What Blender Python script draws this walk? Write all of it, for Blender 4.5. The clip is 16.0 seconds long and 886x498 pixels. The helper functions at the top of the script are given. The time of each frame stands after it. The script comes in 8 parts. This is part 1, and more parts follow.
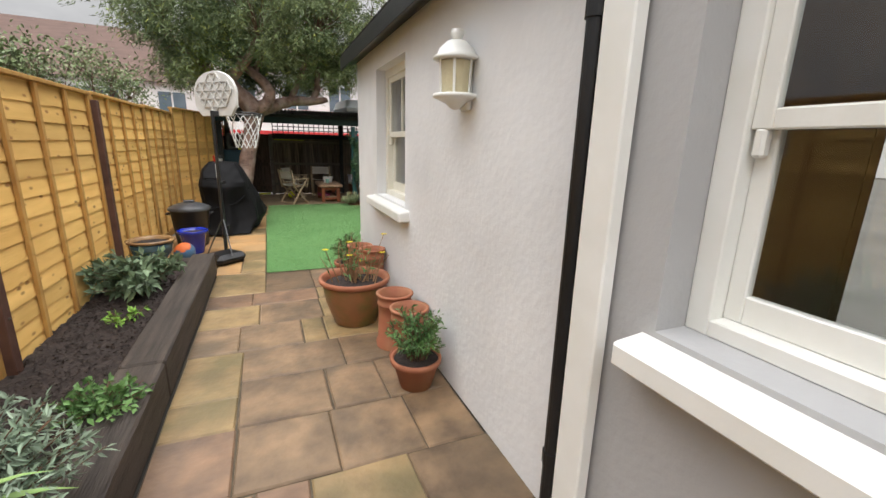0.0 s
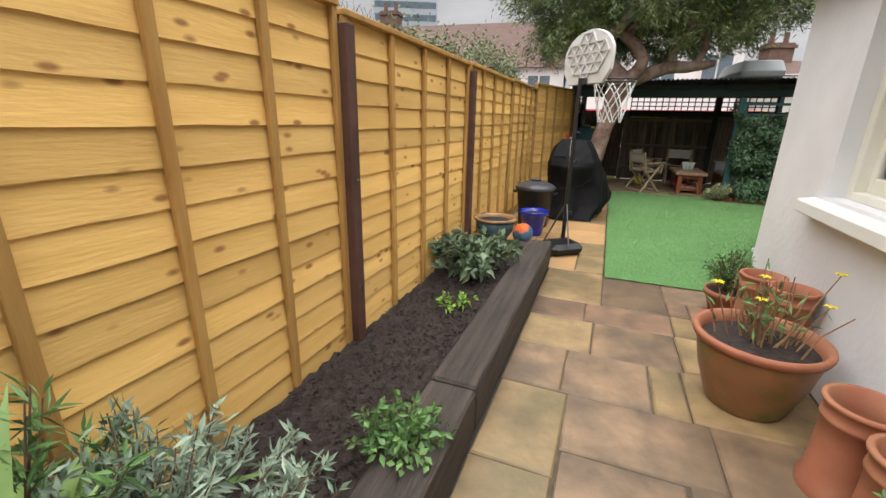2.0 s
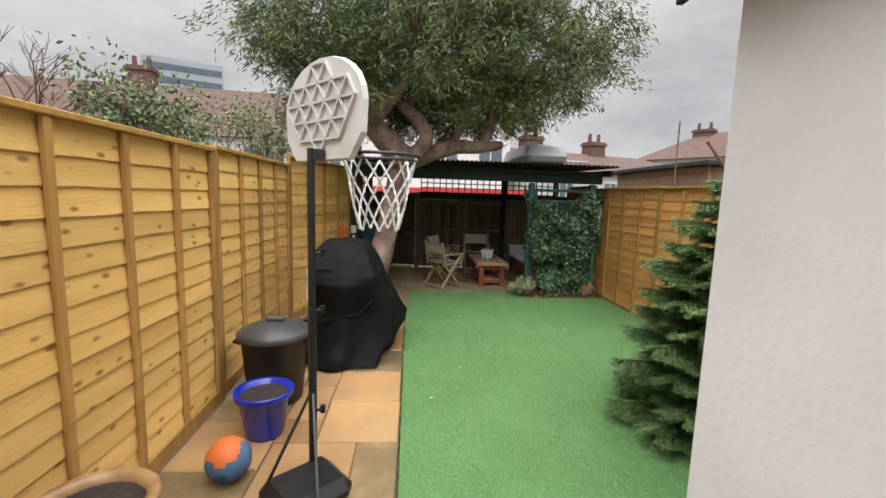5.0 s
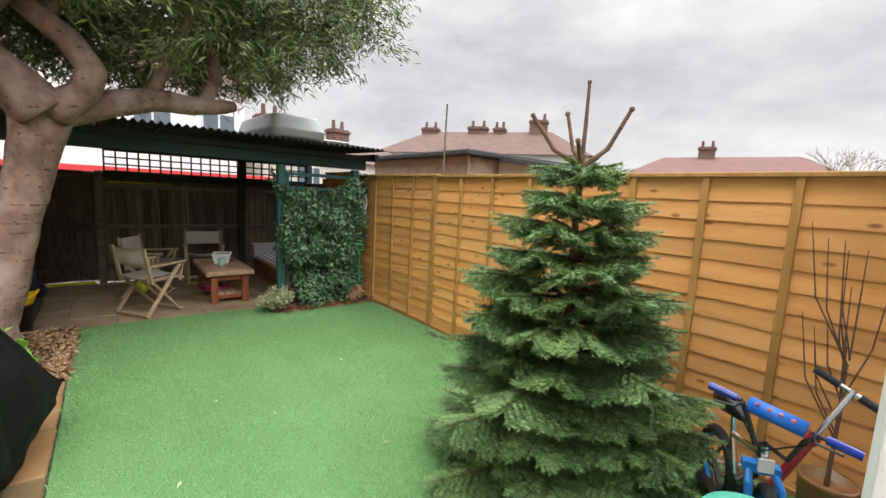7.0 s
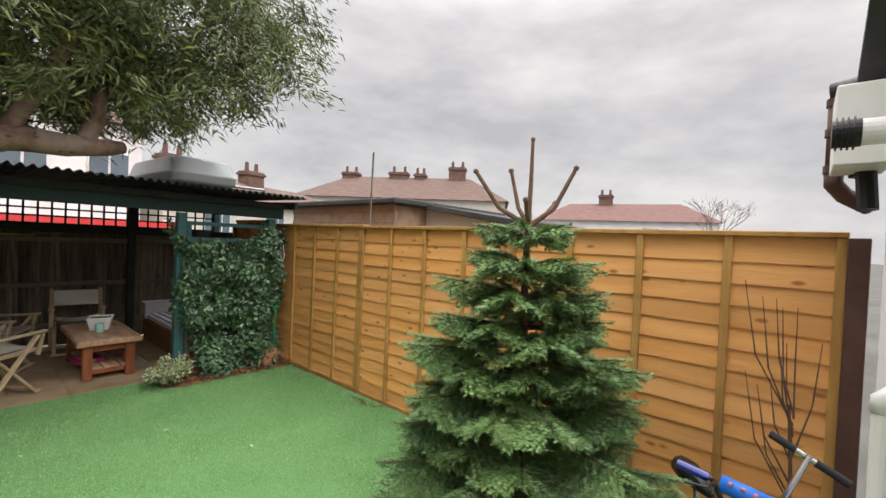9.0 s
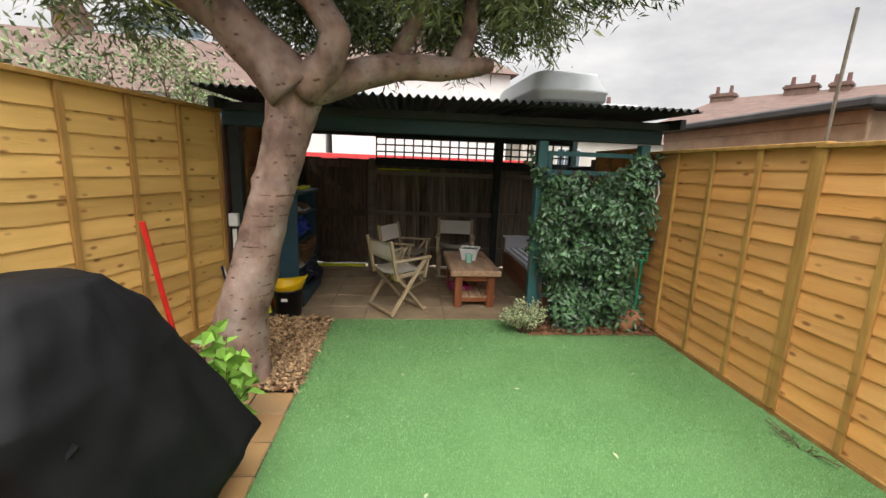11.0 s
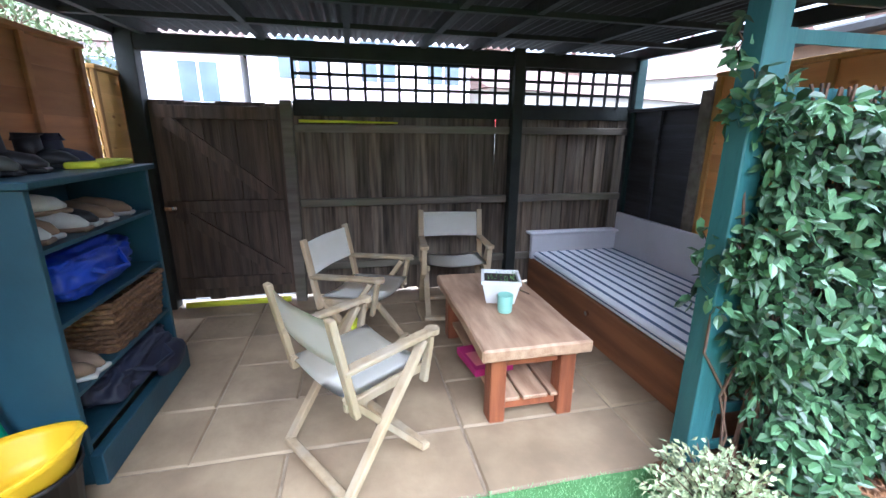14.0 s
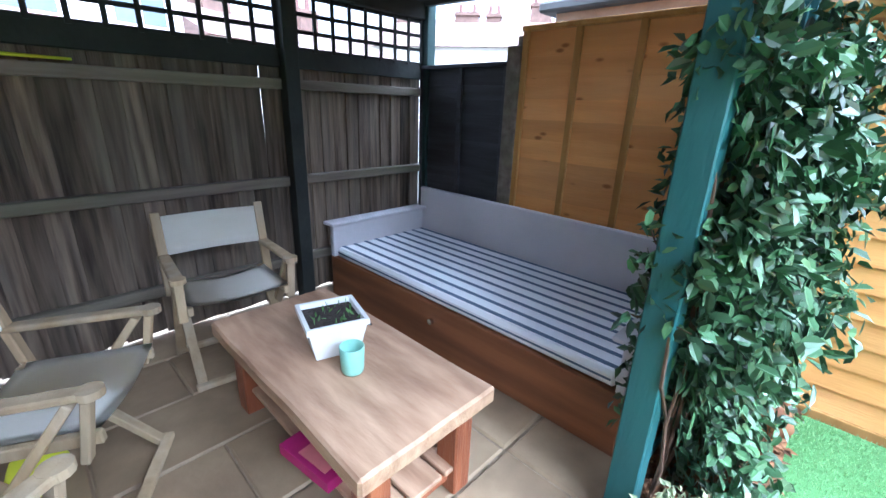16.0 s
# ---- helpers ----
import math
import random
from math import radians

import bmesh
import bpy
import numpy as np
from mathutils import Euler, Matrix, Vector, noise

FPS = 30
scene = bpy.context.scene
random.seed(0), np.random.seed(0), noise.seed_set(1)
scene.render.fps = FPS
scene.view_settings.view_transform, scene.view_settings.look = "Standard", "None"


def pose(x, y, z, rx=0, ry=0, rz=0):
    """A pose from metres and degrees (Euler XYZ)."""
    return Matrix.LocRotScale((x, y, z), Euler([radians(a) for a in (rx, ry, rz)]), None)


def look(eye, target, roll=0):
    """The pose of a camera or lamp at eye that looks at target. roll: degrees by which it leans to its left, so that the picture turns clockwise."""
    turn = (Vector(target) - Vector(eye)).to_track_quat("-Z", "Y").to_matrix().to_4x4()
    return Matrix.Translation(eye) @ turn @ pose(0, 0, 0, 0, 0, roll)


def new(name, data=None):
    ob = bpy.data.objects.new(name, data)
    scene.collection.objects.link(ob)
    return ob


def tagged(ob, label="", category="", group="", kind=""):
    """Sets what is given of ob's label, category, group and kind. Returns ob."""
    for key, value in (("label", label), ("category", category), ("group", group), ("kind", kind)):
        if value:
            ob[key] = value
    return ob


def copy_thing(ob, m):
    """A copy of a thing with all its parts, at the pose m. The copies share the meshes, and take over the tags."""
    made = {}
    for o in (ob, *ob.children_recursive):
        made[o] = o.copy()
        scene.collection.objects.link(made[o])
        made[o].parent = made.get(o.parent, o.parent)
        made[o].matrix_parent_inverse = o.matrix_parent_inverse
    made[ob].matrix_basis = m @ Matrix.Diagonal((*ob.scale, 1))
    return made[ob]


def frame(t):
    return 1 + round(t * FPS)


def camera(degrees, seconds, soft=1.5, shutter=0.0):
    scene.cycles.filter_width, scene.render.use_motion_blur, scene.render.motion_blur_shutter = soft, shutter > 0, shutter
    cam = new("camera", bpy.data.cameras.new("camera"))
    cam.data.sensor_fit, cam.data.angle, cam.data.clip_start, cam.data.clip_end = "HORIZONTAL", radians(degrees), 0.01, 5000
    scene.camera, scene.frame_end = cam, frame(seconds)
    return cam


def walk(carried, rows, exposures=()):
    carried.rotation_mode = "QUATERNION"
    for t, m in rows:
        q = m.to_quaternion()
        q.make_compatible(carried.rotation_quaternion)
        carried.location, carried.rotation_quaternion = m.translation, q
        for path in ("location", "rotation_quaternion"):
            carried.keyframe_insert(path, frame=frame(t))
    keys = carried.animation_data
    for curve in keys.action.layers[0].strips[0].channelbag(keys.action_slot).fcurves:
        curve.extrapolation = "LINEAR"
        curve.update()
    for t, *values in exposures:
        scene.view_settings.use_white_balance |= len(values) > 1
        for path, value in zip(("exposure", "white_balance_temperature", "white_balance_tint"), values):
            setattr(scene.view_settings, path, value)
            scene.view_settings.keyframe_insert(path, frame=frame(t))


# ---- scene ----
cam = camera(93.5, 16.0)
PATH = [
    (0, (1.452, 1.372, 1.512), (2.199, 3.163, 1.028), 1.5),
    (0.5, (1.345, 1.641, 1.474), (1.305, 3.574, 0.965), 4.4),
    (1, (1.318, 1.844, 1.47), (0.618, 3.619, 0.872), 5.5),
    (1.5, (1.276, 2.09, 1.435), (0.406, 3.774, 0.795), 3.7),
    (2, (1.235, 2.447, 1.413), (0.554, 4.23, 0.816), 1.2),
    (2.5, (1.235, 2.912, 1.425), (0.824, 4.78, 0.842), 1.5),
    (3, (1.178, 3.376, 1.482), (1.174, 5.305, 0.954), 0.2),
    (3.2, (1.194, 3.548, 1.508), (1.268, 5.504, 1.099), -1.5),
    (5.3, (1.412, 5.279, 1.621), (1.616, 7.254, 1.383), 3.1),
    (5.5, (1.432, 5.428, 1.602), (1.7, 7.397, 1.375), 3.3),
    (6, (1.465, 5.799, 1.578), (2.015, 7.709, 1.367), 2.4),
    (6.5, (1.565, 6.156, 1.596), (2.351, 7.979, 1.352), 2.7),
    (7, (1.653, 6.39, 1.598), (2.899, 7.934, 1.343), 3.0),
    (7.5, (1.669, 6.518, 1.616), (3.219, 7.747, 1.323), 2.2),
    (8, (1.673, 6.556, 1.618), (3.292, 7.696, 1.339), 2.4),
    (8.5, (1.684, 6.583, 1.687), (3.326, 7.719, 1.58), 1.9),
    (9, (1.775, 6.667, 1.69), (3.292, 7.971, 1.657), 2.6),
    (9.5, (1.838, 6.855, 1.626), (3.016, 8.466, 1.49), 4.9),
    (10, (1.908, 7.187, 1.61), (2.664, 9.026, 1.389), 4.5),
    (10.2, (2.037, 7.295, 1.619), (2.591, 9.196, 1.338), 3.8),
    (12.3, (2.1, 9.153, 1.492), (2.163, 11.109, 1.08), 1.6),
    (12.5, (2.06, 9.363, 1.48), (2.144, 11.318, 1.066), 1.4),
    (13, (2.062, 9.844, 1.484), (2.165, 11.789, 1.03), 0.6),
    (13.5, (2.068, 10.303, 1.473), (2.221, 12.238, 0.993), 1.0),
    (14, (2.038, 10.732, 1.442), (2.449, 12.617, 0.915), 0.5),
    (14.5, (2.041, 11.09, 1.431), (2.717, 12.87, 0.819), 0.3),
    (15, (2.096, 11.396, 1.413), (3.054, 13.015, 0.733), 0.8),
    (15.5, (2.107, 11.602, 1.41), (3.422, 12.924, 0.689), 0.7),
    (16, (2.147, 11.712, 1.395), (3.509, 13.023, 0.742), 2.0),
]
EXPOSURES = [(0.0, 0.07, 6500, 10), (0.8, 0.16, 6500, 10), (3.0, 0.07, 6500, 11), (5.5, 0.14, 6500, 12), (7.0, 0.5, 6500, 12), (8.0, 0.4, 6500, 12), (9.0, 0.3, 6600, 12), (9.5, 0.3, 6700, 12), (10.2, 0.48, 6600, 12), (12.3, 1.1, 6800, 7), (13.0, 1.95, 5300, 12), (14.0, 2.4, 5050, 12), (15.0, 2.6, 5350, 10), (15.5, 2.65, 5450, 9), (16.0, 2.65, 4800, 9)]
walk(cam, [(t, look(eye, target, roll)) for t, eye, target, roll in PATH], EXPOSURES)

# ---------------------------------------------------------------- world and light
world = bpy.data.worlds.new("overcast")
scene.world = world
world.use_nodes = True
wn, wl = world.node_tree.nodes, world.node_tree.links
wn.clear()
w_out = wn.new("ShaderNodeOutputWorld")
w_bg = wn.new("ShaderNodeBackground")
w_sky = wn.new("ShaderNodeTexSky")
w_sky.sky_type, w_sky.sun_disc = "NISHITA", False
w_sky.sun_elevation, w_sky.sun_rotation = radians(35), radians(200)
w_coord = wn.new("ShaderNodeTexCoord")
w_map = wn.new("ShaderNodeMapping")
w_map.inputs["Scale"].default_value = (1.0, 1.0, 2.6)
w_noise = wn.new("ShaderNodeTexNoise")
w_noise.inputs["Scale"].default_value = 2.6
w_noise.inputs["Detail"].default_value = 9
w_noise.inputs["Roughness"].default_value = 0.58
w_ramp = wn.new("ShaderNodeValToRGB")
w_ramp.color_ramp.elements[0].position, w_ramp.color_ramp.elements[0].color = 0.33, (6.5, 6.5, 6.7, 1)
w_ramp.color_ramp.elements[1].position, w_ramp.color_ramp.elements[1].color = 0.68, (10.6, 10.5, 10.4, 1)
w_mix = wn.new("ShaderNodeMixRGB")
w_mix.inputs["Fac"].default_value = 0.94
w_bg.inputs["Strength"].default_value = 0.085
wl.new(w_coord.outputs["Generated"], w_map.inputs["Vector"])
wl.new(w_map.outputs["Vector"], w_noise.inputs["Vector"])
wl.new(w_noise.outputs["Fac"], w_ramp.inputs["Fac"])
wl.new(w_sky.outputs["Color"], w_mix.inputs["Color1"])
wl.new(w_ramp.outputs["Color"], w_mix.inputs["Color2"])
# an overcast sky is brighter overhead than at the horizon
w_sep = wn.new("ShaderNodeSeparateXYZ")
w_up = wn.new("ShaderNodeMapRange")
w_up.interpolation_type = "SMOOTHSTEP"
w_up.inputs["From Min"].default_value, w_up.inputs["From Max"].default_value = 0.42, 1.0
w_up.inputs["To Min"].default_value, w_up.inputs["To Max"].default_value = 0.82, 6.8
w_mul = wn.new("ShaderNodeVectorMath")
w_mul.operation = "MULTIPLY"
wl.new(w_coord.outputs["Generated"], w_sep.inputs[0])
wl.new(w_sep.outputs["Z"], w_up.inputs["Value"])
wl.new(w_mix.outputs["Color"], w_mul.inputs[0])
wl.new(w_up.outputs["Result"], w_mul.inputs[1])
wl.new(w_mul.outputs[0], w_bg.inputs["Color"])
wl.new(w_bg.outputs["Background"], w_out.inputs["Surface"])

sun = new("sun", bpy.data.lights.new("sun", "SUN"))
sun.data.energy, sun.data.angle, sun.data.color = 1.3, radians(55), (1.0, 0.985, 0.96)
sun.matrix_world = look((0.2, -4.5, 9.0), (1.0, 4.0, 0))


# ---------------------------------------------------------------- materials
def mat(name, c1, c2=None, scale=6.0, rough=0.8, bump=0.0, bump_scale=60.0, metal=0.0, stretch=(1, 1, 1),
        obj=0.0, isl=0.0, stain=None, stain_scale=1.3, stain_amt=0.5, spec=0.4, detail=5):
    m = bpy.data.materials.new(name)
    m.use_nodes = True
    n, l = m.node_tree.nodes, m.node_tree.links
    b = n["Principled BSDF"]
    b.inputs["Roughness"].default_value = rough
    b.inputs["Metallic"].default_value = metal
    b.inputs["Specular IOR Level"].default_value = spec
    co = n.new("ShaderNodeTexCoord")
    mp = n.new("ShaderNodeMapping")
    mp.inputs["Scale"].default_value = stretch
    l.new(co.outputs["Object"], mp.inputs["Vector"])
    vec = mp.outputs["Vector"]
    if obj:
        info = n.new("ShaderNodeObjectInfo")
        off = n.new("ShaderNodeVectorMath")
        off.operation = "MULTIPLY_ADD"
        off.inputs[1].default_value = (37, 23, 11)
        cmb = n.new("ShaderNodeCombineXYZ")
        for k in "XYZ":
            l.new(info.outputs["Random"], cmb.inputs[k])
        l.new(cmb.outputs[0], off.inputs[0])
        l.new(vec, off.inputs[2])
        vec = off.outputs[0]
    nz = n.new("ShaderNodeTexNoise")
    nz.inputs["Scale"].default_value, nz.inputs["Detail"].default_value = scale, detail
    l.new(vec, nz.inputs["Vector"])
    rp = n.new("ShaderNodeValToRGB")
    c2 = c2 or tuple(v * 0.75 for v in c1)
    rp.color_ramp.elements[0].position, rp.color_ramp.elements[0].color = 0.32, (*c2, 1)
    rp.color_ramp.elements[1].position, rp.color_ramp.elements[1].color = 0.68, (*c1, 1)
    l.new(nz.outputs["Fac"], rp.inputs["Fac"])
    col = rp.outputs["Color"]
    if stain:
        sn = n.new("ShaderNodeTexNoise")
        sn.inputs["Scale"].default_value, sn.inputs["Detail"].default_value = stain_scale, 4
        l.new(vec, sn.inputs["Vector"])
        sr = n.new("ShaderNodeValToRGB")
        sr.color_ramp.elements[0].position, sr.color_ramp.elements[1].position = 0.45, 0.7
        l.new(sn.outputs["Fac"], sr.inputs["Fac"])
        sm = n.new("ShaderNodeMath")
        sm.operation = "MULTIPLY"
        sm.inputs[1].default_value = stain_amt
        l.new(sr.outputs["Color"], sm.inputs[0])
        mx = n.new("ShaderNodeMixRGB")
        mx.inputs["Color2"].default_value = (*stain, 1)
        l.new(sm.outputs[0], mx.inputs["Fac"])
        l.new(col, mx.inputs["Color1"])
        col = mx.outputs["Color"]
    amt = obj or isl
    if amt:
        if obj:
            rnd = info.outputs["Random"]
        else:
            geo = n.new("ShaderNodeNewGeometry")
            rnd = geo.outputs["Random Per Island"]
        mr = n.new("ShaderNodeMapRange")
        mr.inputs["To Min"].default_value, mr.inputs["To Max"].default_value = 1 - amt, 1 + amt * 0.8
        l.new(rnd, mr.inputs["Value"])
        hv = n.new("ShaderNodeHueSaturation")
        l.new(mr.outputs["Result"], hv.inputs["Value"])
        l.new(col, hv.inputs["Color"])
        col = hv.outputs["Color"]
    l.new(col, b.inputs["Base Color"])
    if bump:
        bn = n.new("ShaderNodeTexNoise")
        bn.inputs["Scale"].default_value, bn.inputs["Detail"].default_value = bump_scale, 4
        l.new(vec, bn.inputs["Vector"])
        bp = n.new("ShaderNodeBump")
        bp.inputs["Strength"].default_value, bp.inputs["Distance"].default_value = bump, 0.01
        l.new(bn.outputs["Fac"], bp.inputs["Height"])
        l.new(bp.outputs["Normal"], b.inputs["Normal"])
    return m


def knotted(m, colour, scale=4.6, size=0.17, stretch=(1, 1, 2.2)):
    """Adds scattered dark knots to a wood material."""
    n, l = m.node_tree.nodes, m.node_tree.links
    b = n["Principled BSDF"]
    src = b.inputs["Base Color"].links[0].from_socket
    co = n.new("ShaderNodeTexCoord")
    info = n.new("ShaderNodeObjectInfo")
    cmb = n.new("ShaderNodeCombineXYZ")
    for k in "XYZ":
        l.new(info.outputs["Random"], cmb.inputs[k])
    off = n.new("ShaderNodeVectorMath")
    off.operation = "MULTIPLY_ADD"
    off.inputs[1].default_value = (3.1, 53, 7.7)
    l.new(cmb.outputs[0], off.inputs[0])
    l.new(co.outputs["Object"], off.inputs[2])
    mp = n.new("ShaderNodeMapping")
    mp.inputs["Scale"].default_value = stretch
    l.new(off.outputs[0], mp.inputs["Vector"])
    vo = n.new("ShaderNodeTexVoronoi")
    vo.inputs["Scale"].default_value = scale
    l.new(mp.outputs["Vector"], vo.inputs["Vector"])
    rp = n.new("ShaderNodeValToRGB")
    rp.color_ramp.elements[0].position, rp.color_ramp.elements[0].color = size * 0.45, (1, 1, 1, 1)
    rp.color_ramp.elements[1].position, rp.color_ramp.elements[1].color = size, (0, 0, 0, 1)
    l.new(vo.outputs["Distance"], rp.inputs["Fac"])
    mm = n.new("ShaderNodeMath")
    mm.operation = "MULTIPLY"
    mm.inputs[1].default_value = 0.85
    l.new(rp.outputs["Color"], mm.inputs[0])
    mx = n.new("ShaderNodeMixRGB")
    mx.inputs["Color2"].default_value = (*colour, 1)
    l.new(mm.outputs[0], mx.inputs["Fac"])
    l.new(src, mx.inputs["Color1"])
    l.new(mx.outputs["Color"], b.inputs["Base Color"])
    return m


def glass_mat(name, tint=(0.95, 0.97, 0.96)):
    m = bpy.data.materials.new(name)
    m.use_nodes = True
    b = m.node_tree.nodes["Principled BSDF"]
    b.inputs["Base Color"].default_value = (*tint, 1)
    b.inputs["Roughness"].default_value = 0.02
    b.inputs["Transmission Weight"].default_value = 1.0
    b.inputs["IOR"].default_value = 1.5
    return m


M = {}
M["fence_l"] = knotted(mat("honey larch lap", (0.83, 0.53, 0.175), (0.69, 0.42, 0.122), 5, 0.75, 0.25, 40, stretch=(1, 0.25, 2.2), obj=0.16, stain=(0.46, 0.25, 0.065), stain_scale=1.6, stain_amt=0.4), (0.25, 0.10, 0.028), 5.8, 0.2)
M["fence_r"] = knotted(mat("orange larch lap", (0.76, 0.385, 0.12), (0.61, 0.285, 0.08), 5, 0.75, 0.25, 40, stretch=(1, 0.25, 2.2), obj=0.14, stain=(0.62, 0.37, 0.17), stain_scale=1.3, stain_amt=0.35), (0.24, 0.09, 0.025))
M["batten"] = mat("fence batten wood", (0.47, 0.27, 0.075), (0.34, 0.175, 0.045), 7, 0.8, 0.25, 50, stretch=(2, 2, 0.3), obj=0.15)
M["brown_post"] = mat("brown painted post", (0.105, 0.05, 0.035), (0.065, 0.03, 0.022), 6, 0.6, 0.2, 40)
M["render"] = mat("pale grey render", (0.76, 0.765, 0.77), (0.70, 0.705, 0.715), 1.2, 0.9, 0.35, 25, stain=(0.53, 0.53, 0.53), stain_scale=0.9, stain_amt=0.55)
M["render_grey"] = mat("mid grey render", (0.42, 0.42, 0.42), (0.36, 0.36, 0.36), 1.5, 0.9, 0.3, 30)
M["white_paint"] = mat("white gloss paint", (0.80, 0.80, 0.77), (0.74, 0.74, 0.70), 4, 0.35, 0.1, 30, stain=(0.62, 0.60, 0.52), stain_scale=3, stain_amt=0.3)
M["cream_paint"] = mat("cream window paint", (0.77, 0.75, 0.66), (0.70, 0.68, 0.58), 5, 0.4, 0.1, 30)
M["black_plastic"] = mat("black plastic", (0.011, 0.011, 0.012), (0.007, 0.007, 0.0075), 9, 0.4, 0.1, 60)
M["black_rubber"] = mat("black rubber", (0.022, 0.022, 0.023), None, 9, 0.75, 0.3, 80)
M["white_plastic"] = mat("white plastic", (0.76, 0.76, 0.74), (0.66, 0.66, 0.64), 4, 0.4, 0.05, 30)
M["dark_metal"] = mat("black coated steel", (0.011, 0.011, 0.012), None, 12, 0.35, 0.05, 60, spec=0.6)
M["chrome"] = mat("chrome", (0.72, 0.72, 0.73), (0.6, 0.6, 0.62), 8, 0.18, metal=1.0)
M["slab"] = mat("sandstone slab", (0.265, 0.175, 0.10), (0.10, 0.068, 0.042), 4.5, 0.45, 0.5, 22, obj=0.2, stain=(0.095, 0.07, 0.045), stain_scale=2.4, stain_amt=0.85, detail=9)
M["slab_red"] = mat("reddish sandstone slab", (0.28, 0.17, 0.10), (0.12, 0.073, 0.046), 4.5, 0.45, 0.5, 22, obj=0.2, stain=(0.10, 0.07, 0.05), stain_scale=2.6, stain_amt=0.8, detail=9)
M["slab_buff"] = mat("mossy buff slab", (0.35, 0.24, 0.115), (0.155, 0.105, 0.052), 4.0, 0.45, 0.5, 22, obj=0.15, stain=(0.12, 0.10, 0.045), stain_scale=2.6, stain_amt=0.8, detail=9)
M["slab_pale"] = mat("buff sandstone slab", (0.42, 0.25, 0.105), (0.31, 0.17, 0.07), 2.2, 0.5, 0.3, 14, obj=0.2, stain=(0.26, 0.19, 0.11), stain_scale=2.0, stain_amt=0.6)
M["slab_patio"] = mat("dusty sandstone slab", (0.345, 0.255, 0.155), (0.215, 0.152, 0.09), 3.4, 0.6, 0.4, 18, obj=0.14, stain=(0.17, 0.115, 0.07), stain_scale=2.3, stain_amt=0.75, detail=9)
M["joint"] = mat("mortar and grit joints", (0.115, 0.09, 0.06), (0.06, 0.05, 0.035), 18, 0.95, 0.6, 90)
M["joint_pale"] = mat("pale mortar joints", (0.33, 0.26, 0.18), (0.22, 0.165, 0.11), 18, 0.95, 0.6, 90)
M["turf"] = mat("artificial turf backing", (0.13, 0.265, 0.10), (0.105, 0.225, 0.08), 1.6, 0.95, 0.7, 260, spec=0.1)
M["turf_blade"] = mat("artificial turf pile", (0.25, 0.425, 0.185), (0.20, 0.365, 0.145), 1.1, 0.75, spec=0.15, isl=0.28)
M["soil"] = mat("dark bark soil", (0.045, 0.032, 0.027), (0.017, 0.012, 0.010), 30, 0.95, 1.0, 70)
M["sleeper"] = mat("weathered railway sleeper", (0.068, 0.053, 0.043), (0.022, 0.017, 0.014), 9, 0.65, 0.9, 50, stretch=(3, 0.22, 3), stain=(0.035, 0.027, 0.022), stain_scale=1.2, stain_amt=0.6, detail=9)
M["chips"] = mat("pale bark chips", (0.46, 0.315, 0.175), (0.27, 0.165, 0.085), 20, 0.9, 0.2, 60, isl=0.5)
M["litter"] = mat("brown leaf litter", (0.24, 0.115, 0.05), (0.11, 0.055, 0.03), 20, 0.8, 0.2, 60, isl=0.5)
M["ground"] = mat("damp ground", (0.10, 0.095, 0.085), (0.06, 0.058, 0.05), 0.6, 0.95, 0.3, 3)
M["bark"] = knotted(mat("scarred pinkish bark", (0.28, 0.18, 0.138), (0.115, 0.07, 0.053), 7, 0.85, 1.0, 34, stretch=(1, 1, 0.8), stain=(0.37, 0.30, 0.26), stain_scale=5, stain_amt=0.6, detail=10), (0.06, 0.032, 0.024), 9.0, 0.2, (1, 1, 1.9))
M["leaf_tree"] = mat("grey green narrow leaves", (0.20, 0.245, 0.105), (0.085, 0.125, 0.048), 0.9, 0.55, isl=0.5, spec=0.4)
# lit copy of the crown leaves: the light is in the colour
M["leaf_tree_lit"] = mat("yellow green lit leaves", (0.30, 0.32, 0.05), (0.17, 0.22, 0.04), 1.2, 0.55, isl=0.4)
M["leaf_ivy"] = mat("glossy dark climber leaves", (0.085, 0.17, 0.075), (0.040, 0.085, 0.040), 6, 0.38, isl=0.7, spec=0.5)
M["leaf_silver"] = mat("silver felted leaves", (0.31, 0.38, 0.29), (0.16, 0.225, 0.148), 5, 0.8, isl=0.35)
M["leaf_green"] = mat("fresh green leaves", (0.13, 0.24, 0.07), (0.07, 0.15, 0.045), 5, 0.5, isl=0.4)
M["leaf_grey"] = mat("grey green lobed leaves", (0.19, 0.26, 0.15), (0.08, 0.125, 0.062), 9, 0.6, isl=0.5)
M["leaf_lime"] = mat("lime leaves", (0.26, 0.46, 0.07), (0.16, 0.33, 0.05), 5, 0.5, isl=0.3)
M["leaf_strap"] = mat("strap leaves", (0.28, 0.42, 0.13), (0.16, 0.27, 0.075), 5, 0.45, isl=0.3)
M["leaf_varieg"] = mat("variegated cream green leaves", (0.55, 0.56, 0.33), (0.22, 0.30, 0.15), 45, 0.5, isl=0.3)
M["needle"] = mat("fir needles", (0.185, 0.30, 0.095), (0.078, 0.155, 0.056), 3, 0.5, isl=0.35, spec=0.4)
M["twig"] = mat("brown twig bark", (0.15, 0.085, 0.05), (0.08, 0.045, 0.03), 20, 0.85, 0.3, 60)
M["terracotta"] = mat("terracotta", (0.38, 0.142, 0.075), (0.28, 0.098, 0.052), 4, 0.7, 0.2, 30, stain=(0.30, 0.20, 0.10), stain_scale=2.5, stain_amt=0.5)
M["terracotta_mossy"] = mat("mossy terracotta", (0.29, 0.125, 0.05), (0.19, 0.085, 0.034), 3, 0.35, 0.2, 30, stain=(0.085, 0.10, 0.022), stain_scale=4.0, stain_amt=0.95)
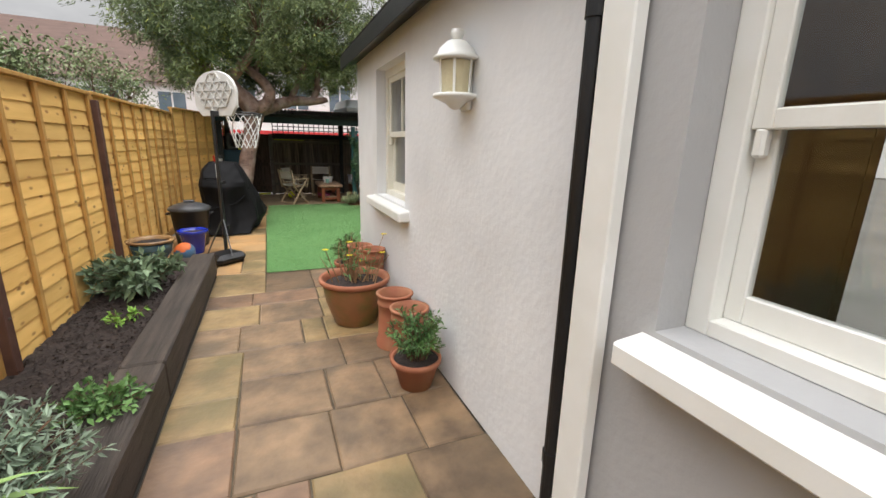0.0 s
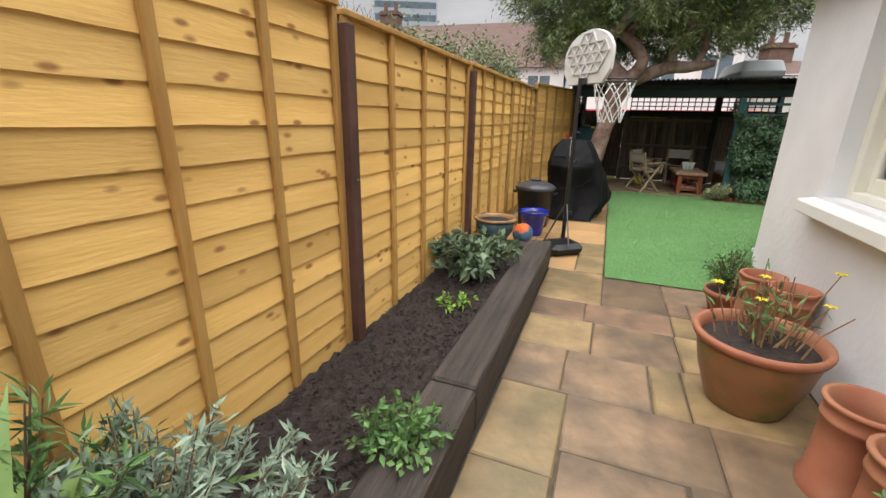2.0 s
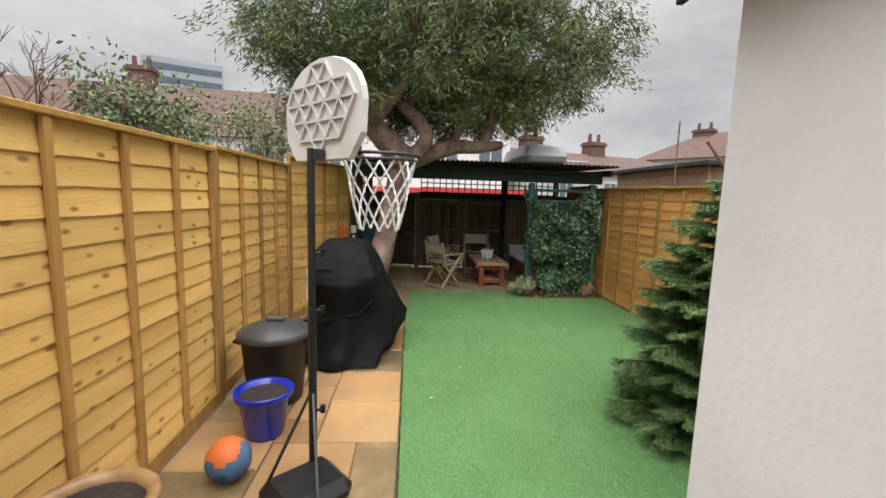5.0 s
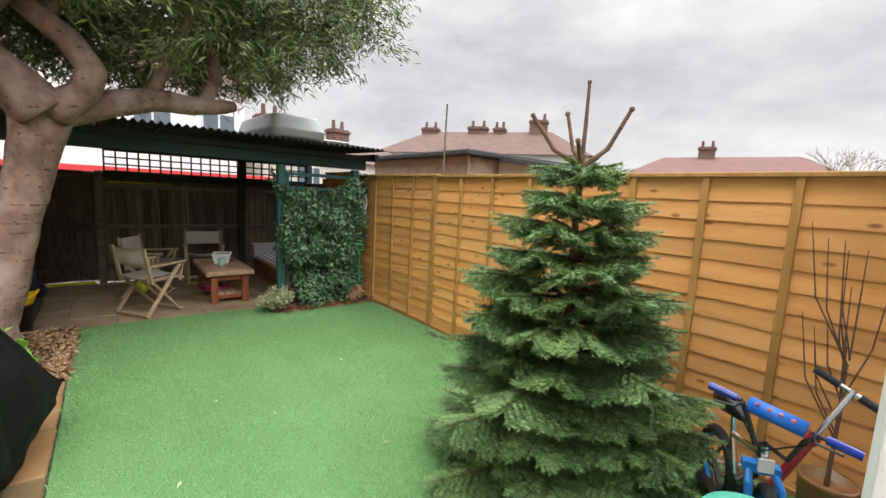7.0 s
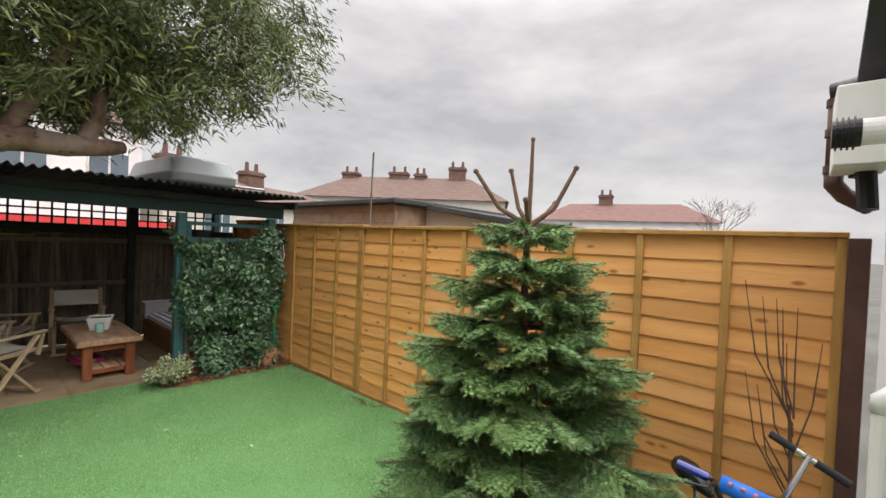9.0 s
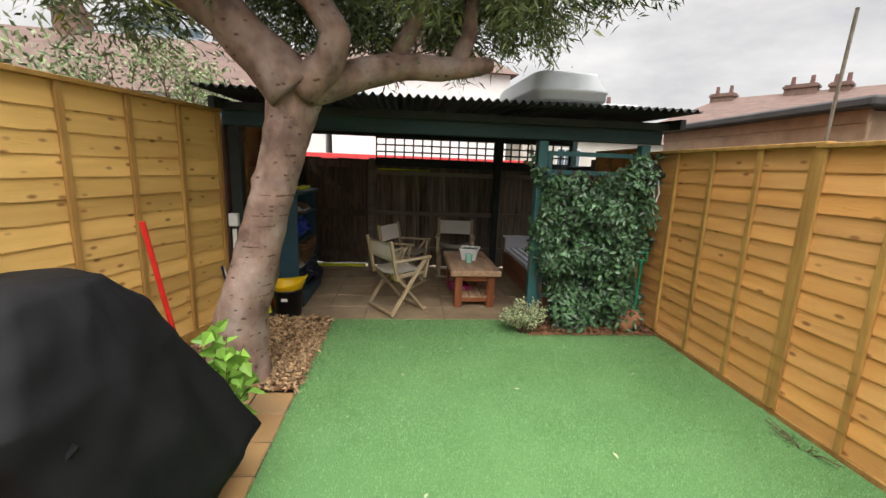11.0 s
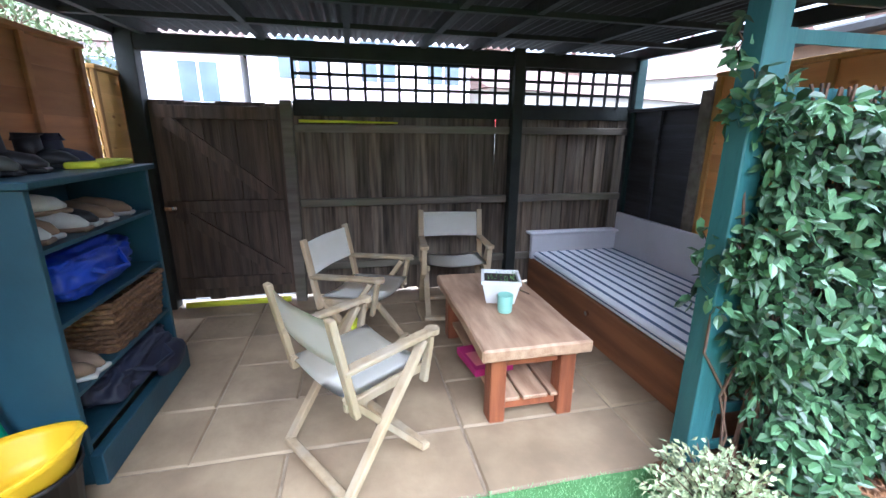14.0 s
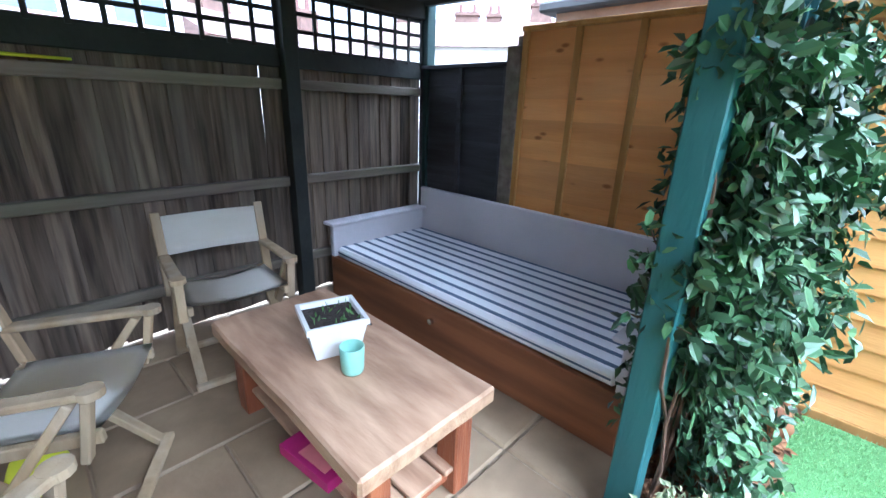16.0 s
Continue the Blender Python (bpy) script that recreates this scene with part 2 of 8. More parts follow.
M["glaze_blue"] = mat("cobalt glaze", (0.012, 0.03, 0.36), (0.008, 0.02, 0.25), 3, 0.15, 0.05, 10, spec=0.6)
M["glaze_teal"] = mat("mottled teal glaze", (0.06, 0.16, 0.21), (0.02, 0.06, 0.10), 8, 0.15, 0.05, 10, stain=(0.14, 0.09, 0.04), stain_scale=5, stain_amt=0.6, spec=0.6)
M["glaze_brown"] = mat("brown rim glaze", (0.36, 0.22, 0.10), (0.2, 0.11, 0.05), 8, 0.25)
M["cover"] = mat("black waterproof cover fabric", (0.0085, 0.0085, 0.0095), (0.005, 0.005, 0.0055), 5, 0.7, 0.25, 30, spec=0.14)
M["bin"] = mat("dark grey bin plastic", (0.016, 0.016, 0.018), (0.011, 0.011, 0.012), 6, 0.45, 0.1, 40)
M["board_white"] = mat("dirty white moulded plastic", (0.58, 0.57, 0.54), (0.48, 0.47, 0.44), 5, 0.5, 0.1, 30)
M["net"] = mat("white net cord", (0.78, 0.78, 0.77), None, 30, 0.8)
M["teal"] = mat("teal wood paint", (0.032, 0.118, 0.122), (0.024, 0.09, 0.094), 6, 0.55, 0.25, 40, stretch=(2, 2, 0.4), stain=(0.06, 0.165, 0.165), stain_scale=4, stain_amt=0.35)
M["teal_dark"] = mat("dark green beam paint", (0.012, 0.040, 0.038), (0.008, 0.026, 0.026), 5, 0.6, 0.3, 30, stretch=(0.4, 2, 2))
M["beam_dark"] = mat("dark stained timber", (0.022, 0.026, 0.023), (0.012, 0.014, 0.013), 6, 0.7, 0.3, 30)
M["old_board"] = mat("weathered brown fence board", (0.20, 0.152, 0.11), (0.045, 0.032, 0.023), 10, 0.85, 0.6, 40, stretch=(3, 3, 0.2), obj=0.42, stain=(0.21, 0.18, 0.145), stain_scale=2.6, stain_amt=0.55)
M["gate_board"] = mat("dark red brown gate board", (0.125, 0.08, 0.056), (0.04, 0.026, 0.018), 9, 0.8, 0.5, 40, stretch=(3, 3, 0.2), obj=0.3, stain=(0.14, 0.112, 0.09), stain_scale=2.5, stain_amt=0.4)
M["bin_lid"] = mat("grey bin lid plastic", (0.062, 0.063, 0.067), (0.045, 0.045, 0.048), 6, 0.35, 0.1, 40)
M["old_rail"] = mat("weathered fence rail", (0.22, 0.19, 0.155), (0.13, 0.105, 0.085), 6, 0.85, 0.4, 40, stretch=(0.3, 3, 3), obj=0.15, stain=(0.10, 0.12, 0.05), stain_scale=2, stain_amt=0.4)
M["inner_board"] = mat("dark brown inner fence board", (0.43, 0.205, 0.075), (0.28, 0.125, 0.05), 6, 0.8, 0.3, 40, stretch=(1, 0.25, 2), obj=0.2)
M["black_board"] = mat("black creosoted board", (0.050, 0.050, 0.058), (0.024, 0.024, 0.028), 6, 0.6, 0.35, 40, stretch=(1, 0.3, 3), obj=0.3)
M["roof_sheet"] = mat("black corrugated roofing", (0.022, 0.022, 0.022), (0.012, 0.012, 0.012), 4, 0.7, 0.3, 30, stain=(0.05, 0.05, 0.045), stain_scale=2, stain_amt=0.4)
M["chair_wood"] = mat("weathered pale teak", (0.44, 0.335, 0.20), (0.30, 0.22, 0.13), 6, 0.75, 0.3, 50, stretch=(3, 3, 0.5), obj=0.2, stain=(0.30, 0.27, 0.23), stain_scale=3, stain_amt=0.5)
M["canvas"] = mat("off white canvas", (0.86, 0.83, 0.76), (0.80, 0.77, 0.69), 5, 0.9, 0.25, 220)
M["table_top"] = mat("sealed oak sleeper top", (0.49, 0.325, 0.205), (0.33, 0.195, 0.115), 6, 0.5, 0.4, 30, stretch=(3, 0.6, 3), stain=(0.17, 0.085, 0.045), stain_scale=3.5, stain_amt=0.6)
M["table_leg"] = mat("reddish oak leg", (0.30, 0.10, 0.04), (0.18, 0.055, 0.025), 5, 0.45, 0.4, 30, stretch=(4, 4, 0.5), obj=0.15)
M["sofa_grey"] = mat("lilac grey paint", (0.63, 0.615, 0.66), (0.56, 0.55, 0.59), 3, 0.65, 0.15, 40)
M["sofa_wood"] = mat("brown stained bench board", (0.26, 0.105, 0.042), (0.15, 0.058, 0.026), 4, 0.55, 0.3, 30, stretch=(1, 0.3, 3))
M["ticking_w"] = mat("white ticking cotton", (0.86, 0.88, 0.91), (0.80, 0.82, 0.86), 4, 0.9, 0.3, 150)
M["ticking_b"] = mat("navy ticking stripe", (0.13, 0.18, 0.28), None, 6, 0.9)
M["cabinet"] = mat("petrol blue paint", (0.020, 0.062, 0.088), (0.014, 0.045, 0.066), 5, 0.5, 0.15, 40)
M["yellow"] = mat("yellow plastic", (0.80, 0.52, 0.008), (0.70, 0.43, 0.006), 4, 0.4)
M["blue_bat"] = mat("bright blue bat", (0.02, 0.16, 0.62), (0.015, 0.12, 0.5), 4, 0.45)
M["red"] = mat("red plastic", (0.62, 0.022, 0.018), (0.5, 0.015, 0.012), 4, 0.4)
M["foam_yellow"] = mat("lime yellow foam", (0.66, 0.70, 0.03), (0.56, 0.6, 0.025), 5, 0.8)
M["green_plastic"] = mat("green plastic", (0.012, 0.21, 0.10), (0.01, 0.16, 0.08), 5, 0.45)
M["mint"] = mat("mint plastic", (0.10, 0.50, 0.36), (0.08, 0.42, 0.3), 5, 0.45)
M["mint_glaze"] = mat("mint ceramic", (0.30, 0.55, 0.45), (0.24, 0.47, 0.38), 6, 0.3)
M["bag_blue"] = mat("blue nylon bag", (0.02, 0.055, 0.42), (0.013, 0.035, 0.28), 9, 0.45, 0.6, 14)
M["bag_dark"] = mat("navy fabric bag", (0.014, 0.017, 0.038), (0.008, 0.009, 0.02), 9, 0.6, 0.6, 14)
M["wicker"] = mat("woven wicker", (0.24, 0.13, 0.06), (0.10, 0.05, 0.025), 40, 0.8, 0.8, 60, isl=0.4)
M["boot"] = mat("grey green rubber boot", (0.075, 0.080, 0.066), (0.045, 0.048, 0.04), 6, 0.5, 0.1, 30)
M["boot_dark"] = mat("black boot", (0.02, 0.02, 0.022), None, 6, 0.5)
M["shoe_pale"] = mat("pale shoe", (0.50, 0.49, 0.46), (0.34, 0.33, 0.31), 8, 0.7)
M["shoe_brown"] = mat("brown shoe", (0.22, 0.15, 0.10), (0.13, 0.09, 0.06), 8, 0.7)
M["magenta"] = mat("magenta card box", (0.34, 0.012, 0.12), (0.26, 0.01, 0.09), 5, 0.5)
M["bike_blue"] = mat("blue bike paint", (0.02, 0.22, 0.62), (0.015, 0.17, 0.5), 5, 0.25, spec=0.6)
M["bike_royal"] = mat("royal blue bike paint", (0.02, 0.04, 0.45), (0.015, 0.03, 0.35), 5, 0.25, spec=0.6)
M["bike_red"] = mat("dark red bike paint", (0.25, 0.02, 0.02), None, 5, 0.3)
M["orange"] = mat("orange rubber", (0.62, 0.14, 0.03), (0.55, 0.12, 0.025), 8, 0.6, 0.2, 120)
M["ball_blue"] = mat("blue grey rubber", (0.07, 0.15, 0.26), None, 8, 0.6, 0.2, 120)
M["pink"] = mat("pink rubber", (0.62, 0.20, 0.20), None, 8, 0.5)
M["neon"] = mat("neon yellow foam ring", (0.58, 0.72, 0.03), (0.5, 0.62, 0.02), 8, 0.6)
M["navy"] = mat("navy plastic", (0.02, 0.03, 0.11), None, 8, 0.5)
M["roofbox"] = mat("silver grey roof box", (0.46, 0.49, 0.50), (0.40, 0.43, 0.44), 3, 0.3, 0.03, 8)
M["brick_far"] = mat("far brickwork", (0.17, 0.105, 0.08), (0.115, 0.07, 0.055), 3, 0.9)
M["tile_brown"] = mat("brown clay roof", (0.135, 0.082, 0.064), (0.085, 0.052, 0.042), 1.6, 0.85, 0.5, 3, stretch=(1, 1, 6))
M["tile_red"] = mat("red clay roof", (0.155, 0.082, 0.068), (0.11, 0.058, 0.05), 1.6, 0.85, 0.5, 3, stretch=(1, 1, 6))
M["far_white"] = mat("far white render", (0.74, 0.73, 0.71), (0.66, 0.65, 0.63), 1, 0.9)
M["far_cream"] = mat("cream garage wall", (0.60, 0.57, 0.50), (0.52, 0.49, 0.43), 1, 0.9)
M["far_grey"] = mat("far grey tower cladding", (0.36, 0.39, 0.42), (0.31, 0.34, 0.37), 0.1, 0.8)
M["far_red"] = mat("red shop canopy", (0.62, 0.05, 0.05), (0.52, 0.04, 0.04), 1, 0.7)
M["far_glass"] = mat("far dark window glass", (0.12, 0.16, 0.19), (0.08, 0.11, 0.13), 1, 0.1, spec=0.7)
M["shed_wood"] = mat("neighbour shed cladding", (0.30, 0.21, 0.14), (0.2, 0.135, 0.09), 5, 0.85, 0.3, 20, obj=0.2)
M["felt"] = mat("grey roofing felt", (0.055, 0.055, 0.055), (0.035, 0.035, 0.035), 3, 0.9, 0.3, 30)
M["room"] = mat("warm brown room wall", (0.20, 0.12, 0.065), (0.14, 0.08, 0.045), 2, 0.8)
M["bentwood"] = mat("pale bentwood", (0.55, 0.34, 0.17), (0.45, 0.27, 0.13), 8, 0.4)
M["lamp_glass"] = mat("frosted yellowed glass", (0.58, 0.52, 0.34), (0.5, 0.44, 0.28), 10, 0.35, 0.3, 60)
M["flower"] = mat("yellow petals", (0.75, 0.62, 0.03), None, 8, 0.6)
M["petal_white"] = mat("white green buds", (0.62, 0.66, 0.42), None, 8, 0.6)
M["straw"] = mat("straw brown stems", (0.30, 0.18, 0.09), (0.18, 0.10, 0.05), 10, 0.8, isl=0.3)
M["tool_shaft"] = mat("grey aluminium pole", (0.45, 0.45, 0.45), None, 8, 0.4, metal=0.6)
M["glass"] = glass_mat("window glass")


# ---------------------------------------------------------------- mesh helpers
def link_mesh(name, bm, material, smooth=False):
    me = bpy.data.meshes.new(name)
    bm.normal_update()
    bm.to_mesh(me)
    bm.free()
    me.materials.append(material)
    if smooth:
        for p in me.polygons:
            p.use_smooth = True
    return new(name, me)


def part(name, bm, material, parent=None, label="", smooth=False):
    ob = link_mesh(name, bm, material, smooth)
    if parent:
        ob.parent = parent
    if label:
        tagged(ob, label)
    return ob


def thing(name, label, category, m=None, group="", kind=""):
    ob = new(name)
    ob.empty_display_size = 0.1
    if m is not None:
        ob.matrix_world = m
    return tagged(ob, label, category, group, kind)


def B():
    return bmesh.new()


def box(bm, x0, x1, y0, y1, z0, z1, bevel=0.0, m=None):
    v = [bm.verts.new((x, y, z)) for x in (x0, x1) for y in (y0, y1) for z in (z0, z1)]
    fs = [bm.faces.new([v[i] for i in q]) for q in ((0, 1, 3, 2), (4, 6, 7, 5), (0, 4, 5, 1), (2, 3, 7, 6), (0, 2, 6, 4), (1, 5, 7, 3))]
    if bevel:
        es = {e for f in fs for e in f.edges}
        r = bmesh.ops.bevel(bm, geom=list(es), offset=bevel, segments=1, affect="EDGES", profile=0.7)
        v = list({w for f in r["faces"] for w in f.verts} | {w for w in v if w.is_valid})
    if m is not None:
        for w in v:
            w.co = m @ w.co
    return bm


def bar(bm, p0, p1, w, h, up=(0, 0, 1), bevel=0.0):
    """A square bar from p0 to p1, w wide and h deep."""
    p0, p1 = Vector(p0), Vector(p1)
    d = p1 - p0
    z = d.normalized()
    x = Vector(up).cross(z)
    if x.length < 1e-4:
        x = Vector((1, 0, 0)).cross(z)
    x.normalize()
    y = z.cross(x)
    m = Matrix((x, y, z)).transposed().to_4x4()
    m.translation = p0
    return box(bm, -w / 2, w / 2, -h / 2, h / 2, 0, d.length, bevel, m)


def cyl(bm, p0, p1, r0, r1=None, seg=12, caps=True):
    r1 = r0 if r1 is None else r1
    return tube(bm, [p0, p1], [r0, r1], seg, caps)


def tube(bm, pts, radii, seg=8, caps=True):
    pts = [Vector(p) for p in pts]
    if isinstance(radii, (int, float)):
        radii = [radii] * len(pts)
    rings = []
    ref = None
    for i, p in enumerate(pts):
        d = (pts[min(i + 1, len(pts) - 1)] - pts[max(i - 1, 0)]).normalized()
        if ref is None:
            ref = Vector((0, 0, 1)) if abs(d.z) < 0.9 else Vector((1, 0, 0))
        x = (ref - d * ref.dot(d)).normalized()
        ref = x
        y = d.cross(x)
        rings.append([bm.verts.new(p + (x * math.cos(a) + y * math.sin(a)) * radii[i]) for a in (k * math.tau / seg for k in range(seg))])
    for a, b in zip(rings, rings[1:]):
        for k in range(seg):
            bm.faces.new((a[k], a[(k + 1) % seg], b[(k + 1) % seg], b[k]))
    if caps:
        bm.faces.new(rings[0][::-1])
        bm.faces.new(rings[-1])
    return bm


def loop_tube(bm, pts, r, seg=8):
    pts = [Vector(p) for p in pts]
    n = len(pts)
    c = sum(pts, Vector()) / n
    nrm = (pts[0] - c).cross(pts[n // 4] - c).normalized()
    rings = []
    for i, p in enumerate(pts):
        d = (pts[(i + 1) % n] - pts[i - 1]).normalized()
        x = nrm
        y = d.cross(x)
        rings.append([bm.verts.new(p + (x * math.cos(a) + y * math.sin(a)) * r) for a in (k * math.tau / seg for k in range(seg))])
    for i in range(n):
        a, b = rings[i], rings[(i + 1) % n]
        for k in range(seg):
            bm.faces.new((a[k], a[(k + 1) % seg], b[(k + 1) % seg], b[k]))
    return bm


def circle(c, u, v, r, n=28):
    c, u, v = Vector(c), Vector(u).normalized(), Vector(v).normalized()
    return [c + (u * math.cos(k * math.tau / n) + v * math.sin(k * math.tau / n)) * r for k in range(n)]


def lathe(bm, profile, c=(0, 0, 0), seg=28):
    """Turns a profile of (radius, z) round the upright axis through c."""
    rings = []
    for r, z in profile:
        if r < 1e-4:
            rings.append([bm.verts.new((c[0], c[1], c[2] + z))])
        else:
            rings.append([bm.verts.new((c[0] + r * math.cos(k * math.tau / seg), c[1] + r * math.sin(k * math.tau / seg), c[2] + z)) for k in range(seg)])
    for a, b in zip(rings, rings[1:]):
        for k in range(seg):
            q = [a[k % len(a)], a[(k + 1) % len(a)], b[(k + 1) % len(b)], b[k % len(b)]]
            q = list(dict.fromkeys(q))
            if len(q) > 2:
                bm.faces.new(q)
    return bm


def leaves(name, pos, dirs, nrm, length, width, material, parent=None, fold=0.15, droop=0.0, smooth=False, oval=False):
    """One mesh of many small leaves, each folded along the midrib: pointed, or oval with a broad middle."""
    pos, dirs, nrm = np.asarray(pos, float), np.asarray(dirs, float), np.asarray(nrm, float)
    n = len(pos)
    dirs = dirs / (np.linalg.norm(dirs, axis=1, keepdims=True) + 1e-9)
    side = np.cross(dirs, nrm)
    side /= np.linalg.norm(side, axis=1, keepdims=True) + 1e-9
    up = np.cross(side, dirs)
    length = np.broadcast_to(np.asarray(length, float), (n,))[:, None]
    width = np.broadcast_to(np.asarray(width, float), (n,))[:, None]
    mid = pos + dirs * length * 0.45 + up * width * fold
    tip = pos + dirs * length - np.array([0, 0, 1.0]) * length * droop
    v = np.stack([pos, mid + side * width / 2, tip, mid - side * width / 2], 1).reshape(-1, 3)
    i = np.arange(n)[:, None] * 4
    f = np.concatenate([i + np.array([[0, 1, 2]]), i + np.array([[0, 2, 3]])], 1).reshape(-1, 3)
    if oval:
        a = pos + dirs * length * 0.22 + up * width * fold
        b = pos + dirs * length * 0.66 + up * width * fold
        v = np.stack([pos, a + side * width * 0.42, b + side * width * 0.46, tip, b - side * width * 0.46, a - side * width * 0.42], 1).reshape(-1, 3)
        i = np.arange(n)[:, None] * 6
        f = np.concatenate([i + np.array([[0, 1, 2, 3]]), i + np.array([[0, 3, 4, 5]])], 1).reshape(-1, 4)
    me = bpy.data.meshes.new(name)
    me.from_pydata(v.tolist(), [], f.tolist())
    me.materials.append(material)
    ob = new(name, me)
    if parent:
        ob.parent = parent
    return ob


def rand_dirs(rng, n, up=0.0):
    d = rng.normal(size=(n, 3))
    d /= np.linalg.norm(d, axis=1, keepdims=True)
    d[:, 2] += up
    return d / np.linalg.norm(d, axis=1, keepdims=True)


# ---------------------------------------------------------------- plan
FX_L, FX_R = -0.03, 4.66          # faces of the two long fences
WALL_X, WALL_Y = 2.45, 6.42       # extension: garden face and end face
BACK_Y = 14.47                    # back fence
PITCH = 1.87                      # panel and post


# ---------------------------------------------------------------- large structure
def ground():
    bm = B()
    v = [bm.verts.new(p) for p in ((-400, -400, -0.05), (400, -400, -0.05), (400, 400, -0.05), (-400, 400, -0.05))]
    bm.faces.new(v)
    tagged(part("ground", bm, M["ground"]), "damp grey brown ground beyond the garden", "ground", kind="structure")


ground()


def slab_mesh(w, h, rng):
    """A riven slab, its top slightly uneven and its edges dressed."""
    bm = B()
    g = 0.004
    x0, x1, y0, y1 = -w / 2 + g, w / 2 - g, -h / 2 + g, h / 2 - g
    j = lambda: rng.uniform(-0.005, 0.005)
    top = [bm.verts.new((x, y, 0.0 + rng.uniform(-0.002, 0.002))) for x, y in ((x0 + 0.008 + j(), y0 + 0.008 + j()), (x1 - 0.008 + j(), y0 + 0.008 + j()), (x1 - 0.008 + j(), y1 - 0.008 + j()), (x0 + 0.008 + j(), y1 - 0.008 + j()))]
    mid = [bm.verts.new((p.co.x + sx * 0.008, p.co.y + sy * 0.008, -0.009)) for p, sx, sy in zip(top, (-1, 1, 1, -1), (-1, -1, 1, 1))]
    low = [bm.verts.new((p.co.x, p.co.y, -0.045)) for p in mid]
    bm.faces.new(top)
    for a, b in ((top, mid), (mid, low)):
        for k in range(4):
            bm.faces.new((a[k], b[k], b[(k + 1) % 4], a[(k + 1) % 4]))
    return bm


SLABS = []


def paving(name, label, x0, y0, nx, ny, cell, sizes, mats, seed, joint):
    """Random-course paving: slabs in whole cells, none crossing another."""
    rng = random.Random(seed)
    bm = B()
    box(bm, x0, x0 + nx * cell, y0, y0 + ny * cell, -0.06, -0.012)
    base = part(name, bm, joint)
    tagged(base, label, "paving", kind="structure")
    used = set()
    for j in range(ny):
        for i in range(nx):
            if (i, j) in used:
                continue
            opts = [s for s in sizes if all((i + a, j + b) not in used and i + a < nx and j + b < ny for a in range(s[0]) for b in range(s[1]))]
            a, b = rng.choice(opts) if opts else (1, 1)
            used |= {(i + p, j + q) for p in range(a) for q in range(b)}
            SLABS.append((base, x0 + (i + a / 2) * cell, y0 + (j + b / 2) * cell, a * cell, b * cell, rng.choice(mats), rng.uniform(-0.002, 0.002), rng.uniform(-0.4, 0.4)))
    return base


SIZES = [(2, 2), (2, 2), (3, 2), (2, 3), (2, 1), (1, 2), (1, 1)]
path_base = paving("paving_path", "mottled wet sandstone slabs along the side path", 0.82, -2.60, 7, 24, 0.2371, [(2, 2), (3, 2), (2, 3), (3, 3), (3, 2), (2, 2), (1, 2)], ["slab", "slab", "slab_red", "slab_buff", "slab"], 31, M["joint"])
path_far = part("paving_path_far", box(B(), 0.82, 2.45, 3.09, 6.54, -0.06, -0.012), M["joint"])
tagged(path_far, "mottled wet sandstone slabs beside the raised bed", "paving", kind="structure")
COURSES = [((3.09, 3.58), (0.82, 1.20, 1.68, 2.12, 2.45)), ((3.58, 3.90), (0.82, 1.19)), ((3.58, 4.07), (1.19, 1.71, 2.05, 2.45)), ((3.90, 4.51), (0.82, 1.19)), ((4.07, 4.51), (1.19, 1.87, 2.45)),
           ((4.51, 4.98), (0.82, 1.15, 1.62, 1.80, 2.45)), ((4.98, 5.45), (0.82, 1.29, 1.82, 2.45)), ((5.45, 5.79), (0.82, 1.22, 1.83, 2.45)), ((5.79, 6.08), (1.83, 1.98, 2.45)), ((5.79, 6.54), (0.82, 1.34)), ((5.79, 6.54), (1.34, 1.83)), ((6.08, 6.54), (1.83, 2.45))]
course_rng = random.Random(5)
for (ya, yb), xs in COURSES:
    for xa, xb in zip(xs, xs[1:]):
        kind = "slab_buff" if 1.6 < xa < 1.85 and 4.4 < ya < 5.2 else course_rng.choice(["slab", "slab", "slab_red", "slab_buff"])
        SLABS.append((path_far, (xa + xb) / 2, (ya + yb) / 2, xb - xa, yb - ya, kind, course_rng.uniform(-0.002, 0.002), course_rng.uniform(-0.4, 0.4)))
paving("paving_strip", "orange sandstone slabs beside the turf", -0.02, 6.56, 5, 15, 0.272, SIZES, ["slab_pale", "slab_pale", "slab_buff"], 9, M["joint"])
paving("paving_patio", "dusty buff sandstone slabs under the shelter", -0.02, 12.06, 11, 6, 0.425, [(2, 1), (1, 1), (2, 1), (1, 2), (1, 1)], ["slab_patio"], 4, M["joint_pale"])


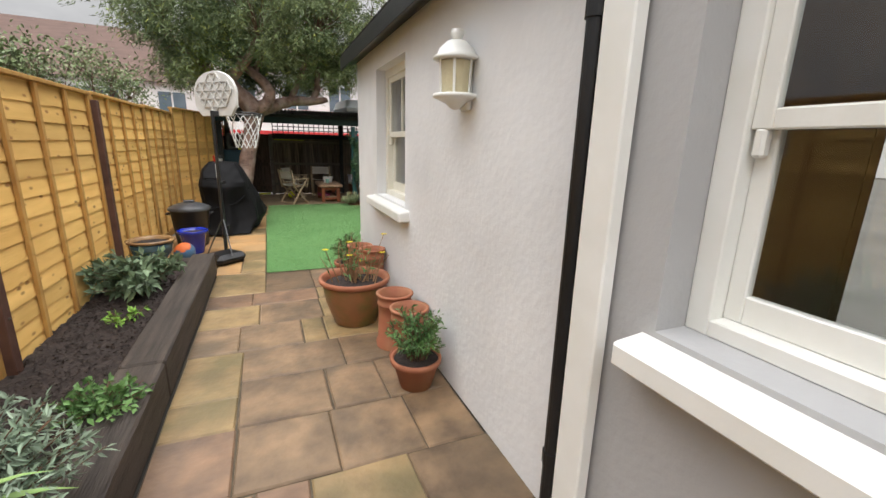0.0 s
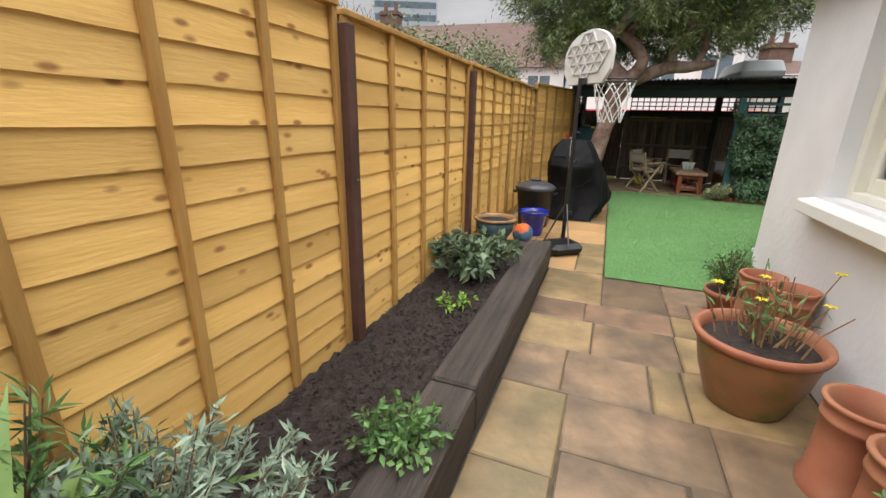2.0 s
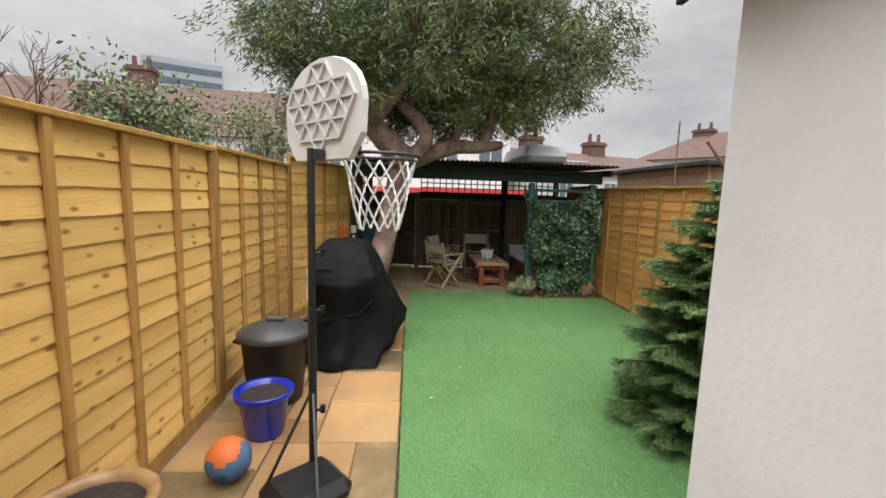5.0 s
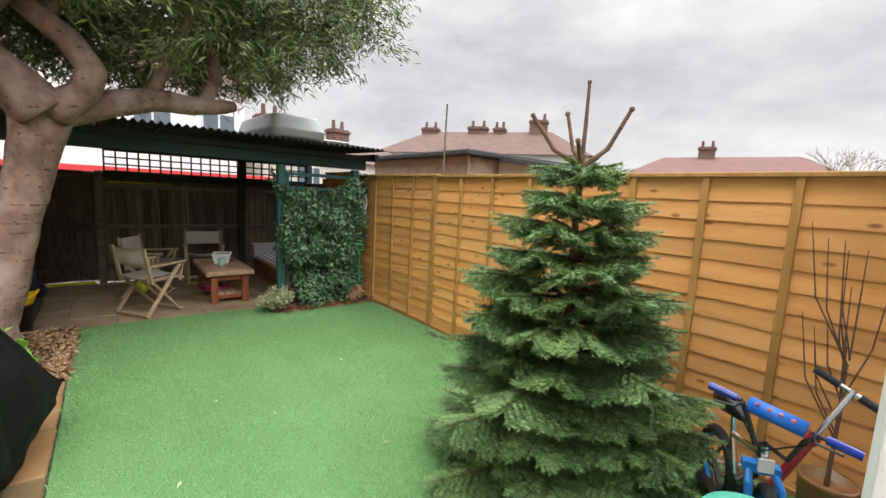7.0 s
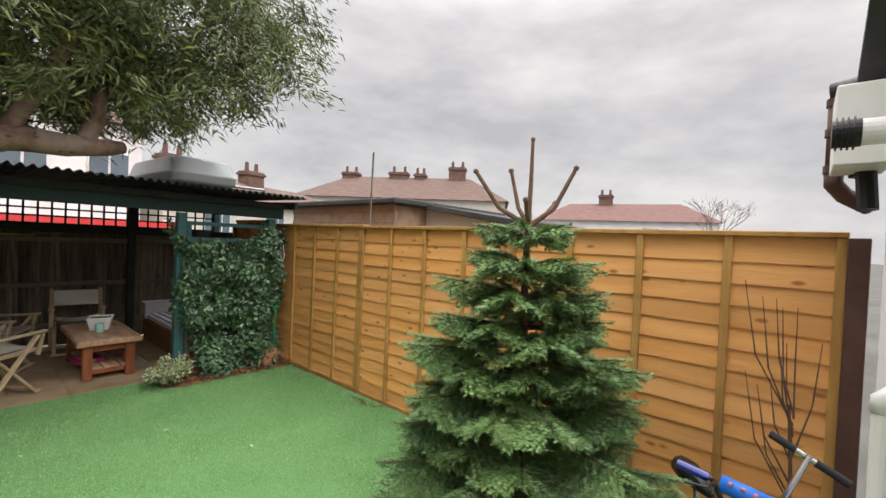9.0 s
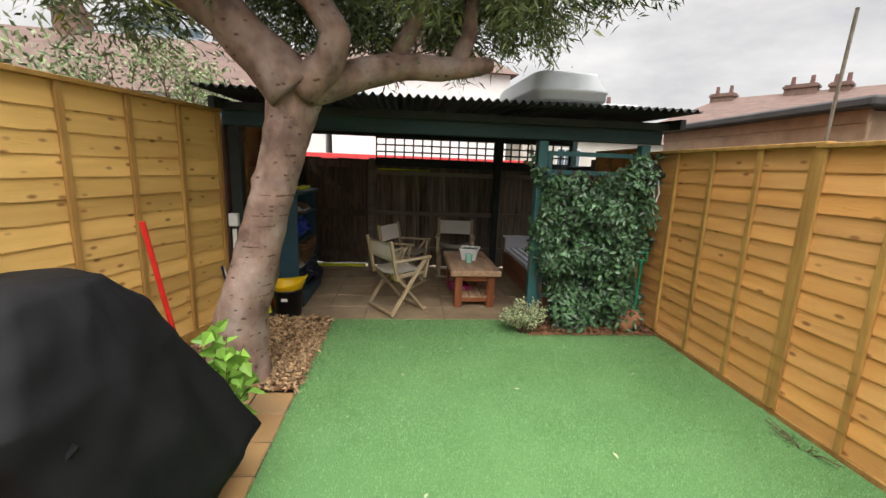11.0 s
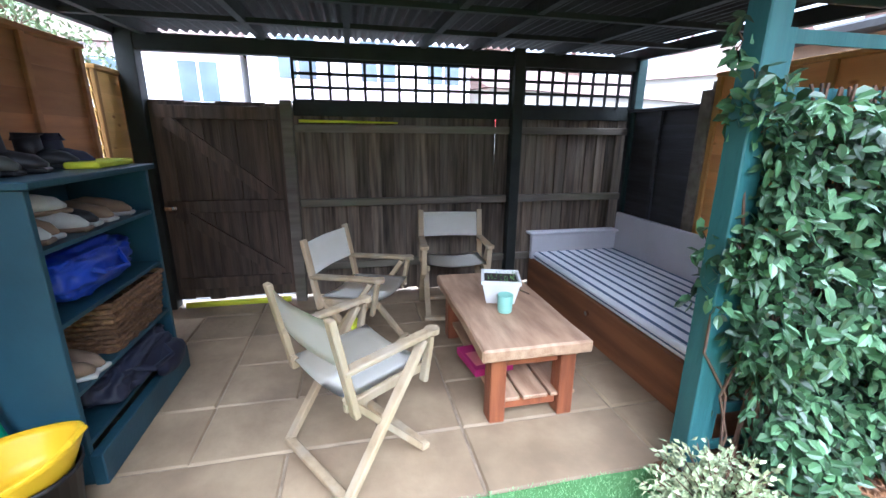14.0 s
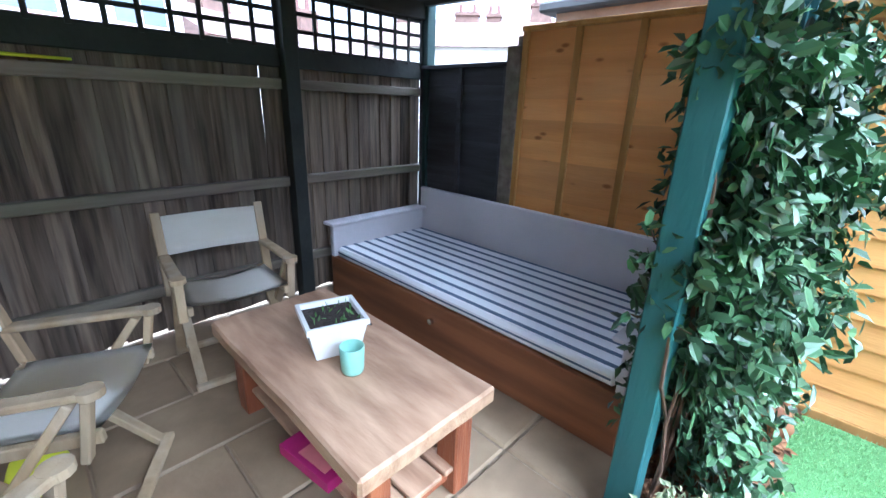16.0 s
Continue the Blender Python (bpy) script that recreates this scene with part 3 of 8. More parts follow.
def turf():
    bm = B()
    x0, x1, y0, y1 = 1.35, 4.62, 6.46, 12.05
    nx, ny = 18, 30
    gr = [[bm.verts.new((x0 + (x1 - x0) * i / nx, y0 + (y1 - y0) * j / ny, 0.008 + 0.005 * noise.noise((i * 0.5, j * 0.5, 3)))) for i in range(nx + 1)] for j in range(ny + 1)]
    for j in range(ny):
        for i in range(nx):
            bm.faces.new((gr[j][i], gr[j][i + 1], gr[j + 1][i + 1], gr[j + 1][i]))
    t = part("turf", bm, M["turf"], smooth=True)
    tagged(t, "bright green artificial turf lawn with stray pale leaves", "artificial lawn", kind="structure")
    rng = np.random.default_rng(3)
    n = 150000
    p = np.stack([rng.uniform(x0 - 0.008, x1, n), rng.uniform(y0 - 0.008, y1 + 0.01, n), np.full(n, 0.008)], 1)
    d = rng.normal(size=(n, 3)) * 0.55
    d[:, 2] = 1
    ob = leaves("turf_pile", p, d, rand_dirs(rng, n), rng.uniform(0.012, 0.022, n), 0.0035, M["turf_blade"], t)
    tagged(ob, "short green plastic pile", kind="stuff")
    p = np.array([[2.2, 9.6, 0.026], [2.5, 9.2, 0.026], [1.75, 10.3, 0.026], [2.9, 10.6, 0.026], [3.3, 9.9, 0.026], [2.1, 10.8, 0.026], [1.9, 8.8, 0.026], [2.6, 11.3, 0.026], [3.9, 10.8, 0.026], [2.05, 11.3, 0.026], [1.6, 8.2, 0.026], [3.0, 8.5, 0.026]])
    n = len(p)
    ob = leaves("fallen_leaves", p, rand_dirs(rng, n) * [1, 1, 0.1], np.tile([0, 0, 1.0], (n, 1)), rng.uniform(0.04, 0.06, n), 0.018, M["leaf_varieg"])
    tagged(ob, "few pale fallen leaves lying on the turf", "leaves", kind="stuff")


turf()


def heap(name, x0, x1, y0, y1, z, amp, material, label, category, n=40, seed=0.0, parent=None):
    bm = B()
    m = max(4, int(n * (x1 - x0) / (y1 - y0)))
    gr = [[bm.verts.new((x0 + (x1 - x0) * i / m, y0 + (y1 - y0) * j / n, z + amp * noise.noise((i * 0.9 + seed, j * 0.9, seed)) + amp * 0.6 * noise.noise((i * 0.3, j * 0.3, 7 + seed)))) for i in range(m + 1)] for j in range(n + 1)]
    for j in range(n):
        for i in range(m):
            bm.faces.new((gr[j][i], gr[j][i + 1], gr[j + 1][i + 1], gr[j + 1][i]))
    ob = part(name, bm, material, parent, smooth=True)
    return tagged(ob, label, category, kind="structure")


heap("soil", -0.02, 0.60, -2.0, 6.42, 0.17, 0.03, M["soil"], "dark loose soil of the raised bed", "soil", 160)
heap("bark_bed", -0.02, 1.34, 10.64, 12.06, 0.012, 0.02, M["litter"], "bed of bark under the tree", "bark bed", 30, 2.0)
heap("mulch_bed", 3.30, 4.64, 11.62, 12.055, 0.022, 0.015, M["litter"], "leaf litter bed under the climber", "mulch", 16, 5.0)


def scatter_chips(name, x0, x1, y0, y1, z, n, material, size, label, seed, parent=None):
    rng = np.random.default_rng(seed)
    p = np.stack([rng.uniform(x0, x1, n), rng.uniform(y0, y1, n), z + rng.uniform(0, 0.02, n)], 1)
    d = rand_dirs(rng, n) * [1, 1, 0.35]
    nn = rand_dirs(rng, n, 1.6)
    ob = leaves(name, p, d, nn, rng.uniform(size * 0.6, size * 1.4, n), size * 0.55, material, parent, fold=0.25)
    return tagged(ob, label, "chippings", kind="stuff")


scatter_chips("bark_chips", 0.30, 1.36, 10.62, 12.04, 0.025, 5200, M["chips"], 0.045, "pale wood chips scattered under the tree", 5)
scatter_chips("leaf_litter", 3.30, 4.62, 11.62, 12.03, 0.032, 900, M["litter"], 0.05, "brown fallen leaves on the bed", 6)
scatter_chips("soil_crumbs", 0.0, 0.56, 2.0, 6.35, 0.175, 2600, M["soil"], 0.03, "crumbly bark bits on the raised bed", 7)


# lap fence panels: boards lapping downwards, five battens, a cap rail
def wavy_board(w, seed):
    bm = B()
    n = 14
    rows = []
    for i in range(n + 1):
        y = w * i / n
        dz = 0.006 * noise.noise((i * 0.7, seed * 3.1, 0))
        rows.append([bm.verts.new(c) for c in ((0.0, y, 0.15), (-0.005, y, 0.15), (0.007, y, 0.0 + dz), (0.015, y, 0.0 + dz))])
    for a, b in zip(rows, rows[1:]):
        for k in range(4):
            bm.faces.new((a[k], b[k], b[(k + 1) % 4], a[(k + 1) % 4]))
    bm.faces.new(rows[0])
    bm.faces.new(rows[-1][::-1])
    bm.normal_update()
    me = bpy.data.meshes.new("slat")
    bm.to_mesh(me)
    bm.free()
    return me


def fence_panel(name, label, wood, batten_mat, w=1.83, h=1.80, count=14, bays=4, category="fence panel"):
    """A panel whose face looks along +x, from y 0 to w, standing on z 0."""
    t = thing(name, label, category, kind="structure")
    meshes = [wavy_board(w, s) for s in range(4)]
    for me in meshes:
        me.materials.append(wood)
    step = (h - 0.05) / count
    for k in range(count):
        s = new("slat", meshes[k % 4])
        s.parent = t
        s.location = (0, 0, k * step)
    me = None
    for k in range(bays + 1):
        y = 0.022 + (w - 0.044) * k / bays
        if me is None:
            b = part("batten", box(B(), 0.015, 0.040, -0.02, 0.02, 0.0, h - 0.03, 0.003), batten_mat, t)
            me = b.data
        else:
            b = new("batten", me)
            b.parent = t
        b.location = (0, y, 0)
    part("cap", box(B(), -0.02, 0.052, 0, w, h - 0.03, h, 0.004), batten_mat, t)
    part("gravel_board", box(B(), -0.01, 0.028, 0, w, -0.11, -0.004, 0.003), batten_mat, t)
    return t


left_posts = [0.71 + PITCH * k - (0.15 if k < 3 else 0) for k in range(-2, 7)]
pan = fence_panel("fence_panel", "new honey coloured waney lap fence panel", M["fence_l"], M["batten"])
pan.matrix_world = pose(FX_L - 0.02, left_posts[2] + 0.02, 0.11)
pan["group"] = "left boundary fence"
for k, y in enumerate(left_posts[:-2]):
    if k != 2 and k < 7:
        copy_thing(pan, pose(FX_L - 0.02, y + 0.02, 0.11 + (0.0, 0.01, 0, 0.015, -0.01, 0.0, 0.02, 0.03)[k]) @ Matrix.Diagonal((1, 1.08 if k == 4 else 1, 1, 1)))
copy_thing(pan, pose(FX_L - 0.03, 10.11, 0.15, 0, 0, -14.3) @ Matrix.Diagonal((1, 1, 1.045, 1)))
panr = fence_panel("fence_panel", "orange brown waney lap fence panel, darker at its foot", M["fence_r"], M["batten"])
panr.matrix_world = pose(FX_R + 0.02, 8.43, 0.03, 0, 0, 180) @ Matrix.Diagonal((1, 1.06, 1, 1))
panr["group"] = "right boundary fence"
for y in (10.34, 12.21, 14.08):
    if y < 13:
        copy_thing(panr, pose(FX_R + 0.02, y, 0.03 + (0.012 if y > 11 else 0), 0, 0, 180))
short = fence_panel("fence_panel", "tan lap fence panel behind the bench", M["fence_r"], M["batten"], w=1.16, h=1.86, bays=3)
short.matrix_world = pose(FX_R + 0.02, 13.46, 0.03, 0, 0, 180)
blk = fence_panel("fence_panel", "old black creosoted lap fence panel", M["black_board"], M["black_board"], w=0.90, h=1.66, count=16, bays=2)
blk.matrix_world = pose(FX_R + 0.03, 14.46, 0.03, 0, 0, 180)
inner = fence_panel("fence_panel", "dark brown inner side of lap fence panel", M["inner_board"], M["inner_board"], w=1.90, h=1.86)
inner.matrix_world = pose(0.36, 12.02, 0.11, 0, 0, -1) @ Matrix.Diagonal((1, 1.03, 1, 1))
endp = fence_panel("fence_panel", "narrow tan fence panel by the gate", M["fence_l"], M["batten"], w=0.44, h=1.76, bays=1)
endp.matrix_world = pose(0.40, 14.04, 0.11, 0, 0, 3)


def fence_post(name, x, y, w, d, h, material, label):
    t = thing(name, label, "fence post", pose(x, y, 0), kind="structure")
    part("post", box(B(), -w / 2, w / 2, -d / 2, d / 2, 0, h, 0.004), material, t)
    if material is M["brown_post"]:
        for z in (0.5, 1.1):
            b = B()
            cyl(b, (w / 2, 0.0, z), (w / 2 + 0.006, 0.0, z), 0.008, seg=8)
            part("bolt", b, M["chrome"], t, "steel bolt head")
    return t


for y in (2.36, 4.31, 6.33):
    fence_post("fence_post", FX_L + 0.03, y, 0.075, 0.075, 1.83, M["brown_post"], "dark brown painted fence post with bolts")
for y in (0.56, 8.20, 10.07):
    fence_post("fence_post", FX_L - 0.02, y, 0.07, 0.07, 1.90, M["batten"], "square timber fence post")
for y in (8.46, 10.35, 12.22, 13.47):
    fence_post("fence_post", FX_R + 0.03, y, 0.07, 0.07, 1.84, M["batten"] if y < 13 else M["old_rail"], "square timber fence post")
fence_post("fence_post", 0.40, 11.945, 0.07, 0.09, 1.90, M["brown_post"], "dark brown fence post at the shelter")
fence_post("fence_post", FX_R - 0.01, 13.51, 0.05, 0.11, 1.78, M["old_rail"], "grey weathered fence post at the shelter")
fence_post("fence_post", FX_R - 0.01, 6.455, 0.09, 0.08, 1.80, M["brown_post"], "dark brown fence post by the house end")


# raised bed
def sleeper(y0, y1, x0, x1, z1, seed, name="railway_sleeper"):
    bm = B()
    box(bm, x0, x1, y0, y1, 0.0, z1, 0.012)
    bmesh.ops.subdivide_edges(bm, edges=[e for e in bm.edges if e.calc_length() > 0.8], cuts=14)
    for v in bm.verts:
        q = noise.noise_vector(v.co * 3.0 + Vector((seed, 0, 0)))
        v.co += Vector((q.x * 0.005, 0, q.z * 0.005 if v.co.z > 0.1 else 0))
    tagged(part(name, bm, M["sleeper"]), "dark weathered railway sleeper edging the raised bed", "railway sleeper", "bed edging")


sleeper(4.02, 6.62, 0.585, 0.815, 0.25, 1)
sleeper(1.40, 4.01, 0.585, 0.815, 0.245, 2)
sleeper(-1.2, 1.39, 0.585, 0.815, 0.25, 3)
sleeper(6.43, 6.62, 0.0, 0.575, 0.22, 4)


# ---------------------------------------------------------------- house
def wall_with_hole(name, label, material, x0, x1, y0, y1, z0, z1, hy0, hy1, hz0, hz1):
    bm = B()
    box(bm, x0, x1, y0, hy0, z0, z1)
    box(bm, x0, x1, hy1, y1, z0, z1)
    box(bm, x0, x1, hy0, hy1, z0, hz0)
    box(bm, x0, x1, hy0, hy1, hz1, z1)
    return tagged(part(name, bm, material), label, "wall", kind="structure")


W1 = (4.59, 5.52, 1.02, 2.18)
W2 = (0.55, 2.17, 1.0, 2.45)
wall_with_hole("wall_extension", "pale grey rendered side wall with faint stains", M["render"], WALL_X, WALL_X + 0.22, 2.46, WALL_Y, 0, 2.42, *W1)
wall_with_hole("wall_house", "mid grey rendered house wall", M["render_grey"], WALL_X + 0.01, WALL_X + 0.24, -2.6, 2.455, 0, 3.3, *W2)
bm = B()
box(bm, WALL_X + 0.225, 4.15, WALL_Y - 0.22, WALL_Y, 0, 2.42)
v = [bm.verts.new(p) for p in ((WALL_X, WALL_Y, 2.42), (4.15, WALL_Y, 2.42), (3.3, WALL_Y, 2.92), (WALL_X, WALL_Y - 0.22, 2.42), (4.15, WALL_Y - 0.22, 2.42), (3.3, WALL_Y - 0.22, 2.92))]
for q in ((0, 1, 2), (3, 5, 4), (0, 2, 5, 3), (1, 4, 5, 2)):
    bm.faces.new([v[i] for i in q])
tagged(part("wall_end", bm, M["render"]), "pale grey rendered gable end wall", "wall", kind="structure")
bm = B()
box(bm, 4.06, 4.15, 2.46, WALL_Y - 0.23, 0, 2.42)
box(bm, WALL_X + 0.23, 4.05, 2.46, 2.6, 0, 2.42)
tagged(part("wall_room", bm, M["room"]), "warm brown wall inside the extension", "wall", kind="structure")
bm = B()
box(bm, WALL_X + 0.23, 4.05, 2.61, WALL_Y - 0.23, 0.0, 0.05)
tagged(part("floor_room", bm, M["room"]), "brown floor inside the extension", "floor", kind="structure")
bm = B()
box(bm, WALL_X + 0.23, 4.05, 2.61, WALL_Y - 0.23, 2.36, 2.41)
tagged(part("ceiling_room", bm, M["room"]), "ceiling inside the extension", "ceiling", kind="structure")
bm = B()
box(bm, WALL_X + 0.3, 5.5, -2.6, -2.4, 0, 3.3)
box(bm, 5.3, 5.5, -2.39, 2.44, 0, 3.3)
box(bm, WALL_X + 0.25, 5.29, 2.25, 2.44, 2.95, 3.3)
box(bm, WALL_X + 0.25, 5.29, -2.39, 2.24, 0, 0.05)
box(bm, WALL_X + 0.25, 5.29, -2.39, 2.24, 2.6, 2.7)
tagged(part("wall_inner", bm, M["room"]), "plain inner walls of the house", "wall", kind="structure")
bm = B()
box(bm, -1.2, WALL_X, -3.0, -2.7, 0, 2.6)
tagged(part("wall_behind", bm, M["render_grey"]), "plain grey wall closing the passage", "wall", kind="structure")


def roof():
    t = thing("roof_extension", "dark tiled pitched roof with black eaves", "roof", kind="structure")
    y0, y1 = 2.46, WALL_Y + 0.10
    for side, (xa, za, xb, zb) in enumerate(((WALL_X - 0.16, 2.40, 3.3, 2.97), (4.32, 2.40, 3.3, 2.97))):
        bm = B()
        v = [bm.verts.new(p) for p in ((xa, y0, za), (xa, y1, za), (xb, y1, zb), (xb, y0, zb), (xa, y0, za + 0.05), (xa, y1, za + 0.05), (xb, y1, zb + 0.05), (xb, y0, zb + 0.05))]
        for q in ((0, 1, 2, 3), (7, 6, 5, 4), (0, 4, 5, 1), (1, 5, 6, 2), (2, 6, 7, 3), (3, 7, 4, 0)):
            bm.faces.new([v[i] for i in q])
        part("slope", bm, M["felt"], t)
        me = None
        for k in range(14):
            if me is None:
                bm = B()
                dx, dz = (xb - xa), (zb - za)
                L = math.hypot(dx, dz)
                for j in range(5):
                    p = Vector((xa, 0, za + 0.055)) + Vector((dx, 0, dz)) * (j / 5)
                    bar(bm, p + Vector((0, 0.14, 0.0)), p + Vector((dx, 0, dz)) * 0.22 + Vector((0, 0.14, 0.012)), 0.27, 0.018, (0, 0, 1))
                c = part("tile_course", bm, M["felt"], t)
                me = c.data
            else:
                c = new("tile_course", me)
                c.parent = t
            c.location = (0, y0 + 0.005 + k * (y1 - y0) / 14, 0)
    part("fascia", box(B(), WALL_X - 0.17, WALL_X - 0.145, y0, y1, 2.30, 2.44, 0.003), M["black_plastic"], t, "black painted fascia board")
    part("soffit", box(B(), WALL_X - 0.145, WALL_X - 0.003, y0, y1, 2.375, 2.395), M["black_plastic"], t)
    part("fascia", box(B(), 4.30, 4.325, y0, y1, 2.30, 2.44, 0.003), M["white_paint"], t)
    part("bargeboard", box(B(), 4.0, 4.30, WALL_Y + 0.004, WALL_Y + 0.17, 2.06, 2.37, 0.004), M["white_paint"], t, "white boxed eaves end")
    bm = B()
    tube(bm, [(4.38, y0, 2.34), (4.38, y1 + 0.05, 2.33)], 0.055, 10)
    part("gutter", bm, M["black_plastic"], t, "black half round gutter")
    bm = B()
    tube(bm, [(4.38, WALL_Y + 0.1, 2.30), (4.36, WALL_Y + 0.07, 2.18), (4.22, WALL_Y + 0.06, 2.06), (4.2, WALL_Y + 0.05, 1.9)], 0.035, 10)
    for z in (2.2, 2.05):
        cyl(bm, (4.3, WALL_Y + 0.065, z), (4.3, WALL_Y + 0.065, z + 0.05), 0.045, seg=10)
    part("rainwater_pipe", bm, M["black_plastic"], t, "black rainwater pipe bends")


roof()


def sash(name, label, hy0, hy1, hz0, hz1, mid, sill_mat, frame_mat, xf, glazing=1, sill_out=0.09, sill_y=0.12):
    """A vertical sliding sash window set back in its opening."""
    t = thing(name, label, "window", kind="structure")
    f = 0.07
    bm = B()
    box(bm, xf, xf + 0.10, hy0, hy0 + f, hz0, hz1, 0.004)
    box(bm, xf, xf + 0.10, hy1 - f, hy1, hz0, hz1, 0.004)
    box(bm, xf, xf + 0.10, hy0 + f, hy1 - f, hz1 - f, hz1, 0.004)
    box(bm, xf, xf + 0.10, hy0 + f, hy1 - f, hz0, hz0 + 0.05, 0.004)
    part("window_frame", bm, frame_mat, t)
    a, b = hy0 + f, hy1 - f
    for lower in (0, 1):
        x = xf + (0.055 if lower else 0.018)
        z0, z1 = (hz0 + 0.05, mid + 0.025) if lower else (mid - 0.03, hz1 - f)
        s = 0.05
        bm = B()
        box(bm, x, x + 0.035, a, a + s, z0, z1, 0.004)
        box(bm, x, x + 0.035, b - s, b, z0, z1, 0.004)
        box(bm, x, x + 0.035, a + s, b - s, z0, z0 + (0.08 if lower else 0.05), 0.004)
        box(bm, x, x + 0.035, a + s, b - s, z1 - 0.05, z1, 0.004)
        for g in range(glazing):
            yc = a + (b - a) * (g + 1) / (glazing + 1)
            box(bm, x + 0.004, x + 0.031, yc - 0.012, yc + 0.012, z0 + 0.05, z1 - 0.045)
        sa = part("sash", bm, frame_mat, t)
        g = part("pane", box(B(), x + 0.014, x + 0.019, a + s * 0.8, b - s * 0.8, z0 + 0.03, z1 - 0.03), M["glass"], sa, "clear reflective glass pane")
        g.visible_shadow = False
        if not lower:
            for y in (a + 0.012, b - 0.04):
                bmh = B()
                box(bmh, x - 0.002, x + 0.033, y, y + 0.03, z0 - 0.07, z0 + 0.005, 0.008)
                part("sash_horn", bmh, frame_mat, sa)
    bm = B()
    box(bm, WALL_X - sill_out, xf - 0.002, hy0 - sill_y, hy1 + sill_y, hz0 - 0.11, hz0 - 0.02, 0.01)
    for v in bm.verts:
        if v.co.z > hz0 - 0.06:
            v.co.z += (v.co.x - WALL_X) * 0.12
    part("window_sill", bm, sill_mat, t, "thick white painted sill")
    return t


sash("window_1", "cream painted sliding sash window with glazing bars", *W1, 1.60, M["white_paint"], M["cream_paint"], WALL_X + 0.09)
sash("window_2", "large white painted sliding sash window", *W2, 1.60, M["white_paint"], M["white_paint"], WALL_X + 0.13, 0, 0.10, 0.05)


def wall_lantern():
    t = thing("wall_lantern", "white metal half lantern with yellowed glass on the wall", "wall lamp", pose(WALL_X, 3.47, 1.69))
    bm = B()
    lathe(bm, [(0.0, 0.33), (0.02, 0.335), (0.035, 0.36), (0.03, 0.385), (0.0, 0.39)], (-0.075, 0, 0), 14)
    lathe(bm, [(0.0, 0.34), (0.05, 0.33), (0.09, 0.295), (0.10, 0.27), (0.125, 0.25), (0.12, 0.24), (0.0, 0.24)], (-0.075, 0, 0), 14)
    part("cap", bm, M["white_paint"], t, smooth=True)
    bm = B()
    lathe(bm, [(0.0, 0.075), (0.08, 0.08), (0.088, 0.235), (0.0, 0.238)], (-0.075, 0, 0), 12)
    part("glass", bm, M["lamp_glass"], t, "frosted yellow glass")
    for k in range(6):
        a = k * math.tau / 6
        c, s = math.cos(a), math.sin(a)
        bm = B()
        bar(bm, (-0.075 + 0.083 * c, 0.083 * s, 0.07), (-0.075 + 0.092 * c, 0.092 * s, 0.25), 0.012, 0.008)
        part("glazing_bar", bm, M["white_paint"], t)
    bm = B()
    lathe(bm, [(0.0, 0.0), (0.02, 0.005), (0.05, 0.03), (0.09, 0.05), (0.12, 0.06), (0.118, 0.078), (0.0, 0.08)], (-0.075, 0, 0), 14)
    box(bm, -0.03, 0.0, -0.05, 0.05, 0.0, 0.30, 0.01)
    part("base", bm, M["white_paint"], t, smooth=True)


wall_lantern()


def pipe(name, label, x, y, z0, z1, r, material, clips, axis_box=False):
    t = thing(name, label, "drainpipe", pose(x, y, z0))
    bm = B()
    if axis_box:
        box(bm, -r, r, -r, r, 0, z1 - z0, 0.008)
    else:
        cyl(bm, (0, 0, 0), (0, 0, z1 - z0), r, seg=14)
    part("pipe", bm, material, t)
    for z in clips:
        bm = B()
        cyl(bm, (0, 0, z), (0, 0, z + 0.05), r * 1.18, seg=14)
        box(bm, 0, WALL_X - x, -r * 0.5, r * 0.5, z + 0.01, z + 0.04)
        part("clip", bm, material, t)


pipe("downpipe", "black plastic downpipe on the house corner", WALL_X - 0.04, 2.50, 0.0, 2.38, 0.030, M["black_plastic"], (0.3, 1.9))
bm = B()
box(bm, WALL_X - 0.055, WALL_X - 0.003, 2.33, 2.46, 0.0, 2.9, 0.006)
tagged(part("corner_trim", bm, M["white_paint"]), "white painted vertical corner board with screws", "trim", kind="structure")
pipe("waste_pipe", "white plastic waste pipe on the end wall", 3.58, WALL_Y + 0.045, 0.0, 1.26, 0.022, M["white_plastic"], (0.4,))


t = thing("waste_elbow", "white plastic pipe elbow into the end wall", "pipe", pose(3.58, WALL_Y + 0.045, 1.26))
bm = B()
tube(bm, [(0, 0, -0.02), (0, 0, 0.02), (0, -0.015, 0.035), (0, -0.042, 0.035)], 0.027, 10)
part("elbow", bm, M["white_plastic"], t, smooth=True)


def flue():
    t = thing("boiler_flue", "white boiler flue with black terminal on the gable", "flue", pose(3.645, WALL_Y, 2.10))
    bm = B()
    cyl(bm, (0, 0.0, 0), (0, 0.012, 0), 0.085, seg=18)
    cyl(bm, (0, 0.012, 0), (0, 0.12, 0), 0.042, seg=18)
    part("sleeve", bm, M["white_plastic"], t, smooth=False)
    bm = B()
    cyl(bm, (0, 0.12, 0), (0, 0.19, 0), 0.045, seg=18)
    for k in range(4):
        cyl(bm, (0, 0.135 + k * 0.014, 0), (0, 0.139 + k * 0.014, 0), 0.054, seg=18)
    part("terminal", bm, M["black_plastic"], t, "black plastic terminal")


flue()


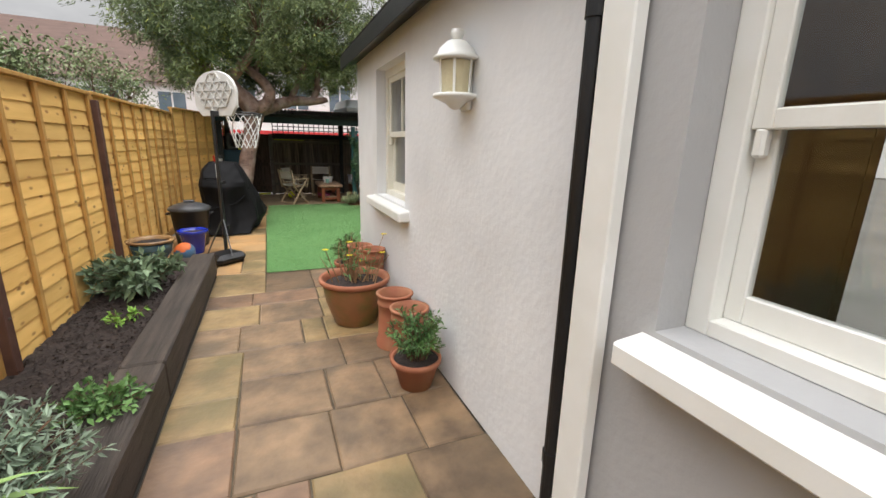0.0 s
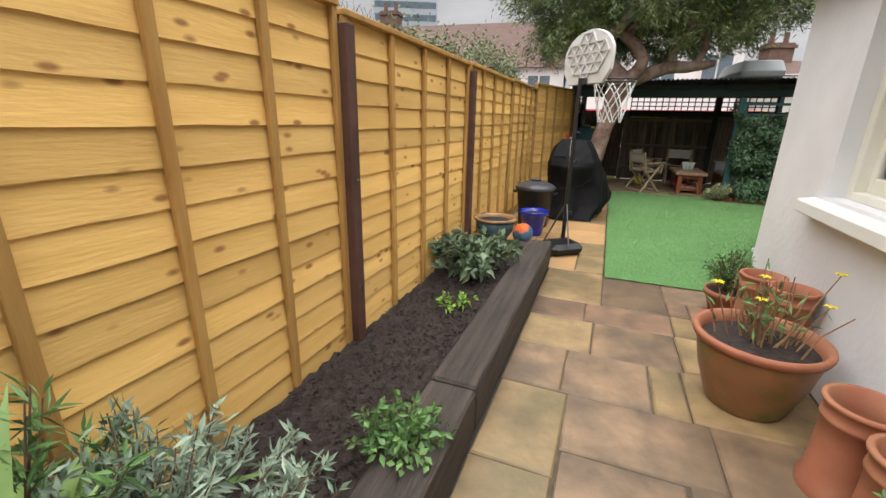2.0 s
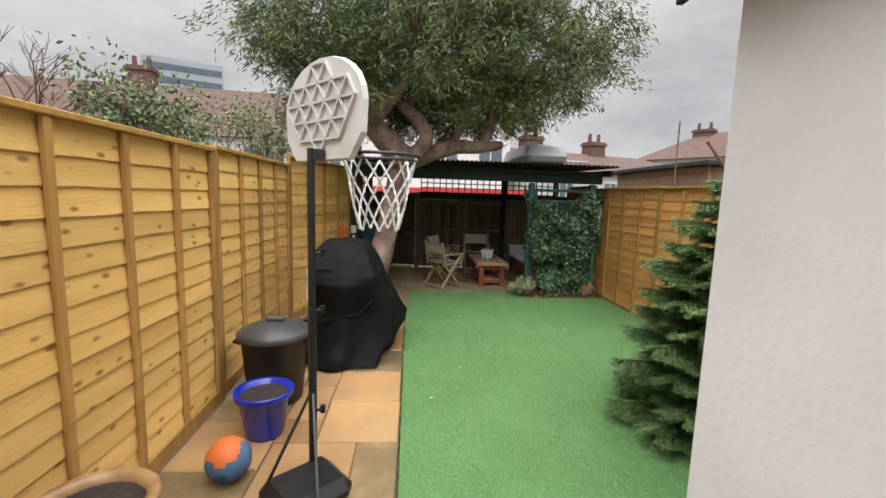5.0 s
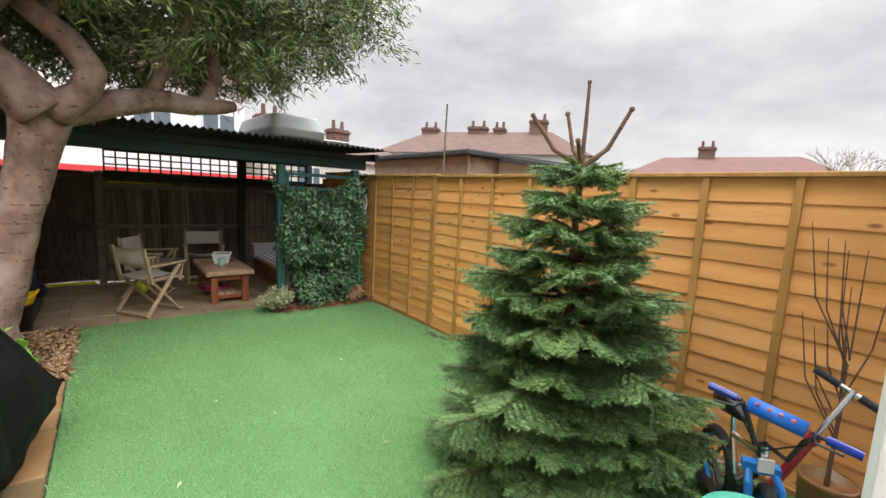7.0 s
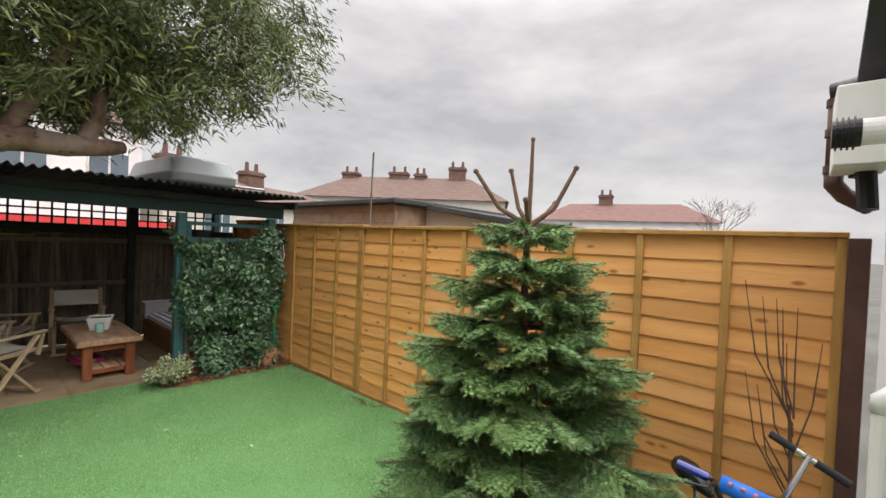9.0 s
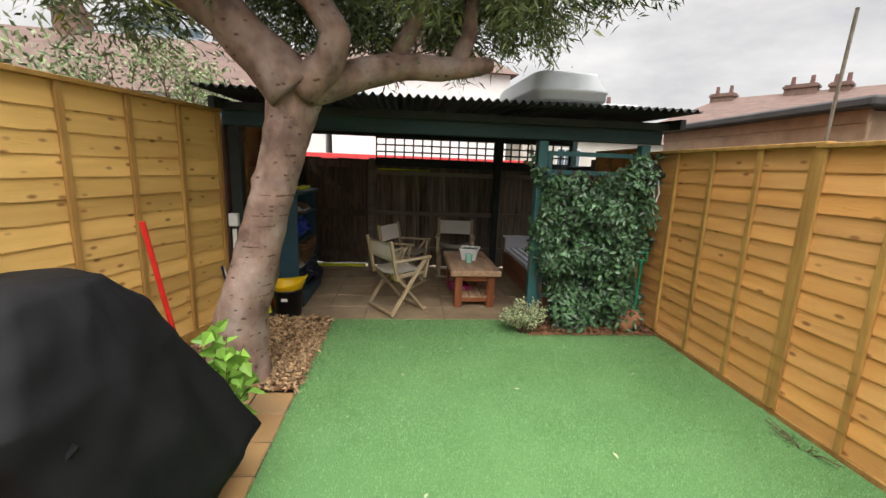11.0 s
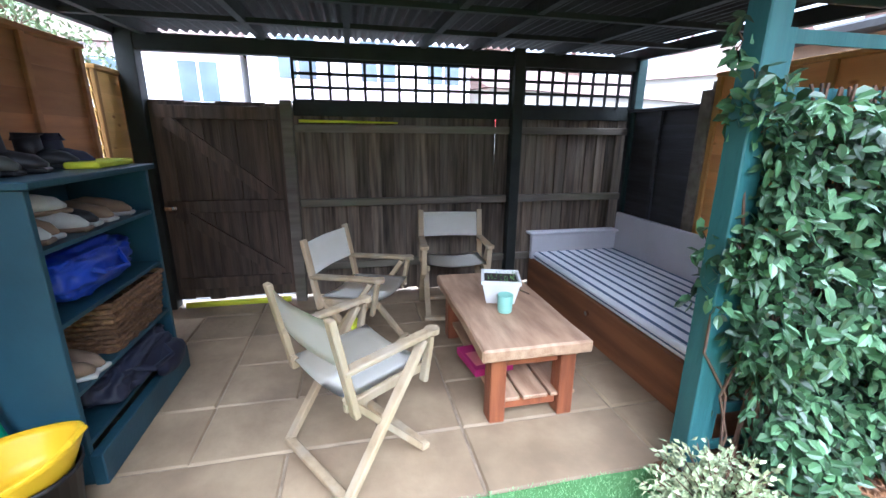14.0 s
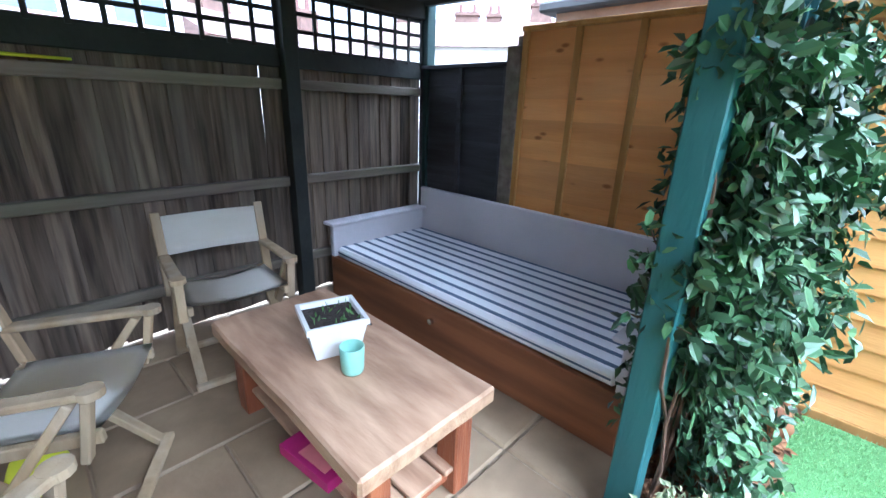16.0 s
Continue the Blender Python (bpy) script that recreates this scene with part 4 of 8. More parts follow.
def eaves_downpipe():
    t = thing("eaves_downpipe", "dark brown plastic downpipe below the gutter end", "drainpipe", pose(4.42, WALL_Y + 0.15, 0))
    bm = B()
    cyl(bm, (0, 0, 2.08), (0, 0, 2.44), 0.034, seg=14)
    part("pipe", bm, M["brown_post"], t, smooth=True)
    bm = B()
    tube(bm, [(0, 0, 2.10), (0, 0, 2.04), (0.03, -0.04, 1.99), (0.10, -0.13, 1.94)], 0.036, 12)
    part("elbow", bm, M["brown_post"], t, smooth=True)
    for z in (2.09, 2.26, 2.40):
        bm = B()
        cyl(bm, (0, 0, z), (0, 0, z + 0.035), 0.041, seg=14)
        part("collar", bm, M["brown_post"], t)
    bm = B()
    tube(bm, [(0.02, 0.02, 2.46), (0.0, -0.06, 2.47), (-0.02, -0.30, 2.475)], 0.055, 12)
    part("gutter_end", bm, M["black_plastic"], t, "black gutter end over the pipe", smooth=True)
    part("bracket", box(B(), -0.03, 0.03, -0.15, -0.03, 2.24, 2.28, 0.004), M["brown_post"], t)


eaves_downpipe()


def room_chair(x, y, rz):
    t = thing("bentwood_chair", "pale bentwood chair inside behind the window", "chair", pose(x, y, 0.05, 0, 0, rz), "chairs indoors")
    bm = B()
    lathe(bm, [(0, 0.44), (0.2, 0.44), (0.21, 0.46), (0.2, 0.475), (0, 0.475)], seg=20)
    part("seat", bm, M["bentwood"], t)
    bm = B()
    tube(bm, [(0.18, -0.17, 0.46), (0.23, -0.19, 0.75), (0.25, -0.15, 0.98), (0.26, 0, 1.08), (0.25, 0.15, 0.98), (0.23, 0.19, 0.75), (0.18, 0.17, 0.46)], 0.016, 8)
    tube(bm, [(0.19, -0.08, 0.46), (0.235, -0.1, 0.72), (0.25, 0, 0.92), (0.235, 0.1, 0.72), (0.19, 0.08, 0.46)], 0.012, 8)
    part("backrest", bm, M["bentwood"], t)
    for a in (45, 135, 225, 315):
        bm = B()
        c, s = math.cos(radians(a)), math.sin(radians(a))
        cyl(bm, (0.15 * c, 0.15 * s, 0.44), (0.2 * c, 0.2 * s, 0.0), 0.014, 0.011, 8)
        part("leg", bm, M["bentwood"], t)


room_chair(2.98, 4.85, 150)
room_chair(3.05, 5.35, 60)


# ---------------------------------------------------------------- shelter
def shelter():
    t = thing("garden_shelter", "dark green timber shelter with black corrugated roof", "pergola", kind="structure")
    for x, y, z1, material, w in ((3.42, 12.01, 1.89, "teal", 0.095), (4.47, 12.01, 1.89, "teal", 0.095), (0.50, 12.00, 1.895, "beam_dark", 0.10),
                                  (0.485, 14.45, 2.16, "beam_dark", 0.125), (1.55, 14.43, 1.70, "old_rail", 0.09), (3.50, 14.42, 2.16, "beam_dark", 0.095), (4.70, 14.42, 2.2, "teal_dark", 0.09)):
        part("post", box(B(), x - w / 2, x + w / 2, y - w / 2, y + w / 2, 0, z1, 0.005), M[material], t)
    part("front_beam", box(B(), 0.40, 4.62, 11.955, 12.045, 1.90, 2.06, 0.006), M["teal_dark"], t, "dark green front beam")
    part("front_plate", box(B(), 0.40, 4.74, 11.88, 11.945, 2.03, 2.10, 0.005), M["beam_dark"], t)
    part("back_beam", box(B(), 0.42, 4.76, 14.40, 14.47, 2.02, 2.14, 0.006), M["beam_dark"], t)
    for x in (0.42, 4.66):
        bm = B()
        bar(bm, (x, 11.72, 2.075), (x, 14.75, 2.17), 0.05, 0.09)
        part("side_rafter", bm, M["beam_dark"], t)
    for x in (0.62, 1.42, 2.05, 2.66, 3.10, 3.85):
        bm = B()
        bar(bm, (x, 11.96, 2.095), (x, 14.70, 2.165), 0.045, 0.07)
        part("rafter", bm, M["beam_dark"], t)
    for y in (12.5, 13.15, 13.8):
        part("purlin", box(B(), 0.42, 4.66, y - 0.02, y + 0.02, 2.03 + (y - 11.6) * 0.034, 2.06 + (y - 11.6) * 0.034), M["beam_dark"], t)
    bm = B()
    x0, x1, n = 0.36, 4.68, 58 * 6
    rows = []
    for y, z in ((11.50, 2.165), (14.80, 2.24)):
        rows.append([bm.verts.new((x0 + (x1 - x0) * k / n, y, z + 0.017 * math.sin(k / 6 * math.tau))) for k in range(n + 1)])
        rows.append([bm.verts.new((x0 + (x1 - x0) * k / n, y, z + 0.005 + 0.017 * math.sin(k / 6 * math.tau))) for k in range(n + 1)])
    a, b, c, d = rows
    for k in range(n):
        for p, q in ((a, c), (d, b), (b, a), (c, d)):
            bm.faces.new((p[k], p[k + 1], q[k + 1], q[k]))
    part("corrugated_sheet", bm, M["roof_sheet"], t, "black corrugated roofing sheet")
    return t


shelter()


def trellis(name, label, x0, x1, y, z0, z1, nx, nz, material, w=0.02, category="trellis", depth=0.012):
    t = thing(name, label, category)
    mv = mh = None
    for k in range(nx + 1):
        x = x0 + (x1 - x0) * k / nx
        if mv is None:
            o = part("upright_lath", box(B(), -w / 2, w / 2, -depth, 0, z0, z1), material, t)
            mv = o.data
        else:
            o = new("upright_lath", mv)
            o.parent = t
        o.location = (x, y, 0)
    for k in range(nz + 1):
        z = z0 + w / 2 + (z1 - z0 - w) * k / nz
        if mh is None:
            o = part("cross_lath", box(B(), x0 - w / 2, x1 + w / 2, 0.001, depth, -w / 2, w / 2), material, t)
            mh = o.data
        else:
            o = new("cross_lath", mh)
            o.parent = t
        o.location = (0, y, z)
    return t


trellis("trellis", "dark square trellis above the back fence", 1.62, 3.44, 14.44, 1.69, 2.02, 13, 3, M["beam_dark"], 0.024)
trellis("trellis", "dark square trellis above the back fence corner", 3.57, 4.64, 14.44, 1.69, 2.02, 8, 3, M["beam_dark"], 0.024)
trellis("teal_trellis", "teal painted trellis carrying the climber", 3.50, 4.40, 12.0, 0.10, 1.80, 1, 9, M["teal"], 0.045)


def back_fence():
    t = thing("back_fence", "weathered dark brown featheredge back fence", "fence", kind="structure")
    rng = random.Random(8)
    meshes = []
    for k in range(5):
        bm = B()
        j = rng.uniform(-0.004, 0.004)
        box(bm, -0.058, 0.058, -0.008 + j, 0.006, 0.012, 1.66, 0.003)
        for v in bm.verts:
            if v.co.x > 0:
                v.co.y += 0.010
            v.co.x += 0.004 * math.sin(v.co.z * 3 + k)
        me = bpy.data.meshes.new("board")
        bm.to_mesh(me)
        bm.free()
        me.materials.append(M["old_board"])
        meshes.append(me)
    for k in range(30):
        o = new("board", meshes[rng.randrange(5)])
        o.parent = t
        o.location = (1.63 + k * 0.1035, BACK_Y + 0.03, rng.uniform(-0.01, 0.012))
        o.rotation_euler = (rng.uniform(-0.006, 0.006), rng.uniform(-0.002, 0.002), 0)
    for z in (0.30, 0.87, 1.49):
        for a, b in ((1.60, 3.455), (3.545, 4.66)):
            bm = B()
            box(bm, a, b, BACK_Y - 0.035, BACK_Y + 0.018, z - 0.035, z + 0.03, 0.006)
            part("rail", bm, M["old_rail"], t)
    for a, b in ((1.60, 3.455), (3.545, 4.66)):
        part("top_board", box(B(), a, b, BACK_Y - 0.03, BACK_Y + 0.01, 1.585, 1.70, 0.005), M["beam_dark"], t)
    return t


back_fence()


def gate():
    t = thing("garden_gate", "closed ledged and braced brown garden gate", "gate", pose(0.55, BACK_Y, 0), kind="structure")
    rng = random.Random(2)
    w = 0.95
    me = None
    for k in range(8):
        x = (k + 0.5) * w / 8
        if me is None:
            o = part("board", box(B(), -w / 16 - 0.004, w / 16 + 0.004, 0.0, 0.02, 0.05, 1.68, 0.003), M["gate_board"], t)
            me = o.data
        else:
            o = new("board", me)
            o.parent = t
        o.location = (x, 0.021 * (k % 2), rng.uniform(-0.008, 0.008))
    for z in (0.20, 0.86, 1.60):
        part("ledge", box(B(), 0.03, w - 0.03, -0.028, -0.003, z - 0.05, z + 0.05, 0.004), M["gate_board"], t)
    for a, b in (((0.85, 0.26), (0.10, 0.82)), ((0.85, 0.92), (0.10, 1.54))):
        bm = B()
        bar(bm, (a[0], -0.016, a[1]), (b[0], -0.016, b[1]), 0.09, 0.024, (0, 1, 0))
        part("brace", bm, M["gate_board"], t)
    bm = B()
    box(bm, 0.0, 0.10, -0.045, -0.029, 0.84, 0.87, 0.003)
    cyl(bm, (0.06, -0.06, 0.855), (0.06, -0.03, 0.855), 0.015, seg=10)
    part("latch", bm, M["chrome"], t, "steel latch")
    return t


gate()

t = thing("lime_noodle", "lime green foam strip along the gate foot", "foam strip", pose(0.62, BACK_Y - 0.075, 0.004))
bm = B()
tube(bm, [(0, 0, 0.025), (0.4, 0.004, 0.025), (0.84, 0, 0.025)], 0.025, 10)
part("strip", bm, M["foam_yellow"], t, smooth=True)
t = thing("lime_cane", "thin lime green pole lying on the fence rail", "pole", pose(1.64, BACK_Y - 0.05, 1.531))
bm = B()
tube(bm, [(0, 0, 0.012), (0.4, 0, 0.011), (0.80, 0, 0.008)], [0.013, 0.010, 0.006], 8)
part("pole", bm, M["foam_yellow"], t, smooth=True)


# ---------------------------------------------------------------- furniture under the shelter
def folding_chair(m):
    """A folding director's chair; it faces +x, its middle at the origin."""
    t = thing("folding_chair", "weathered pale teak folding chair with off white canvas", "chair", m, "chairs round the table")
    w, wood = 0.25, M["chair_wood"]
    for s in (-1, 1):
        y = s * w
        for name, a, b, yy in (("leg", (-0.22, 0.02), (0.20, 0.60), y), ("leg", (0.22, 0.02), (-0.17, 0.47), y - s * 0.032)):
            bm = B()
            bar(bm, (a[0], yy, a[1]), (b[0], yy, b[1]), 0.028, 0.045, (0, 1, 0), 0.004)
            part(name, bm, wood, t)
        bm = B()
        bar(bm, (-0.15, y, 0.40), (-0.235, y, 0.83), 0.028, 0.045, (0, 1, 0), 0.004)
        part("back_post", bm, wood, t)
        bm = B()
        bar(bm, (-0.20, y, 0.605), (0.26, y, 0.625), 0.055, 0.024, (0, 0, 1), 0.006)
        cyl(bm, (0.25, y, 0.613), (0.25, y, 0.637), 0.034, seg=12)
        part("armrest", bm, wood, t)
        bm = B()
        bar(bm, (0.24, y, 0.605), (0.20, y, 0.40), 0.024, 0.04, (0, 1, 0), 0.004)
        part("arm_post", bm, wood, t)
        bm = B()
        bar(bm, (-0.18, y - s * 0.03, 0.435), (0.24, y - s * 0.03, 0.455), 0.026, 0.04, (0, 0, 1), 0.004)
        part("seat_rail", bm, wood, t)
    for p in ((0.22, 0.04), (-0.21, 0.04)):
        bm = B()
        bar(bm, (p[0], -w, p[1]), (p[0], w, p[1]), 0.04, 0.028, (0, 0, 1), 0.004)
        part("stretcher", bm, wood, t)
    bm = B()
    n = 8
    rows = []
    for i in range(n + 1):
        x = -0.17 + 0.41 * i / n
        rows.append([bm.verts.new((x, -w + 0.02 + (2 * w - 0.04) * k / n, 0.472 + 0.02 * i / n - 0.030 * math.sin(math.pi * k / n))) for k in range(n + 1)])
    for i in range(n):
        for k in range(n):
            bm.faces.new((rows[i][k], rows[i + 1][k], rows[i + 1][k + 1], rows[i][k + 1]))
    bmesh.ops.solidify(bm, geom=bm.faces[:], thickness=0.006)
    part("seat", bm, M["canvas"], t, "sagging off white canvas seat", smooth=True)
    bm = B()
    rows = []
    for i in range(5):
        z = 0.61 + 0.20 * i / 4
        xb = -0.197 - 0.085 * (i / 4) * 0.46
        rows.append([bm.verts.new((xb - 0.025 * math.sin(math.pi * k / n) + 0.016, -w - 0.012 + (2 * w + 0.024) * k / n, z)) for k in range(n + 1)])
    for i in range(4):
        for k in range(n):
            bm.faces.new((rows[i][k], rows[i + 1][k], rows[i + 1][k + 1], rows[i][k + 1]))
    bmesh.ops.solidify(bm, geom=bm.faces[:], thickness=0.006)
    part("backrest", bm, M["canvas"], t, "off white canvas backrest", smooth=True)
    return t


ch = folding_chair(pose(2.00, 12.43, 0, 0, 0, 33))
copy_thing(ch, pose(2.06, 13.38, 0, 0, 0, -28))
copy_thing(ch, pose(2.82, 13.93, 0, 0, 0, -96))


def coffee_table():
    x0, x1, y0, y1 = 2.61, 3.19, 12.43, 13.58
    t = thing("coffee_table", "chunky reddish oak table with a low slatted shelf", "coffee table", pose(x0, y0, 0))
    w, d = x1 - x0, y1 - y0
    rng = random.Random(4)
    bm = B()
    box(bm, 0, w, 0, d, 0.382, 0.45, 0.010)
    bmesh.ops.subdivide_edges(bm, edges=[e for e in bm.edges if e.calc_length() > 0.5], cuts=14, use_grid_fill=True)
    for v in bm.verts:
        v.co.z += 0.004 * noise.noise(v.co * 5)
        v.co.x += 0.010 * noise.noise(v.co * 4 + Vector((9, 0, 0)))
        v.co.y += 0.006 * noise.noise(v.co * 6)
    part("tabletop", bm, M["table_top"], t, "worn uneven oak slab")
    for x in (0.06, w - 0.14):
        for y in (0.05, d - 0.15):
            part("leg", box(B(), x, x + 0.085, y, y + 0.10, 0, 0.384, 0.006), M["table_leg"], t)
    for y in (0.08, d - 0.12):
        part("rail", box(B(), 0.15, w - 0.145, y, y + 0.035, 0.31, 0.38, 0.004), M["table_leg"], t)
        part("rail", box(B(), 0.15, w - 0.145, y, y + 0.035, 0.06, 0.11, 0.004), M["table_leg"], t)
    for k in range(3):
        part("shelf_slat", box(B(), 0.09 + k * 0.155, 0.23 + k * 0.155, 0.06, d - 0.06, 0.112, 0.135, 0.004), M["table_top"], t)


coffee_table()


def planter_box():
    t = thing("planter_box", "small white square planter with seedlings on the table", "plant pot", pose(2.91, 13.05, 0.454, 0, 0, -17))
    bm = B()
    lo, hi = 0.085, 0.115
    v0 = [bm.verts.new((sx * lo, sy * lo, 0)) for sx, sy in ((-1, -1), (1, -1), (1, 1), (-1, 1))]
    v1 = [bm.verts.new((sx * hi, sy * hi, 0.15)) for sx, sy in ((-1, -1), (1, -1), (1, 1), (-1, 1))]
    v2 = [bm.verts.new((sx * (hi - 0.012), sy * (hi - 0.012), 0.15)) for sx, sy in ((-1, -1), (1, -1), (1, 1), (-1, 1))]
    v3 = [bm.verts.new((sx * (lo + 0.01), sy * (lo + 0.01), 0.11)) for sx, sy in ((-1, -1), (1, -1), (1, 1), (-1, 1))]
    bm.faces.new(v0[::-1])
    for a, b in ((v0, v1), (v1, v2), (v2, v3)):
        for k in range(4):
            bm.faces.new((a[k], a[(k + 1) % 4], b[(k + 1) % 4], b[k]))
    part("body", bm, M["white_plastic"], t)
    part("rim", loop_rect(hi + 0.004, 0.128, 0.152), M["white_plastic"], t)
    part("soil", box(B(), -0.1, 0.1, -0.1, 0.1, 0.111, 0.132), M["soil"], t, "dark potting soil")
    rng = np.random.default_rng(4)
    n = 26
    p = np.stack([rng.uniform(-0.09, 0.09, n), rng.uniform(-0.09, 0.09, n), np.full(n, 0.13)], 1)
    tagged(leaves("seedling_growth", p, rand_dirs(rng, n, 1.0), rand_dirs(rng, n), 0.035, 0.012, M["leaf_green"], t), kind="stuff")


def loop_rect(h, z0, z1):
    bm = B()
    box(bm, -h, h, -h, -h + 0.012, z0, z1)
    box(bm, -h, h, h - 0.012, h, z0, z1)
    box(bm, -h, -h + 0.012, -h + 0.012, h - 0.012, z0, z1)
    box(bm, h - 0.012, h, -h + 0.012, h - 0.012, z0, z1)
    return bm


planter_box()
t = thing("cup", "mint green ceramic cup on the table", "cup", pose(2.87, 12.85, 0.454))
bm = B()
lathe(bm, [(0.0, 0.0), (0.038, 0.0), (0.042, 0.01), (0.046, 0.105), (0.042, 0.107), (0.038, 0.02), (0, 0.02)], seg=20)
part("body", bm, M["mint_glaze"], t, smooth=True)
t = thing("knife", "old table knife lying on the table", "knife", pose(3.09, 13.16, 0.454, 0, 0, 20))
bm = B()
box(bm, -0.008, 0.008, -0.09, 0.02, 0, 0.003)
part("blade", bm, M["chrome"], t)
part("handle", box(B(), -0.007, 0.007, 0.02, 0.09, 0, 0.009, 0.002), M["black_plastic"], t)
t = thing("game_box", "magenta boxed chess game on the table shelf", "board game", pose(2.76, 12.86, 0.136, 0, 0, 8))
part("box", box(B(), -0.12, 0.12, -0.14, 0.14, 0, 0.045, 0.002), M["magenta"], t)
cu = bpy.data.curves.new("title", "FONT")
cu.body, cu.size, cu.extrude = "CHESS", 0.035, 0.0008
cu.materials.append(M["white_plastic"])
ti = new("title", cu)
ti.parent = t
ti.matrix_local = pose(-0.06, -0.1415, 0.011, 90, 0, 0)
bm = B()
box(bm, -0.1, 0.0, -0.1, 0.05, 0.0455, 0.0475)
part("picture", bm, M["pink"], t, "pale printed panel")


def daybed():
    x0, x1, y0, y1 = 3.67, 4.60, 12.14, 14.33
    t = thing("outdoor_daybed", "grey painted corner daybed on a brown boxed base", "bench")
    part("front_board", box(B(), x0, x0 + 0.03, y0, y1, 0.0, 0.305, 0.004), M["sofa_wood"], t, "brown stained front board")
    part("end_board", box(B(), x0 + 0.031, x1, y0, y0 + 0.03, 0.0, 0.305, 0.004), M["sofa_wood"], t)
    part("end_board", box(B(), x0 + 0.031, x1, y1 - 0.03, y1, 0.0, 0.305, 0.004), M["sofa_wood"], t)
    part("deck", box(B(), x0 + 0.031, x1, y0 + 0.031, y1 - 0.031, 0.275, 0.305), M["sofa_wood"], t)
    part("backrest", box(B(), x1 - 0.04, x1, y0, y1, 0.306, 0.73, 0.008), M["sofa_grey"], t)
    for ya, yb in ((y0, y0 + 0.04), (y1 - 0.04, y1)):
        part("arm_panel", box(B(), x0, x1 - 0.041, ya, yb, 0.306, 0.545, 0.006), M["sofa_grey"], t)
        part("arm_cap", box(B(), x0 - 0.03, x1 - 0.041, ya - 0.04, yb + 0.04, 0.546, 0.57, 0.006), M["sofa_grey"], t)
    bm = B()
    cyl(bm, (x0, 13.25, 0.2), (x0 - 0.02, 13.25, 0.2), 0.018, seg=12)
    part("knob", bm, M["chrome"], t, "small round drawer knob")
    q = thing("seat_cushion", "blue and white striped ticking cushion on the daybed", "cushion")
    a0, a1, b0, b1 = x0 + 0.02, x1 - 0.045, y0 + 0.05, y1 - 0.05
    bm = B()
    box(bm, a0, a1, b0, b1, 0.306, 0.38, 0.018)
    part("pad", bm, M["ticking_w"], q)
    n = 9
    for k in range(n):
        x = a0 + 0.05 + (a1 - a0 - 0.09) * k / (n - 1)
        part("stripe", box(B(), x - 0.013, x + 0.013, b0 + 0.012, b1 - 0.012, 0.3802, 0.3825), M["ticking_b"], q, "navy woven stripe")
    part("front_piping", box(B(), a0 - 0.003, a0 - 0.0005, b0 + 0.02, b1 - 0.02, 0.34, 0.35), M["ticking_b"], q)


daybed()


def cabinet():
    x0, x1, y0, y1, h = 0.51, 0.92, 12.45, 13.40, 1.245
    t = thing("shoe_cabinet", "petrol blue painted open shelf unit full of shoes and bags", "shelf unit")
    part("side_panel", box(B(), x0, x1, y0, y0 + 0.03, 0, h, 0.003), M["cabinet"], t)
    part("side_panel", box(B(), x0, x1, y1 - 0.03, y1, 0, h, 0.003), M["cabinet"], t)
    part("back_panel", box(B(), x0, x0 + 0.015, y0 + 0.031, y1 - 0.031, 0.02, h), M["cabinet"], t)
    part("top", box(B(), x0 - 0.01, x1 + 0.03, y0 - 0.02, y1 + 0.02, h + 0.001, h + 0.03, 0.004), M["cabinet"], t)
    for z in (0.19, 0.42, 0.72, 1.02):
        part("shelf", box(B(), x0 + 0.016, x1 - 0.004, y0 + 0.031, y1 - 0.031, z - 0.02, z, 0.002), M["cabinet"], t)
    part("plinth", box(B(), x1 - 0.0, x1 + 0.05, y0 - 0.01, y1, 0.0, 0.15, 0.004), M["cabinet"], t)


cabinet()


def boot(m, material, h=0.30, name="rubber_boot", label="grey green rubber boot standing on the shelf unit"):
    t = thing(name, label, "boot", m, "boots")
    bm = B()
    tube(bm, [(0, 0, 0.02), (0, 0, 0.09), (-0.005, 0, 0.16), (0, 0, h)], [0.045, 0.05, 0.048, 0.062], 12)
    tube(bm, [(-0.03, 0, 0.04), (0.06, 0, 0.045), (0.13, 0, 0.035), (0.17, 0, 0.025)], [0.04, 0.046, 0.04, 0.018], 10)
    part("upper", bm, material, t, smooth=True)
    bm = B()
    box(bm, -0.06, 0.175, -0.04, 0.04, 0.0, 0.022, 0.006)
    part("sole", bm, M["boot_dark"], t)


for k, (x, y, rz, mm, h) in enumerate(((0.62, 12.66, 15, "boot", 0.38), (0.62, 12.80, 5, "boot", 0.37), (0.63, 12.93, 12, "boot_dark", 0.33), (0.55, 13.05, -5, "boot_dark", 0.31), (0.60, 13.20, 10, "boot_dark", 0.14), (0.62, 13.31, 0, "bag_dark", 0.12))):
    boot(pose(x, y - 0.15, 1.277, 0, 0, rz), M[mm], h, label="grey green rubber boot standing on the shelf unit" if mm == "boot" else "short black boot standing on the shelf unit")
t = thing("foam_pad", "folded lime kneeling pad on the shelf unit", "pad", pose(0.80, 13.20, 1.277, 0, 0, 4))
part("pad", box(B(), -0.07, 0.07, -0.2, 0.2, 0, 0.03, 0.008), M["foam_yellow"], t)


